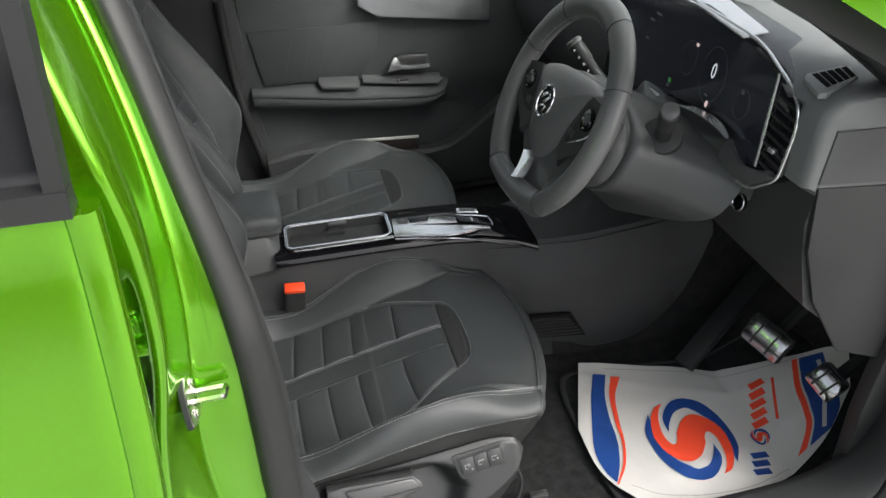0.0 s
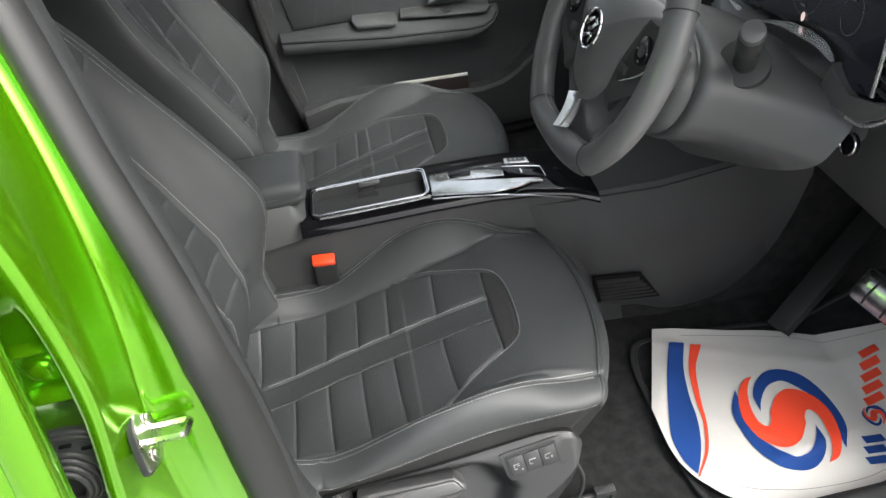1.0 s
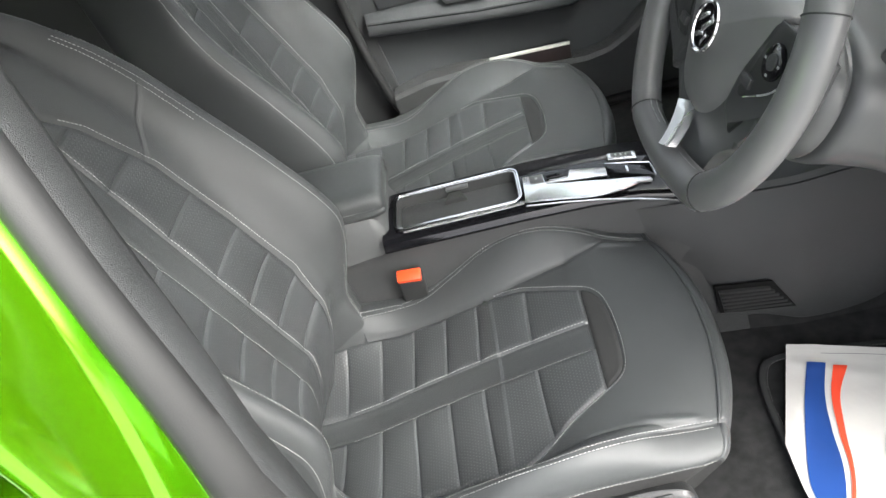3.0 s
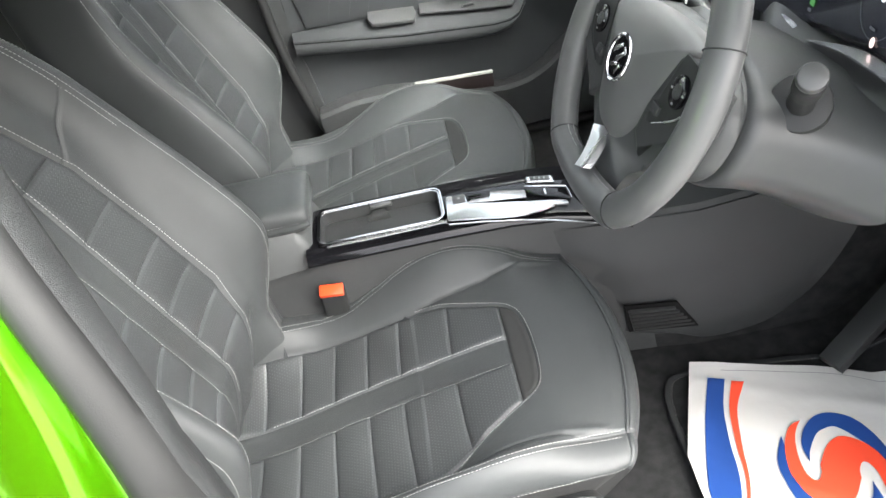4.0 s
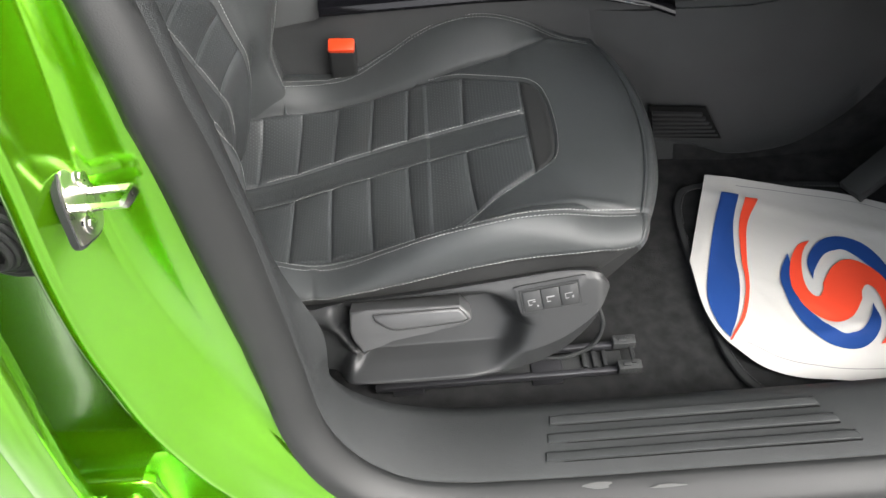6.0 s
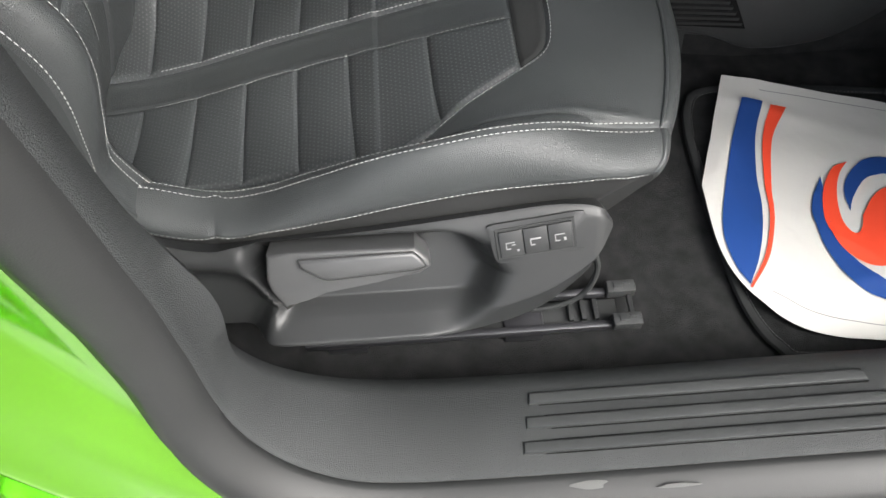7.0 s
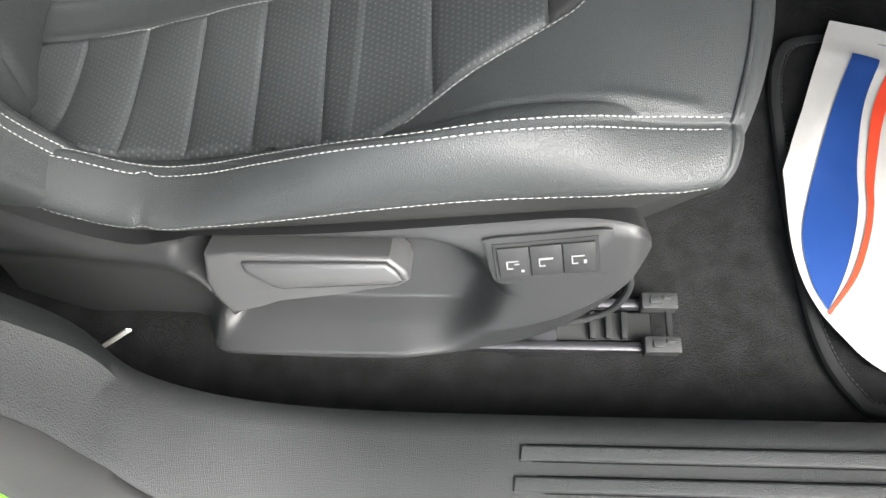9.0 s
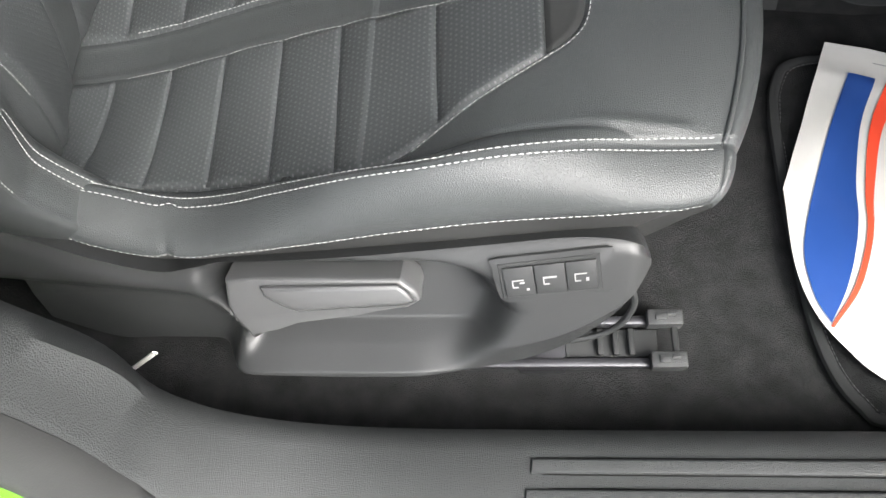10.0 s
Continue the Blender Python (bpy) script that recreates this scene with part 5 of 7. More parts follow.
    part("cup_ridge", bm, PLASTIC_SOFT, console)
    # bright band in front of the tray, running on into the silver plate
    bm = bmesh.new()
    rings = [[(x, y0, 0.6995 + dz), (x, y0 + 0.0005, 0.7015 + dz), (x, y1, 0.7025 + dz), (x, y1, 0.698 + dz)] for x, y0, y1, dz in ((-0.186, 1.5765, 1.5785, -0.001), (-0.12, 1.5740, 1.5800, 0), (0.0, 1.5745, 1.5815, 0), (0.0425, 1.5755, 1.5815, 0))]
    loft(bm, rings)
    part("tray_band", bm, SATIN, console, "satin silver band beside the tray")
    # silver plate with a long black groove, selector and switches
    bm = bmesh.new()
    slab(bm, list(spline([(0.0445, 1.5765, 0.700), (0.10, 1.567, 0.699), (0.165, 1.556, 0.695), (0.21, 1.558, 0.693), (0.246, 1.568, 0.690)], 12)) + [Vector(p) for p in ((0.232, 1.578, 0.692), (0.208, 1.588, 0.694), (0.160, 1.598, 0.697), (0.134, 1.603, 0.698), (0.088, 1.6125, 0.7), (0.087, 1.646, 0.7), (0.0495, 1.649, 0.7))], (0, 0, 0.004), 0.0008)
    part("silver_plate", bm, SATIN, console, "satin silver selector plate")
    bm = bmesh.new()
    slab(bm, [(0.088, 1.6165, 0.700), (0.140, 1.609, 0.698), (0.200, 1.6035, 0.695), (0.201, 1.626, 0.695), (0.136, 1.641, 0.698), (0.134, 1.622, 0.698), (0.098, 1.6235, 0.700)], (0, 0, 0.0045), 0.0008)
    part("upper_plate", bm, SATIN, console, "satin silver upper plate")
    bm = bmesh.new()
    slab(bm, [(0.093, 1.6255, 0.699), (0.132, 1.6245, 0.698), (0.1345, 1.647, 0.698), (0.093, 1.649, 0.699)], (0, 0, 0.0085), 0.0015)
    part("selector", bm, GLOSS, console, "gloss black gear selector")
    bm = bmesh.new()
    slab(bm, [(0.061, 1.6225, 0.7025), (0.086, 1.6205, 0.7025), (0.0855, 1.6435, 0.7025), (0.0615, 1.6455, 0.7025)], (0, 0, 0.0035), 0.001)
    button = part("park_button", bm, SMOOTH_GREY, console, "grey square park button")
    bm = bmesh.new()
    rbox(bm, (0.0735, 1.633, 0.7062), (0.005, 0.005, 0.0006), 0)
    part("button_mark", bm, GREY_PRINT, button)
    bm = bmesh.new()
    slab(bm, [(0.204, 1.6095, 0.690), (0.279, 1.580, 0.684), (0.278, 1.617, 0.684), (0.202, 1.6345, 0.692)], (0, 0, 0.009), 0.0012)
    block = part("gloss_block", bm, GLOSS, console, "gloss black switch block")
    bm = bmesh.new()
    slab(bm, [(0.234, 1.600, 0.6965), (0.238, 1.599, 0.6965), (0.239, 1.6165, 0.6965), (0.235, 1.6175, 0.6965)], (0, 0, 0.003), 0.0005)
    part("block_divider", bm, CHROME, block, "bright divider")
    bm = bmesh.new()
    sweep(bm, [(0.202, 1.636, 0.699), (0.240, 1.6285, 0.6965), (0.279, 1.619, 0.693), (0.281, 1.600, 0.693), (0.281, 1.580, 0.693)], circle(0.0010, 6))
    part("block_outline", bm, CHROME, block, "thin bright outline")
    bm = bmesh.new()
    slab(bm, [(0.208, 1.576, 0.692), (0.272, 1.568, 0.686), (0.271, 1.580, 0.686), (0.207, 1.588, 0.692)], (0, 0, 0.0075), 0.002)
    part("brake_switch", bm, SATIN, console, "silver parking brake switch")
    bm = bmesh.new()
    slab(bm, [(0.210, 1.646, 0.690), (0.261, 1.635, 0.688), (0.262, 1.656, 0.688), (0.210, 1.665, 0.690)], (0, 0, 0.011), 0.003, 3)
    toggle = part("mode_toggle", bm, SATIN, console, "silver drive mode toggle")
    bm = bmesh.new()
    slab(bm, [(0.217, 1.648, 0.7012), (0.254, 1.640, 0.6995), (0.254, 1.653, 0.6995), (0.217, 1.660, 0.7012)], (0, 0, 0.0009), 0)
    part("toggle_inlay", bm, SMOOTH_GREY, toggle, "grey toggle inlay")
    bm = bmesh.new()
    for k in range(3):
        rbox(bm, (0.226 + 0.009 * k, 1.652 - 0.002 * k, 0.7022 - 0.0004 * k), (0.003, 0.005, 0.0008), 0)
    part("print_marks", bm, THREAD, toggle)
    bm = bmesh.new()
    sweep(bm, [(0.045, 1.571, 0.6975), (0.11, 1.561, 0.695), (0.182, 1.5485, 0.690), (0.24, 1.536, 0.683), (0.33, 1.516, 0.668)], [(-0.0012, -0.001), (0.0012, -0.001), (0.001, 0.001), (-0.001, 0.001)])
    part("edge_strip", bm, CHROME, console, "thin bright edge strip")
    # armrest: an upper and a lower half meeting in a sunk seam
    bm = bmesh.new()
    rings = []
    for x, k in ((-0.58, 0.90), (-0.56, 1.0), (-0.30, 1.0), (-0.250, 1.0), (-0.234, 0.985), (-0.222, 0.955), (-0.213, 0.90), (-0.2075, 0.82), (-0.2055, 0.70)):
        ring = []
        for a in np.linspace(0, 2 * math.pi, 97)[:-1]:
            c, q = math.cos(a), math.sin(a)
            w = 0.076 - 0.030 * (1 - k)
            y, z = w * math.copysign(abs(c) ** 0.42, c), (0.033 if q > 0 else 0.030) * (1 - 1.3 * (1 - k)) * math.copysign(abs(q) ** 0.60, q)
            pull = 0.0030 * math.exp(-((z + 0.004) / 0.0030) ** 2)
            ring.append((x - pull * (k < 0.9), 1.668 + y - math.copysign(pull, y) * (abs(c) > 0.5), 0.755 + z))
        rings.append(ring)
    loft(bm, rings)
    arm = part("armrest", bm, LEATHER, console, "padded dark leather armrest lid", 60)
    edge = spline([(-0.50, 1.593, 0.7555), (-0.25, 1.593, 0.7555), (-0.226, 1.598, 0.7555), (-0.2110, 1.612, 0.7555), (-0.2048, 1.640, 0.7555), (-0.2042, 1.668, 0.7555), (-0.2048, 1.700, 0.7555)], 60)
    stitches("seam", [[(Vector(p), Vector((p[0] + 0.28, p[1] - 1.668, 0)).normalized()) for p in edge]], arm)
    bm = bmesh.new()
    rings = []
    for x, zt in ((-0.56, 0.735), (-0.245, 0.735), (-0.225, 0.72), (-0.205, 0.672)):
        rings.append([(x, 1.574, 0.60), (x, 1.588, zt - 0.02), (x, 1.60, zt), (x, 1.735, zt), (x, 1.75, zt - 0.02), (x, 1.75, 0.60)])
    loft(bm, rings)
    part("storage_box", bm, PLASTIC_SOFT, console, "grey plastic box under the armrest")
    bm = bmesh.new()
    slab(bm, [(0.25, 1.497, 0.33), (0.50, 1.460, 0.33), (1.15, 1.460, 0.33), (1.15, 1.460, 0.80), (0.81, 1.460, 0.72), (0.775, 1.460, 0.57), (0.73, 1.460, 0.47), (0.66, 1.460, 0.40), (0.50, 1.460, 0.378), (0.25, 1.497, 0.40)], (0, 0.01, 0), 0)
    part("tunnel_carpet", bm, CARPET, console, "black carpet on the tunnel side")
    bm = bmesh.new()
    edge = spline([(0.17, 0.385), (0.30, 0.392), (0.36, 0.400), (0.44, 0.388), (0.51, 0.366), (0.58, 0.366), (0.65, 0.388), (0.72, 0.460), (0.765, 0.560), (0.79, 0.66)], 40)
    rings = []
    for x, z in edge:
        y0 = float(np.interp(x, [0.17, 0.36, 0.50, 0.80], [1.552, 1.4744, 1.452, 1.452]))
        yt = float(np.interp(x, [0.17, 0.20, 0.33, 0.50, 0.66, 0.80], [1.558, 1.556, 1.541, 1.511, 1.496, 1.492]))
        zt = float(np.interp(x, [0.17, 0.20, 0.33, 0.50, 0.66, 0.80], [0.650, 0.648, 0.642, 0.655, 0.682, 0.71]))
        z = min(z, zt - 0.06)
        rings.append([(x, y0 + 0.03, z + 0.001), (x, y0 + 0.004, z), (x, y0, z + 0.006)] + [(x, y0 + (yt - y0) * f ** 2.2, z + 0.006 + (zt - z - 0.006) * f) for f in (0.3, 0.55, 0.75, 0.9, 1.0)] + [(x, yt + 0.04, zt - 0.005)])
    loft(bm, rings)
    part("tunnel_trim", bm, PLASTIC, console, "grained black tunnel side panel", 50)
    # footwell air vent in the tunnel side
    bm = bmesh.new()
    for k in range(6):
        z = 0.478 - 0.0105 * k
        x0, x1 = 0.352 + 0.002 * k, 0.440 + 0.008 * k
        slab(bm, [(x0, 1.472, z), (x1, 1.459, z), (x1, 1.459, z - 0.005), (x0, 1.472, z - 0.005)], (0, -0.009, -0.002), 0)
    part("vent_slats", bm, PLASTIC_DARK, console, "black footwell vent slats")
    # no hole is cut: a black plate paints the dark behind the slats
    bm = bmesh.new()
    slab(bm, [(0.345, 1.4765, 0.487), (0.445, 1.4605, 0.487), (0.488, 1.455, 0.412), (0.355, 1.475, 0.412)], (0, -0.006, 0), 0.002)
    part("vent_frame", bm, VOID, console, "black plate for the dark vent opening")


build_console()

buckle = group_thing("seat_belt_buckle", "black seat belt buckle with red release button", "buckle", (-0.21, 1.565, 0.58))
bm = bmesh.new()
rbox(bm, (-0.200, 1.546, 0.590), (0.048, 0.026, 0.085), 0.006, 3, Euler((radians(14), radians(6), 0)).to_matrix())
rbox(bm, (-0.195, 1.565, 0.52), (0.03, 0.012, 0.14), 0.004)
part("housing", bm, PLASTIC_DARK, buckle)
bm = bmesh.new()
rbox(bm, (-0.197, 1.532, 0.632), (0.046, 0.024, 0.012), 0.003, 2, Euler((radians(22), radians(6), 0)).to_matrix())
part("release_button", bm, RED, buckle, "orange-red release button")

# ---- floor mat and paper ----
mat_thing = group_thing("floor_mat", "black carpet floor mat with bound stitched edge", "floor mat", (0.65, 1.17, FLOOR))
MAT_OUT = [(0.382, 1.30), (0.392, 1.352), (0.425, 1.385), (0.55, 1.382), (0.70, 1.362), (0.84, 1.345), (0.93, 1.32), (0.94, 1.10), (0.90, 0.99), (0.70, 0.952), (0.46, 0.948), (0.415, 0.965), (0.388, 1.03), (0.380, 1.16)]
mo = spline(MAT_OUT + MAT_OUT[:1], 84)[:-1]
bm = bmesh.new()
cx, cy = 0.65, 1.16
rings = []
for f in [1.0, 0.985] + [0.96 - 0.04 * i for i in range(24)]:
    rings.append([(cx + (x - cx) * f, cy + (y - cy) * f, floor_z(cx + (x - cx) * f) + (0.002 if f == 1.0 else 0.008)) for x, y in mo])
loft(bm, rings, caps=False)
part("mat_surface", bm, MAT_PILE, mat_thing, "black cut pile")
bm = bmesh.new()
sweep(bm, [(x, y, floor_z(x) + 0.007) for x, y in mo], circle(0.007, 8, 0.7), closed=True)
part("edge_binding", bm, DARK_CLOTH, mat_thing, "black bound edge")
stitches("stitching", [[((0.65 + (x - 0.65) * 0.975, 1.16 + (y - 1.16) * 0.975, floor_z(x) + 0.0095), (0, 0, 1)) for x, y in mo]], mat_thing).data.materials[0] = SMOOTH_GREY

paper = group_thing("paper_mat", "white protective paper mat with printed red and blue emblem", "paper mat", (0.65, 1.17, FLOOR))


def paper_z(x, y):
    lift = 0.017 + 0.003 * math.sin(9 * x + 4 * y) + 0.002 * math.sin(23 * y + 6 * x)
    edge = 0.020 * max(0, (y - 1.28) / 0.12) ** 2 * (0.5 + 0.5 * math.sin(14 * x - 6.4))
    fold = 0.0
    for a, q, w, amp in ((0.35, 0.82, 0.024, 0.0045), (2.30, -0.32, 0.030, 0.0040), (1.15, 1.42, 0.022, 0.0035), (-0.55, -0.30, 0.026, 0.0035), (1.75, 0.93, 0.020, 0.0035), (0.9, 1.20, 0.018, 0.0030)):
        u = x * math.cos(a) + y * math.sin(a) - q
        fold += amp * max(0.0, 1 - abs(u) / w) * (0.4 + 0.6 * math.sin(11 * (x * math.sin(a) - y * math.cos(a)) + 5 * a) ** 2)
    return floor_z(x) + lift + edge + fold


FAR = [(0.452, 1.400), (0.52, 1.378), (0.60, 1.355), (0.68, 1.335), (0.758, 1.298), (0.825, 1.255), (0.900, 1.208), (0.950, 1.180), (0.972, 1.150)]
NEAR = [(0.374, 1.205), (0.372, 1.100), (0.394, 1.035), (0.446, 0.982), (0.53, 0.960), (0.64, 0.955), (0.74, 0.975), (0.84, 1.010), (0.930, 1.075)]


def ribbon(name, a, b, material, lift, parent, label="", na=60, nb=16):
    """A sheet between two lines of the plan, draped over the paper's folds."""
    A, B = spline(a, na), spline(b, na)
    lift *= 2.0
    V, F = [], []
    for i in range(na + 1):
        for j in range(nb + 1):
            t = j / nb
            x, y = A[i] * (1 - t) + B[i] * t
            V.append((x, y, paper_z(x, y) + lift))
    for i in range(na):
        for j in range(nb):
            k = i * (nb + 1) + j
            F.append((k, k + 1, k + nb + 2, k + nb + 1))
    return raw(name, V, F, material, parent, label, 60)


ribbon("sheet", FAR, NEAR, PAPER, 0, paper, "white creased paper", 80, 60)
ribbon("blue_wave", [(0.469, 1.352), (0.434, 1.275), (0.405, 1.199), (0.383, 1.129), (0.384, 1.077), (0.395, 1.047)], [(0.499, 1.344), (0.472, 1.283), (0.455, 1.217), (0.441, 1.143), (0.420, 1.088), (0.396, 1.047)], INK_BLUE, 0.0008, paper, "printed blue wave")
ribbon("red_wave", [(0.509, 1.337), (0.482, 1.281), (0.465, 1.216), (0.450, 1.142), (0.427, 1.087), (0.394, 1.042)], [(0.531, 1.331), (0.496, 1.279), (0.475, 1.214), (0.456, 1.141), (0.433, 1.086), (0.397, 1.041)], INK_RED, 0.0008, paper, "printed red wave", nb=4)
ribbon("blue_band", [(0.896, 1.197), (0.875, 1.150), (0.862, 1.105), (0.846, 1.055), (0.812, 1.012)], [(0.935, 1.177), (0.920, 1.130), (0.912, 1.090), (0.895, 1.052), (0.860, 1.022)], INK_BLUE, 0.0008, paper, "printed blue band")
ribbon("red_band", [(0.884, 1.203), (0.860, 1.150), (0.847, 1.105), (0.830, 1.055), (0.784, 1.006)], [(0.893, 1.199), (0.871, 1.150), (0.858, 1.105), (0.842, 1.055), (0.806, 1.012)], INK_RED, 0.0008, paper, "printed red band", nb=4)
ribbon("print_line", [(0.50, 1.366), (0.60, 1.340), (0.70, 1.310), (0.78, 1.262), (0.88, 1.208)], [(0.50, 1.3645), (0.60, 1.3385), (0.70, 1.3085), (0.78, 1.2605), (0.88, 1.2065)], GREY_PRINT, 0.0006, paper, "thin printed line", nb=1)
ribbon("print_line", [(0.42, 1.035), (0.47, 1.000), (0.55, 0.978), (0.66, 0.974), (0.76, 0.995)], [(0.42, 1.0335), (0.47, 0.9985), (0.55, 0.9765), (0.66, 0.9725), (0.76, 0.9935)], GREY_PRINT, 0.0006, paper, "thin printed line", nb=1)


def emblem(cx, cy, ax, ay, bx, by, parent):
    """A round swirl: two blue arms round a red one, alike after half a turn."""
    def go(line, k):
        return [(cx + k * (u * ax + v * bx), cy + k * (u * ay + v * by)) for u, v in line]
    blue_out = [(-0.52, 0.17), (-0.65, 0.47), (-0.60, 0.72), (-0.41, 0.92), (-0.11, 0.97), (0.29, 0.85), (0.64, 0.57), (0.94, 0.17), (1.09, -0.23), (1.02, -0.63)]
    blue_in = [(-0.52, 0.17), (-0.50, 0.37), (-0.38, 0.62), (-0.21, 0.71), (-0.01, 0.72), (0.34, 0.52), (0.64, 0.27), (0.84, -0.13), (0.94, -0.43), (1.02, -0.63)]
    red_out = [(-0.66, 0.87), (-0.86, 0.77), (-0.95, 0.47), (-0.89, 0.07), (-0.71, -0.23), (-0.46, -0.43), (-0.16, -0.55), (0.05, -0.54), (0.22, -0.40), (0.34, -0.12)]
    red_in = [(-0.66, 0.87), (-0.74, 0.72), (-0.76, 0.52), (-0.71, 0.25), (-0.61, 0.02), (-0.48, -0.11), (-0.38, -0.12), (-0.33, -0.02), (-0.33, 0.05), (-0.34, 0.12)]
    for k in (1, -1):
        ribbon("blue_arm", go(blue_out, k), go(blue_in, k), INK_BLUE, 0.0010, parent, "printed blue swirl arm", 48, 8)
        ribbon("red_arm", go(red_out, k), go(red_in, k), INK_RED, 0.0012, parent, "printed red swirl arm", 48, 12)


emblem(0.605, 1.122, 0.0921, -0.0145, 0.0515, 0.113, paper)
# unreadable lettering as bars
for k in range(5):
    y0, y1 = 1.212 - 0.021 * k, 1.195 - 0.021 * k
    x = 0.806 - 0.009 * k
    ribbon("red_bar", [(x - 0.014, y0), (x - 0.014, y1)], [(x + 0.014, y0 - 0.003), (x + 0.014, y1 - 0.003)], INK_RED, 0.0010, paper, "printed red bar", 2, 4)
for k in range(3):
    y0, y1 = 1.052 - 0.021 * k, 1.036 - 0.021 * k
    x = 0.722 - 0.010 * k
    ribbon("blue_bar", [(x - 0.018, y0), (x - 0.018, y1)], [(x + 0.018, y0 - 0.003), (x + 0.018, y1 - 0.003)], INK_BLUE, 0.0010, paper, "printed blue bar", 2, 4)
emblem(0.752, 1.088, 0.018, -0.003, 0.010, 0.022, paper)
ribbon("red_bar", [(0.834, 1.195), (0.797, 1.105)], [(0.839, 1.193), (0.802, 1.103)], INK_RED, 0.0010, paper, "printed red bar", 8, 1)
ribbon("white_bar", [(0.922, 1.165), (0.912, 1.130)], [(0.915, 1.168), (0.905, 1.133)], PAPER, 0.0016, paper, "printed white bar", 4, 1)
ribbon("white_bar", [(0.892, 1.090), (0.855, 1.030)], [(0.885, 1.093), (0.848, 1.033)], PAPER, 0.0016, paper, "printed white bar", 4, 1)

# ---- pedals ----
def pedal(name, label, c, w, h, tilt, yaw, roll, arm_to):
    p = group_thing(name, label, "pedal", c)
    rot = (Euler((0, radians(tilt), radians(yaw))).to_matrix() @ Euler((radians(roll), 0, 0)).to_matrix())
    c = Vector(c)

    def dome(a, b, grow=1.0, lift=0.0):
        """A place on the pad: across, along, and out of it."""
        return c + rot @ Vector((-0.004 - 0.012 * (1 - (2 * b / h) ** 2) - lift, a * grow, b * grow))
    bm = bmesh.new()
    corner = 0.010
    rings = []
    for grow, lift in ((0.98, -0.022), (1.03, -0.018), (1.04, -0.008), (1.02, -0.003)):
        rings.append([dome(x * (w / 2 - corner) + corner * math.cos(k), y * (h / 2 - corner) + corner * math.sin(k), grow, lift) for x, y, k0 in ((1, 1, 0), (-1, 1, 90), (-1, -1, 180), (1, -1, 270)) for k in [radians(k0 + 18 * i) for i in range(6)]])
    loft(bm, rings)
    part("backing", bm, PLASTIC_DARK, p, "black rubber backing")
    bm = bmesh.new()
    N, M = 14, 12
    loft(bm, [[dome(-w / 2 * 0.95 + w * 0.95 * j / M, -h / 2 * 0.94 + h * 0.94 * i / N, 1.0, 0.0012 - 0.003 * (abs(2 * j / M - 1) > 0.9)) for j in range(M + 1)] + [dome(w / 2 * 0.95, -h / 2 * 0.94 + h * 0.94 * i / N, 1.0, -0.004), dome(-w / 2 * 0.95, -h / 2 * 0.94 + h * 0.94 * i / N, 1.0, -0.004)] for i in range(N + 1)])
    pad = part("pad", bm, PEDAL, p, "dark polished metal pad", 50)
    for k in (-0.20, 0.20):
        bm = bmesh.new()
        sweep(bm, [dome(k * w, -h * 0.40 + h * 0.80 * i / 10, 1.0, 0.0018) for i in range(11)], circle(0.0022, 8), up=rot @ Vector((-1, 0, 0)))
        part("rubber_rib", bm, PLASTIC_DARK, pad, "black rubber rib")
    bm = bmesh.new()
    sweep(bm, [c + rot @ Vector((0.006, 0, 0)), c + rot @ Vector((0.05, 0, 0.02)), Vector(arm_to)], [(-0.012, -0.006), (0.012, -0.006), (0.012, 0.006), (-0.012, 0.006)])
    part("pedal_arm", bm, PLASTIC_DARK, p, "black pedal arm")
    return p


pedal("brake_pedal", "wide metal brake pedal with black rubber ribs", (0.80, 1.203, 0.538), 0.098, 0.068, 28, 28, 14, (0.95, 1.16, 0.80))
pedal("accelerator_pedal", "metal accelerator pedal over the paper mat", (0.80, 1.018, 0.580), 0.062, 0.056, 30, 30, 26, (0.95, 1.0, 0.75))
bm = bmesh.new()
slab(bm, [(0.69, 1.345, 0.36), (0.71, 1.305, 0.36), (0.96, 1.400, 0.545), (0.95, 1.455, 0.545)], (-0.012, 0, 0.022), 0.006)
tagged(part("footrest", bm, PLASTIC_DARK), "black moulded plastic footrest beside the tunnel", "footrest")

# ---- dashboard ----
dash = group_thing("dashboard", "black plastic dashboard with wide gloss screen housing", "dashboard", (0.75, 1.67, 0.9))


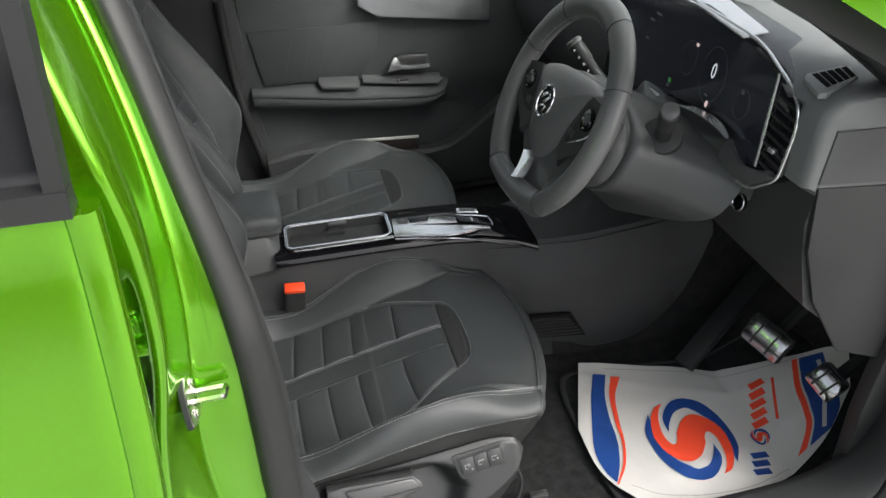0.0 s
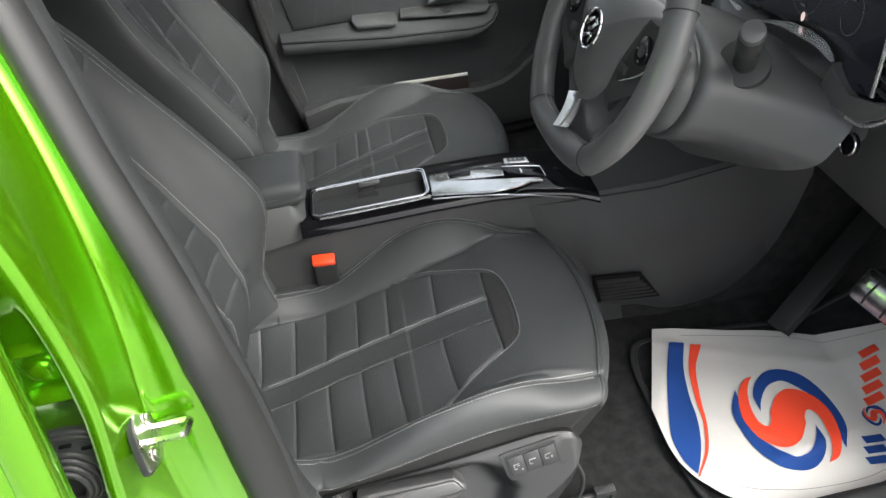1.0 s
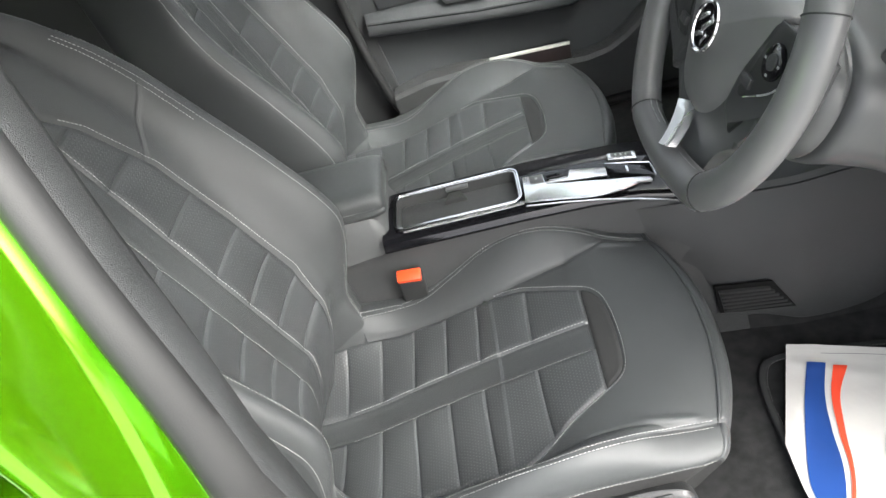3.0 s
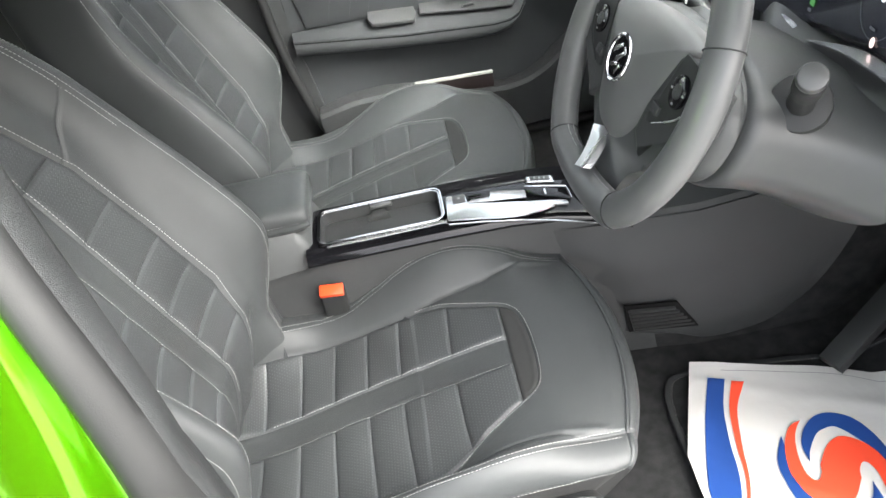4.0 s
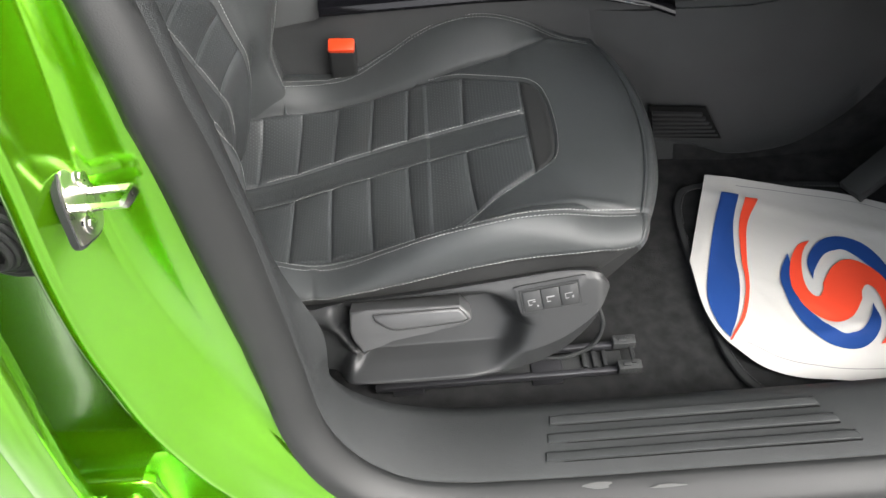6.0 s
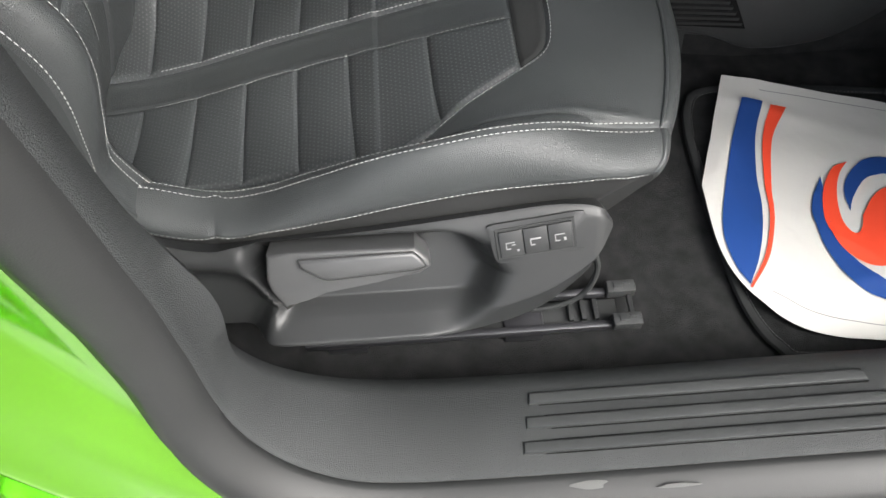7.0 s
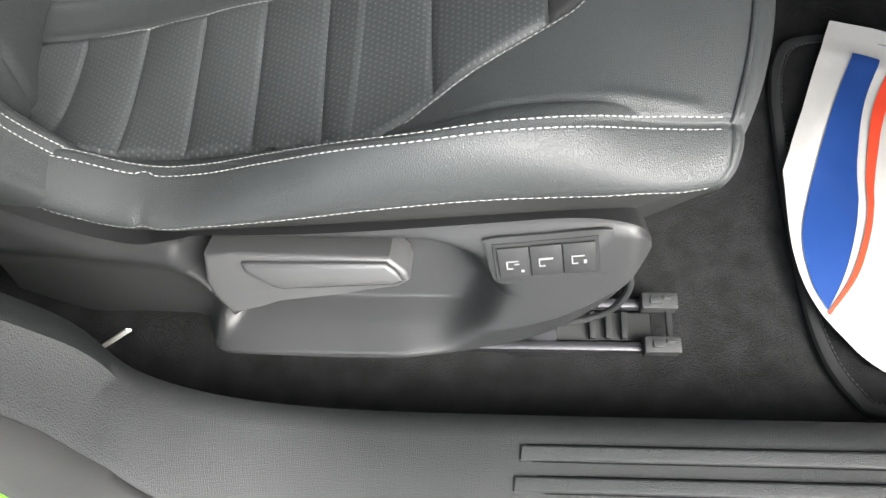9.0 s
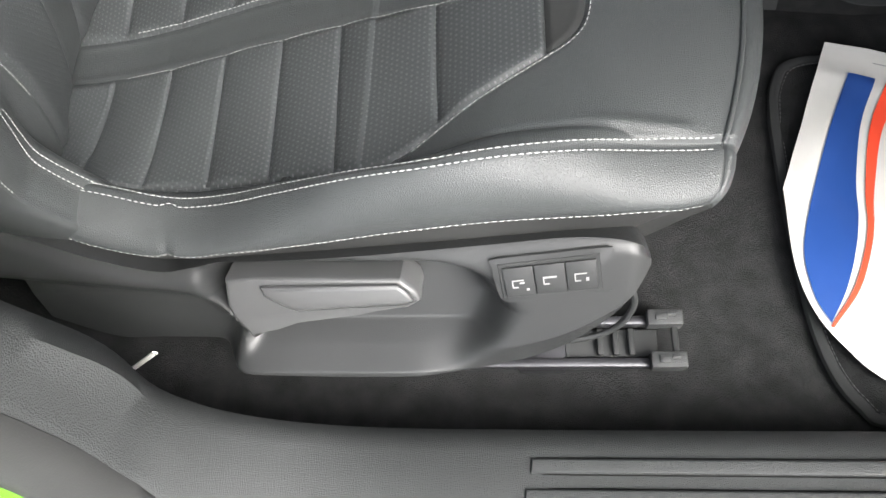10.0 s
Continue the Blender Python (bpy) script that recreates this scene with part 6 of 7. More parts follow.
def build_dash():
    # the upper pad, from door to door
    bm = bmesh.new()
    sec = [(0.60, 1.175), (0.575, 1.195), (0.575, 1.215), (0.60, 1.236), (0.66, 1.240), (0.80, 1.215), (1.05, 1.12), (1.05, 0.95), (0.72, 0.95)]
    sec_end = [(0.546, 1.095), (0.546, 1.180), (0.552, 1.207), (0.572, 1.226), (0.62, 1.232), (0.80, 1.21), (1.05, 1.12), (1.05, 0.95), (0.60, 1.06)]
    rings = [[(x + 0.012 * (x < 0.6), 0.936, z - 0.006 * (z > 1.2)) for x, z in sec_end], [(x + 0.003 * (x < 0.6), 0.942, z - 0.002 * (z > 1.2)) for x, z in sec_end], [(x, 0.952, z) for x, z in sec_end], [(x, 0.985, z) for x, z in sec_end], [(x + 0.03 * (z < 1.2), 0.990, z) for x, z in sec_end], [(x + 0.02 * (z < 1.2), 1.03, z) for x, z in sec_end], [(x, 1.10, z) for x, z in sec], [(x, 1.67, z) for x, z in sec], [(x, 2.36, z) for x, z in sec]]
    loft(bm, rings)
    part("upper_pad", bm, DASH_TOP, dash, "soft grey dashboard top pad", 40)
    # lower dash and end cap
    bm = bmesh.new()
    rings = []
    for y, k in ((0.940, 1), (0.955, 1), (1.06, 1), (1.16, 1), (1.30, 1), (1.45, 0.7), (1.70, 0.5), (2.36, 0.5)):
        rings.append([(0.585, y, 1.175), (0.572, y, 1.10), (0.568, y, 1.03), (0.580, y, 0.97), (0.61, y, 0.89 - 0.02 * k), (0.68, y, 0.81), (0.80, y, 0.77), (1.05, y, 0.78), (1.05, y, 1.17)])
    loft(bm, rings)
    part("lower_panel", bm, PLASTIC, dash, "grained black lower dashboard", 40)
    bm = bmesh.new()
    slab(bm, [(0.572, 0.938, 1.184), (0.648, 0.938, 1.180), (0.80, 0.938, 1.165), (0.80, 0.938, 1.08), (0.672, 0.938, 1.092), (0.566, 0.938, 1.102)], (0, -0.005, 0), 0.002)
    part("end_cap", bm, PLASTIC_SOFT, dash, "removable plastic end cap")
    bm = bmesh.new()
    slab(bm, [(0.566, 0.938, 1.096), (0.672, 0.938, 1.086), (0.80, 0.938, 1.074), (0.80, 0.938, 0.72), (0.70, 0.938, 0.76), (0.620, 0.938, 0.88), (0.580, 0.938, 0.985)], (0, -0.007, 0), 0.002)
    part("side_cover", bm, PLASTIC_DARK, dash, "dark plastic dashboard side cover")
    # screen housing: everything lies on one leaning plane
    def bx(y, z, off=0.0):
        return Vector((0.560 + (z - 1.167) * 0.16 + (y - 1.22) * 0.02 + off, y, z))
    outer = [(1.62, 1.215), (1.45, 1.245), (1.306, 1.255), (1.140, 1.248), (1.058, 1.228), (1.020, 1.212), (0.995, 1.192), (0.984, 1.165), (0.982, 1.120), (0.984, 1.092), (1.005, 1.072), (1.034, 1.052), (1.085, 1.048), (1.104, 1.098), (1.185, 1.112), (1.311, 1.088), (1.409, 1.056), (1.62, 1.02)]
    bm = bmesh.new()
    slab(bm, [bx(y, z, -0.004) for y, z in outer], (0.09, 0, -0.01), 0.006, 3)
    housing = part("screen_housing", bm, GLOSS, dash, "gloss black curved screen housing")
    bm = bmesh.new()
    sweep(bm, spline([bx(y, z, -0.010) for y, z in ((1.32, 1.256), (1.140, 1.250), (1.060, 1.229), (1.020, 1.213), (0.994, 1.193), (0.983, 1.165), (0.981, 1.120), (0.983, 1.091), (1.005, 1.070), (1.034, 1.051), (1.085, 1.048), (1.117, 1.058))], 80), circle(0.0026, 8), up=(1, 0, 0))
    part("bright_outline", bm, SATIN, housing, "thin bright metal outline")
    bm = bmesh.new()
    sweep(bm, spline([bx(1.060, 1.222, -0.008), bx(1.048, 1.153, -0.008), bx(1.037, 1.084, -0.008)], 20), circle(0.0026, 8), up=(0, 1, 0))
    part("inner_outline", bm, SATIN, housing, "thin bright metal line beside the vent")
    bm = bmesh.new()
    slab(bm, [bx(y, z, -0.018) for y, z in ((1.112, 1.096), (1.120, 1.062), (1.085, 1.051), (1.036, 1.054), (1.006, 1.074), (0.986, 1.092), (1.003, 1.094), (1.036, 1.080), (1.062, 1.074), (1.082, 1.080))], (0.03, 0, -0.003), 0.004, 3)
    part("lower_lip", bm, SMOOTH_GREY, housing, "smooth grey lower lip")
    # driver display
    bm = bmesh.new()
    slab(bm, [bx(y, z, -0.006) for y, z in ((1.062, 1.216), (1.145, 1.236), (1.30, 1.244), (1.58, 1.215), (1.58, 1.030), (1.409, 1.063), (1.311, 1.095), (1.185, 1.119), (1.110, 1.104), (1.100, 1.070), (1.036, 1.084))], (0.004, 0, 0), 0)
    screen = part("display", bm, SCREEN, housing, "dark glass driver display showing zero")
    # hood edge made silver, so the sky's reflection on gloss black is in its colour
    bm = bmesh.new()
    slab(bm, [bx(1.165, 1.240, -0.012), bx(1.30, 1.252, -0.016), bx(1.46, 1.245, -0.012), bx(1.50, 1.236, 0.02), bx(1.30, 1.262, 0.03), bx(1.15, 1.250, 0.02)], (0, 0, 0.004), 0.0015)
    part("hood_lip", bm, SATIN, housing, "smooth hood edge over the display")
    # figures on the display
    nrm = Vector((-1, 0.02, 0.16)).normalized()
    sx = Vector((0, -1, 0))
    sx = (sx - nrm * sx.dot(nrm)).normalized()
    su = nrm.cross(sx)

    def face(y, z, lift=0.0012):
        return bx(y, z, -0.006 - lift)
    cu = bpy.data.curves.new("figure", "FONT")
    cu.body, cu.size, cu.align_x, cu.align_y = "0", 0.036, "CENTER", "CENTER"
    tmp = new("figure_tmp", cu)
    bpy.context.view_layer.update()
    me = bpy.data.meshes.new_from_object(tmp.evaluated_get(bpy.context.evaluated_depsgraph_get()))
    bpy.data.objects.remove(tmp)
    me.transform(Matrix.Translation(face(1.217, 1.169)) @ Matrix((sx, su, nrm)).transposed().to_4x4() @ Matrix.Diagonal((0.8, 1.0, 1.0, 1.0)))
    fig = new("figure", me)
    finish(fig, LIT, screen, "white digit zero")
    for y, r, z, m_ in ((1.217, 0.046, 1.163, LIT_DIM), (1.300, 0.030, 1.165, LIT_DIM), (1.120, 0.024, 1.150, LIT_DIM)):
        bm = bmesh.new()
        sweep(bm, [face(y + r * 0.8 * math.cos(k), z + r * math.sin(k)) for k in np.linspace(0.3, 5.9, 40)], circle(0.0003, 4), up=nrm)
        part("dial_arc", bm, m_, screen, "thin dial ring")
    for y, z, w, h, m_ in ((1.340, 1.106, 0.010, 0.008, LIT_GREEN), (1.342, 1.098, 0.008, 0.004, LIT_DIM), (1.285, 1.19, 0.008, 0.005, LIT_RED), (1.217, 1.127, 0.010, 0.003, LIT_DIM), (1.125, 1.165, 0.008, 0.005, LIT_DIM), (1.10, 1.082, 0.014, 0.005, LIT_DIM), (1.44, 1.20, 0.02, 0.004, LIT_DIM), (1.46, 1.185, 0.018, 0.003, LIT_DIM), (1.46, 1.15, 0.012, 0.003, LIT_DIM)):
        bm = bmesh.new()
        slab(bm, [face(y - w / 2, z), face(y + w / 2, z), face(y + w / 2, z + h), face(y - w / 2, z + h)], nrm * 0.0004, 0)
        part("display_bar", bm, m_, screen)
    bm = bmesh.new()
    slab(bm, [face(1.209 + 0.004 * math.cos(k), 1.116 + 0.006 * math.sin(k)) for k in np.linspace(0, 6.28, 17)[:-1]], nrm * 0.0005, 0)
    part("warning_light", bm, LIT_RED, screen, "pink warning light")
    # end vent beside the display
    for k in range(8):
        f = k / 7
        y0, y1 = 1.050 - 0.014 * f, 0.998 - 0.010 * min(1, 2 * f)
        z = 1.196 - 0.100 * f
        bm = bmesh.new()
        slab(bm, [bx(y0, z, -0.009), bx(y1, z - 0.006, -0.009), bx(y1, z - 0.006, 0.006), bx(y0, z, 0.006)], (0, 0, -0.0022), 0)
        part("vent_slat", bm, PLASTIC_DARK, housing, "black air vent slat")
    bm = bmesh.new()
    rbox(bm, bx(1.008, 1.125, -0.013), (0.010, 0.014, 0.007), 0.002)
    part("vent_tab", bm, SATIN, housing, "small silver vent tab")
    # demister vent on top
    bm = bmesh.new()
    o = [(0.552, 0.966), (0.566, 1.018), (0.578, 1.030), (0.634, 1.031), (0.642, 1.022), (0.630, 0.990), (0.616, 0.982), (0.562, 0.962)]
    slab(bm, [(x, y, 1.2205 + 0.10 * (x - 0.57)) for x, y in o], (0, 0, 0.010), 0.003)
    vent = part("demister_vent", bm, VENT_FRAME, dash, "grey side window demister vent")
    for k in range(5):
        bm = bmesh.new()
        x = 0.574 + 0.0115 * k
        q = [(x - 0.003, 0.976 + 0.003 * k), (x + 0.005, 0.978 + 0.003 * k), (x + 0.015, 1.022), (x + 0.007, 1.022)]
        slab(bm, [(u, v, 1.2308 + 0.10 * (u - 0.57)) for u, v in q], (0, 0, 0.0008), 0)
        part("slot", bm, VOID, vent, "black demister slot")
    # light switch
    bm = bmesh.new()
    c = Vector((0.548, 1.070, 1.000))
    ax = Vector((-0.97, 0, 0.2)).normalized()
    cyl(bm, c - ax * 0.004, c + ax * 0.003, 0.0150, n=28, bevel=0.001)
    ring = part("start_button", bm, GLOSS, dash, "round gloss start button")
    bm = bmesh.new()
    e1 = ax.cross(Vector((0, 1, 0))).normalized()
    e2 = ax.cross(e1)
    sweep(bm, [c + ax * 0.003 + (e1 * math.cos(a) + e2 * math.sin(a)) * 0.0140 for a in np.linspace(0, 2 * math.pi, 33)[:-1]], circle(0.0014, 8), up=ax, closed=True)
    part("button_ring", bm, CHROME, ring, "bright ring")
    # knee panel round the column, one smooth bulge
    bm = bmesh.new()
    rings = []
    for y in np.linspace(0.955, 1.60, 44):
        b = math.exp(-((y - 1.275) / 0.150) ** 2) - 0.55 / (1 + math.exp((y - 1.05) / 0.018))
        c = 1 / (1 + math.exp((y - 1.52) / 0.02))
        zl = 0.985 - 0.55 * (min(y, 1.45) - 1.08)
        m = (1.03 + zl) / 2
        r = [(0.590, 1.075), (0.552 - 0.070 * b, 1.082), (0.540 - 0.094 * b, 1.066), (0.534 - 0.098 * b, 1.03), (0.535 - 0.085 * b, m + 0.02), (0.540 - 0.070 * b, zl + 0.035), (0.552 - 0.05 * b, zl + 0.008), (0.580 - 0.04 * b, zl - 0.006), (0.64, zl - 0.01), (0.74, zl - 0.02), (0.80, zl + 0.02)]
        rings.append([(x + 0.03 + 0.04 * (1 - c), y, z) for x, z in spline(r, 44)])
    loft(bm, rings)
    part("knee_panel", bm, PLASTIC_SOFT, dash, "smooth grey knee panel", 60)


build_dash()

# ---- steering wheel and column ----
WC = Vector((0.287, 1.287, 1.117))
WT = radians(26)
WN = Vector((-math.cos(WT), 0, math.sin(WT)))
WU = Vector((math.sin(WT), 0, math.cos(WT)))
WS = Vector((0, -1, 0))


def on_column(a, b, d=0.0):
    """A place on the column: to the driver's right, up, and towards the driver."""
    return WC + WS * a + WU * b + WN * d


def on_wheel(a, b, d=0.0):
    """The same on the wheel, which is turned a little to the left."""
    c, q = math.cos(radians(5)), math.sin(radians(5))
    return on_column(a * c - b * q, a * q + b * c, d)


wheel = group_thing("steering_wheel", "black leather steering wheel with flat bottom and silver accents", "steering wheel", WC)


def build_wheel():
    # rim
    pts, up = [], []
    n = 120
    for i in range(n):
        a = 2 * math.pi * i / n
        x, y = 0.180 * math.cos(a), 0.180 * math.sin(a)
        if y < -0.150:
            y = -0.150 - (-(y + 0.150)) * 0.35
        pts.append(on_wheel(x, y, -0.014))
    bm = bmesh.new()
    prof = [(0.0212 * math.cos(t) * (1 + 0.05 * math.cos(2 * t)), 0.0190 * math.sin(t)) for t in np.linspace(0, 2 * math.pi, 17)[:-1]]
    sweep(bm, pts, prof, up=WN, closed=True)
    rim_ob = part("rim", bm, mat("wheel_leather", (0.092, 0.093, 0.094), 0.38, bump=0.15, scale=650, kind="grain", depth=0.0006), wheel, "black grained leather rim", 80)
    # seams where the leather pieces meet
    for i in (8, 20, 40, 52, 78, 102):
        p = pts[i]
        t = (pts[(i + 1) % n] - pts[i - 1]).normalized()
        s = t.cross(WN).normalized()
        bm = bmesh.new()
        sweep(bm, [p + s * (0.0221 * math.cos(k)) + WN * (0.0193 * math.sin(k)) for k in np.linspace(0, 2 * math.pi, 21)[:-1]], circle(0.0009, 6), up=t, closed=True)
        part("seam", bm, PLASTIC_DARK, rim_ob)
    # laced inner seam
    lines = []
    for a0, a1 in ((20, 50), (78, 86), (94, 102)):
        lines.append([(pts[i] + (WC - pts[i]).normalized() * 0.0231 + WN * 0.004, (WC - pts[i]).normalized()) for i in range(a0, a1 + 1)])
        lines.append([(pts[i] + (WC - pts[i]).normalized() * 0.0231 - WN * 0.004, (WC - pts[i]).normalized()) for i in range(a0, a1 + 1)])
    for a0, a1 in ((44, 77), (103, 136)):
        for i in range(2 * a0, 2 * a1):
            p, q = pts[(i // 2) % n], pts[(i // 2 + 1) % n]
            m0, m1 = (p if i % 2 == 0 else (p + q) / 2), ((p + q) / 2 if i % 2 == 0 else q)
            w0, w1 = (WC - m0).normalized(), (WC - m1).normalized()
            k = 0.0045 if i % 2 == 0 else -0.0045
            lines.append([(m0 + w0 * 0.0231 + WN * k, w0), (m1 + w1 * 0.0231 - WN * k, w1)])
    st = stitches("stitching", lines, wheel, 0.012, 0.001, 0.00075)
    st.data.materials[0] = GREY_PRINT
    # airbag cover
    bm = bmesh.new()
    out = [(-0.098, 0.058), (-0.05, 0.067), (0.05, 0.067), (0.098, 0.058), (0.106, 0.050), (0.092, 0.014), (0.070, -0.034), (0.042, -0.080), (0.0, -0.098), (-0.042, -0.080), (-0.070, -0.034), (-0.092, 0.014), (-0.106, 0.050)]
    o2 = spline(out + out[:1], 64)[:-1]
    rings = []
    for f, d in ((0.94, -0.060), (0.99, -0.038), (0.992, -0.030), (0.955, -0.021), (0.84, -0.010), (0.60, -0.001), (0.28, 0.004), (0.04, 0.005)):
        rings.append([on_wheel(x * f, y * f, d) for x, y in o2])
    loft(bm, rings)
    hub = part("airbag_cover", bm, mat("airbag_cover_plastic", (0.10, 0.101, 0.102), 0.5, bump=0.3, scale=700, kind="grain", depth=0.0005), wheel, "soft black airbag cover", 60)
    # badge, plain shapes
    bm = bmesh.new()
    sweep(bm, [on_wheel(0.027 * math.cos(a), 0.002 + 0.027 * math.sin(a), 0.006) for a in np.linspace(0, 2 * math.pi, 41)[:-1]], circle(0.0026, 8), up=WN, closed=True)
    part("badge", bm, CHROME, hub, "round chrome badge")
    bm = bmesh.new()
    slab(bm, [on_wheel(0.0255 * math.cos(a), 0.002 + 0.0255 * math.sin(a), 0.0045) for a in np.linspace(0, 2 * math.pi, 33)[:-1]], WN * 0.001, 0)
    part("badge_field", bm, GLOSS, hub, "dark badge field")
    bm = bmesh.new()
    for a, b, w, h, r in ((-0.008, 0.010, 0.022, 0.007, 30), (0.004, 0.002, 0.026, 0.008, 40), (-0.006, -0.010, 0.020, 0.006, 20), (0.012, 0.012, 0.012, 0.006, -30), (0.008, -0.012, 0.014, 0.005, 60)):
        c, s = math.cos(radians(r)), math.sin(radians(r))
        slab(bm, [on_wheel(a + (x * c - y * s), b + 0.002 + (x * s + y * c), 0.0060) for x, y in ((-w / 2, -h / 2), (w / 2, -h / 3), (w / 2, h / 3), (-w / 3, h / 2))], WN * 0.0016, 0.0006)
    part("badge_relief", bm, CHROME, hub)
    # side spokes with switch pods
    for sg in (-1, 1):
        bm = bmesh.new()
        o = [(0.070, 0.046), (0.120, 0.048), (0.172, 0.036), (0.174, -0.012), (0.150, -0.020), (0.112, -0.045), (0.090, -0.080), (0.060, -0.060)]
        slab(bm, [on_wheel(sg * x, y, -0.050) for x, y in o], WN * 0.034, 0.008, 3)
        spoke = part("side_spoke", bm, PLASTIC, wheel, "black side spoke")
        bm = bmesh.new()
        o = [(0.104, 0.050), (0.150, 0.044), (0.158, 0.034), (0.152, 0.008), (0.138, -0.012), (0.098, -0.034), (0.080, -0.034), (0.090, -0.008)]
        oo = spline(o + o[:1], 48)[:-1]
        slab(bm, [on_wheel(sg * x, y, -0.018) for x, y in oo], WN * 0.004, 0.0015)
        part("switch_pod", bm, PLASTIC_DARK, spoke, "dark switch pod")
        bm = bmesh.new()
        sweep(bm, [on_wheel(sg * x, y, -0.0135) for x, y in spline(o[1:6], 24)], circle(0.0012, 6), up=WN)
        part("pod_trim", bm, SATIN if sg > 0 else PLASTIC_DARK, spoke, "thin pod trim")
        bm = bmesh.new()
        cyl(bm, on_wheel(sg * 0.124, 0.014, -0.015), on_wheel(sg * 0.124, 0.014, -0.0105), 0.0185, n=30, bevel=0.0015)
        part("switch_dial", bm, GLOSS, spoke, "gloss black round switch")
        bm = bmesh.new()
        cyl(bm, on_wheel(sg * 0.124, 0.014, -0.011), on_wheel(sg * 0.124, 0.014, -0.0090), 0.0085, n=24, bevel=0.0008)
        part("switch_centre", bm, PLASTIC, spoke)
        bm = bmesh.new()
        rbox(bm, on_wheel(sg * 0.094, -0.018, -0.013), (0.006, 0.020, 0.012), 0.0015, 2, Euler((0, WT, 0)).to_matrix())
        part("lower_switch", bm, PLASTIC, spoke)
        bm = bmesh.new()
        for a in range(4):
            x, y = 0.124 + 0.0135 * math.cos(a * math.pi / 2), 0.014 + 0.0135 * math.sin(a * math.pi / 2)
            slab(bm, [on_wheel(sg * (x + u), y + v, -0.0103) for u, v in ((-0.002, -0.0012), (0.002, -0.0012), (0.002, 0.0012), (-0.002, 0.0012))], WN * 0.0004, 0)
        part("switch_marks", bm, GREY_PRINT, spoke)
    # lower spoke, blended into the rim, with a silver blade on its flank
    bm = bmesh.new()
    slab(bm, [on_wheel(x, y, -0.052) for x, y in spline([(-0.085, -0.040), (0.112, -0.040), (0.113, -0.080), (0.084, -0.108), (0.070, -0.140), (0.058, -0.162), (0.018, -0.166), (-0.012, -0.158), (-0.020, -0.130), (-0.045, -0.104), (-0.080, -0.070), (-0.085, -0.040)], 72)[:-1]], WN * 0.030, 0.006, 3)
    part("lower_spoke", bm, PLASTIC_SOFT, wheel, "black lower spoke")
    bm = bmesh.new()
    rings = []
    for k in np.linspace(0, 1, 9):
        w, d = 0.015 - 0.003 * k, -0.016 + 0.024 * k
        a, b = -0.024 + 0.040 * k + 0.006 * math.sin(math.pi * k), -0.094 - 0.044 * k
        rings.append([on_wheel(a + u * w, b + 0.35 * u * w + v, d + e) for u, v, e in ((-1, 0, -0.012), (-1, 0, -0.002), (-0.85, 0, 0.0), (0.85, 0, 0.0), (1, 0, -0.002), (1, 0, -0.012))])
    loft(bm, rings)
    part("silver_blade", bm, SATIN, wheel, "satin silver spoke blade")
    bm = bmesh.new()
    slab(bm, [on_wheel(x, y, -0.052) for x, y in ((0.060, -0.134), (0.090, -0.106), (0.100, -0.122), (0.074, -0.150))], WN * 0.010, 0.002, 2)
    part("silver_blade", bm, SATIN, wheel, "short satin silver spoke blade")
    bm = bmesh.new()
    rbox(bm, on_wheel(0.058, -0.146, -0.038), (0.008, 0.016, 0.012), 0.003, 3, Euler((0, WT, 0)).to_matrix())
    part("spoke_button", bm, GLOSS, wheel, "small gloss black spoke button")


build_wheel()

column = group_thing("steering_column", "black plastic steering column shroud with two stalks", "steering column", (0.42, 1.29, 1.05))


def squircle(a, p):
    c, q = math.cos(a), math.sin(a)
    return math.copysign(abs(c) ** p, c), math.copysign(abs(q) ** p, q)


ANG = np.linspace(0, 2 * math.pi, 61)[:-1]
bm = bmesh.new()
loft(bm, [[on_column(w * squircle(a, 0.85)[0], u + h * squircle(a, 0.85)[1], d) for a in ANG] for d, w, h, u in ((-0.048, 0.110, 0.060, -0.008), (-0.056, 0.136, 0.074, -0.013), (-0.064, 0.150, 0.082, -0.017), (-0.078, 0.157, 0.085, -0.018), (-0.083, 0.156, 0.084, -0.018), (-0.085, 0.150, 0.079, -0.018), (-0.10, 0.140, 0.08, -0.008))])
part("collar", bm, PLASTIC_SOFT, column, "smooth grey collar behind the wheel", 60)
bm = bmesh.new()
rings = []
for k, t in enumerate(np.linspace(0, 1, 17)):
    ring = []
    for a in ANG:
        c, q = squircle(a, 0.85)
        grow = (0.94, 0.985, 1.0)[k] if k < 3 else 1.0
        p0 = on_column(0.163 * c * grow, -0.018 + 0.088 * q * grow, -0.091)
        c2, q2 = squircle(a, 0.48)
        yy = 1.275 - 0.222 * c2
        zt, zb = 1.074 - 0.10 * abs(yy - 1.22), max(0.80, 0.934 - 0.48 * (yy - 1.13))
        p1 = Vector((0.520 + 0.030 * q2, yy, (zt + zb) / 2 + (zt - zb) / 2 * q2))
        e = t * t * (3 - 2 * t) * 0.6 + 0.4 * t
        g = e ** 2.2
        p = Vector((p0.x + (p1.x - p0.x) * e, p0.y + (p1.y - p0.y) * g, p0.z + (p1.z - p0.z) * e))
        ring.append(p)
    rings.append(ring)
loft(bm, rings)
part("shroud", bm, PLASTIC_SOFT, column, "smooth grey column shroud", 60)


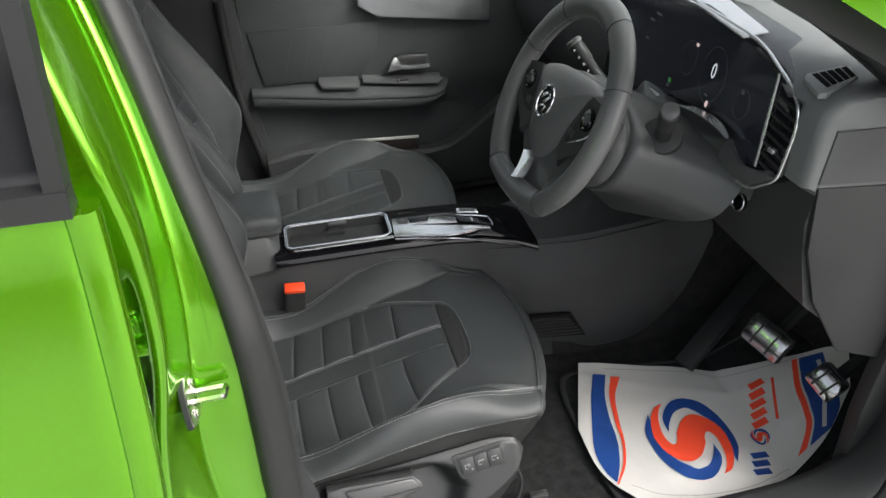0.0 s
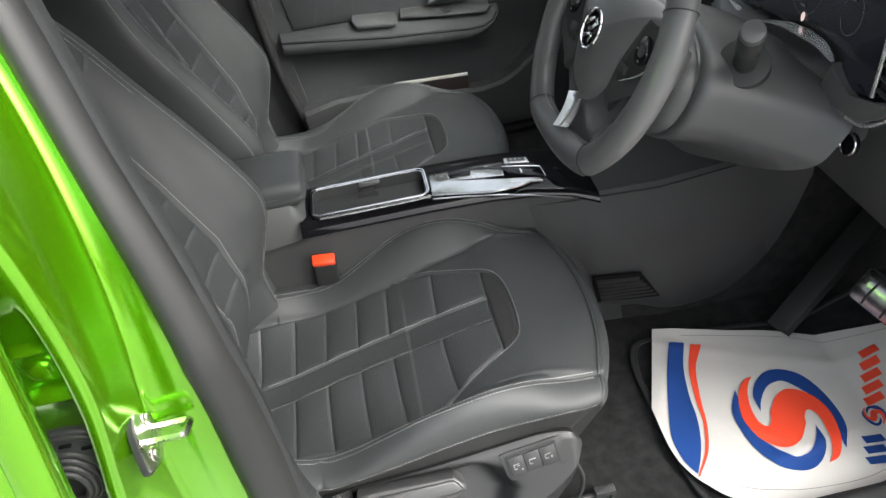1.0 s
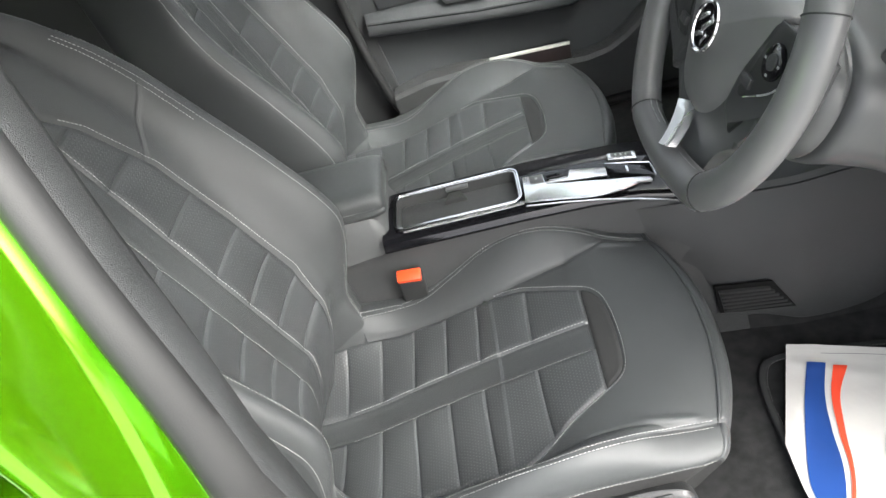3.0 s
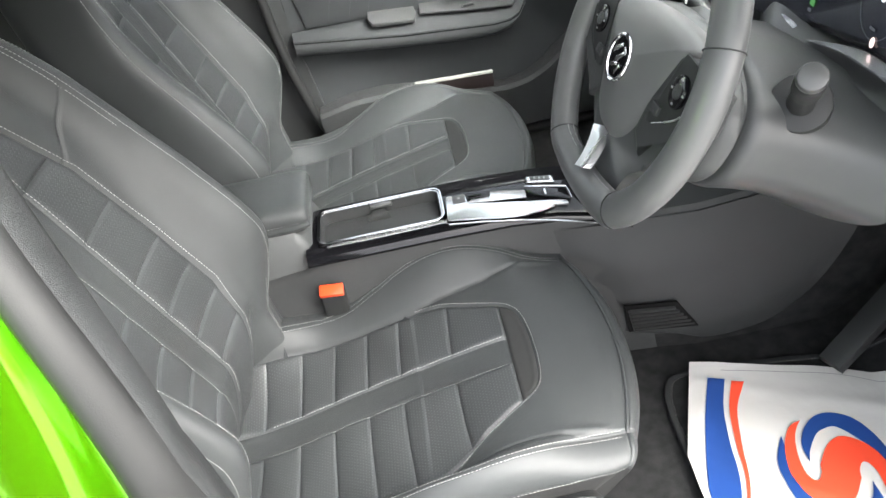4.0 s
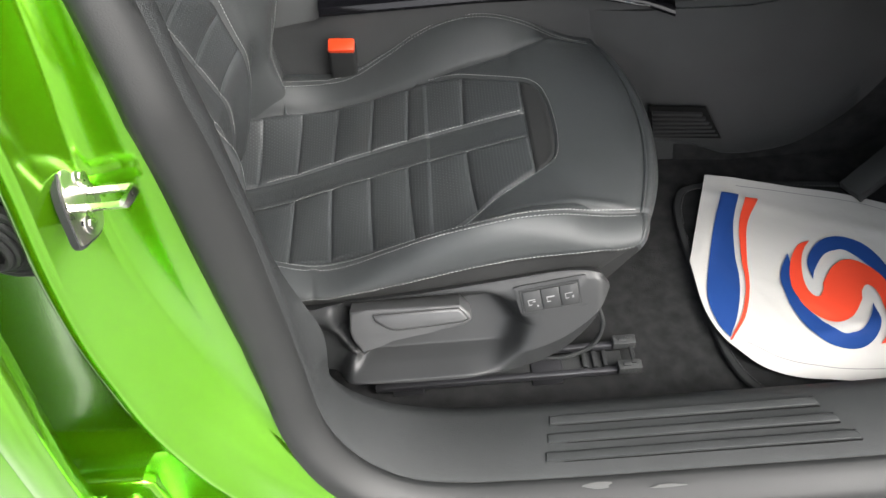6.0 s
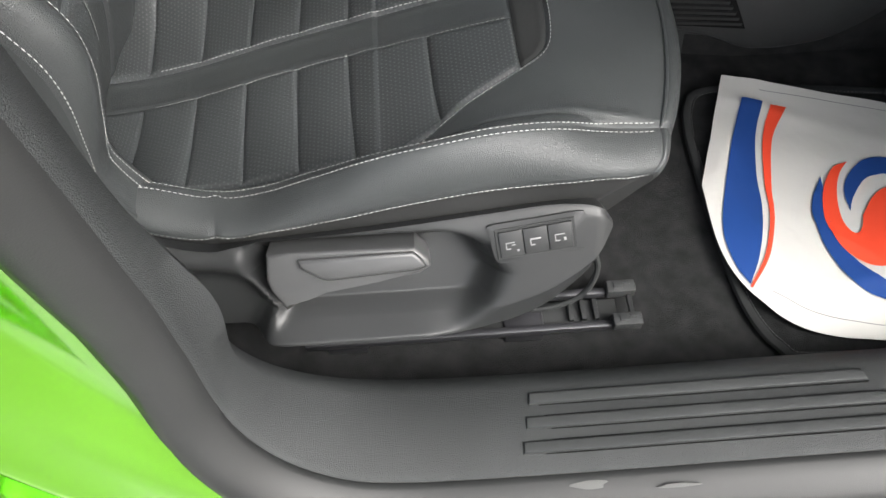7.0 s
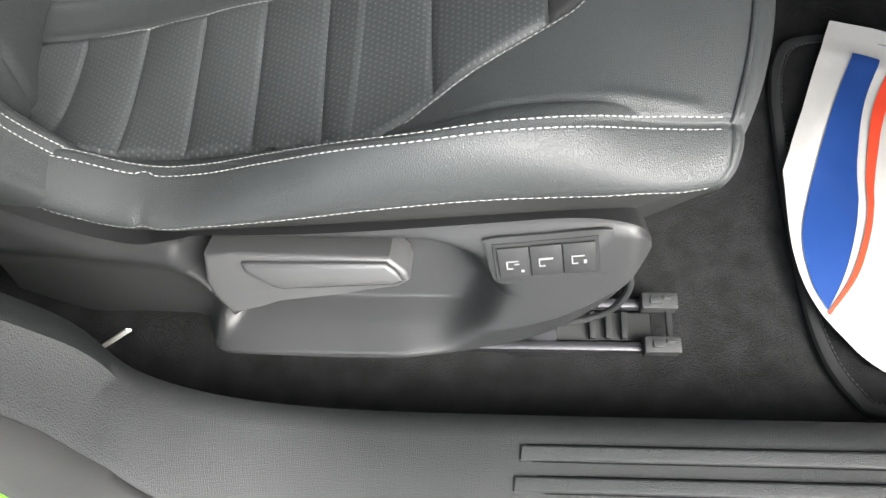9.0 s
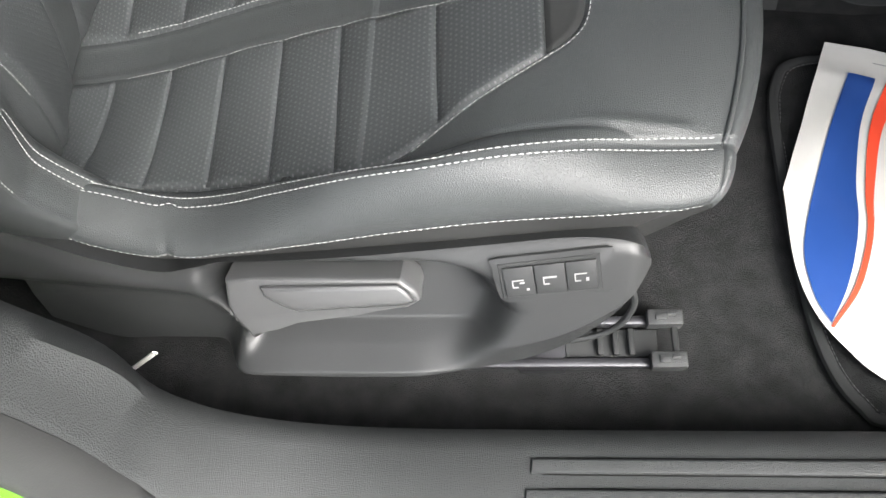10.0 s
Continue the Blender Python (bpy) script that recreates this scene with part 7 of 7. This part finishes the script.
def stalk(a, b, r0, r1, name, label, parent):
    a, b = Vector(a), Vector(b)
    bm = bmesh.new()
    d = (b - a)
    pts = [a + d * t for t in (0, 0.18, 0.45, 0.62, 0.66, 0.9, 0.97, 1.0)]
    rr = [1.35, 0.95, 0.80, 0.85, 1.0, 1.0, 0.92, 0.7]
    sweep(bm, pts, circle(r0, 18, r1), up=(1, 0, 0.3), scale=rr)
    return part(name, bm, PLASTIC_DARK, parent, label, 50)


TIP, BASE = Vector((0.400, 1.078, 1.174)), Vector((0.440, 1.158, 1.088))
d = (TIP - BASE).normalized()
s1 = stalk(BASE, TIP, 0.0155, 0.95, "wiper_stalk", "black wiper stalk with round end", column)
bm = bmesh.new()
cyl(bm, TIP - d * 0.006, TIP + d * 0.006, 0.0150, 0.0140, n=26, bevel=0.003)
part("stalk_end", bm, SMOOTH_GREY, s1, "grey round stalk end")
bm = bmesh.new()
cyl(bm, BASE - d * 0.020, BASE + d * 0.022, 0.036, 0.032, n=30, bevel=0.003)
part("stalk_boot", bm, PLASTIC_DARK, s1, "black round boot")
TIP2, BASE2 = Vector((0.372, 1.392, 1.182)), Vector((0.430, 1.345, 1.095))
s2 = stalk(BASE2, TIP2, 0.0175, 0.8, "lamp_stalk", "black lamp stalk with pale symbols", column)
d = (TIP2 - BASE2).normalized()
bm = bmesh.new()
cyl(bm, TIP2 - d * 0.004, TIP2 + d * 0.005, 0.0165, 0.0145, n=26, bevel=0.003)
part("stalk_end", bm, SMOOTH_GREY, s2, "grey round stalk end")
bm = bmesh.new()
for k in range(4):
    p = BASE2.lerp(TIP2, 0.5 + 0.13 * k) + Vector((-0.0115, -0.0120, 0.0))
    rbox(bm, p, (0.003, 0.003, 0.004), 0)
part("stalk_marks", bm, GREY_PRINT, s2)
# silver crescents under the display, shaped as the sky's reflection in its gloss edge
bm = bmesh.new()
path = spline([(0.524, 1.300, 1.082), (0.526, 1.232, 1.101), (0.526, 1.186, 1.1075), (0.526, 1.140, 1.1085), (0.525, 1.106, 1.101)], 36)
sweep(bm, path, [(-0.014, -0.001), (0.008, 0.0), (0.008, 0.002), (-0.014, 0.001)], scale=[0.25 + 0.75 * math.sin(math.pi * i / 36) for i in range(37)])
part("display_glint", bm, SATIN, dash, "satin silver crescent for the sky reflection under the display")
bm = bmesh.new()
sweep(bm, spline([(0.528, 1.375, 1.084), (0.527, 1.345, 1.082), (0.528, 1.320, 1.077)], 16), [(-0.004, -0.001), (0.004, -0.001), (0.004, 0.001), (-0.004, 0.001)], scale=[0.3 + 0.7 * math.sin(math.pi * i / 16) for i in range(17)])
part("display_glint", bm, SATIN, dash, "short satin silver crescent for the sky reflection under the display")
bm = bmesh.new()
sweep(bm, spline([(0.512, 1.98, 0.900), (0.514, 1.85, 0.926), (0.517, 1.70, 0.962), (0.524, 1.45, 1.037), (0.526, 1.384, 1.055), (0.528, 1.325, 1.071)], 40), [(-0.010, -0.0015), (0.006, -0.0015), (0.006, 0.0015), (-0.010, 0.0015)])
part("trim_strip", bm, SATIN, dash, "long satin silver strip under the screens")
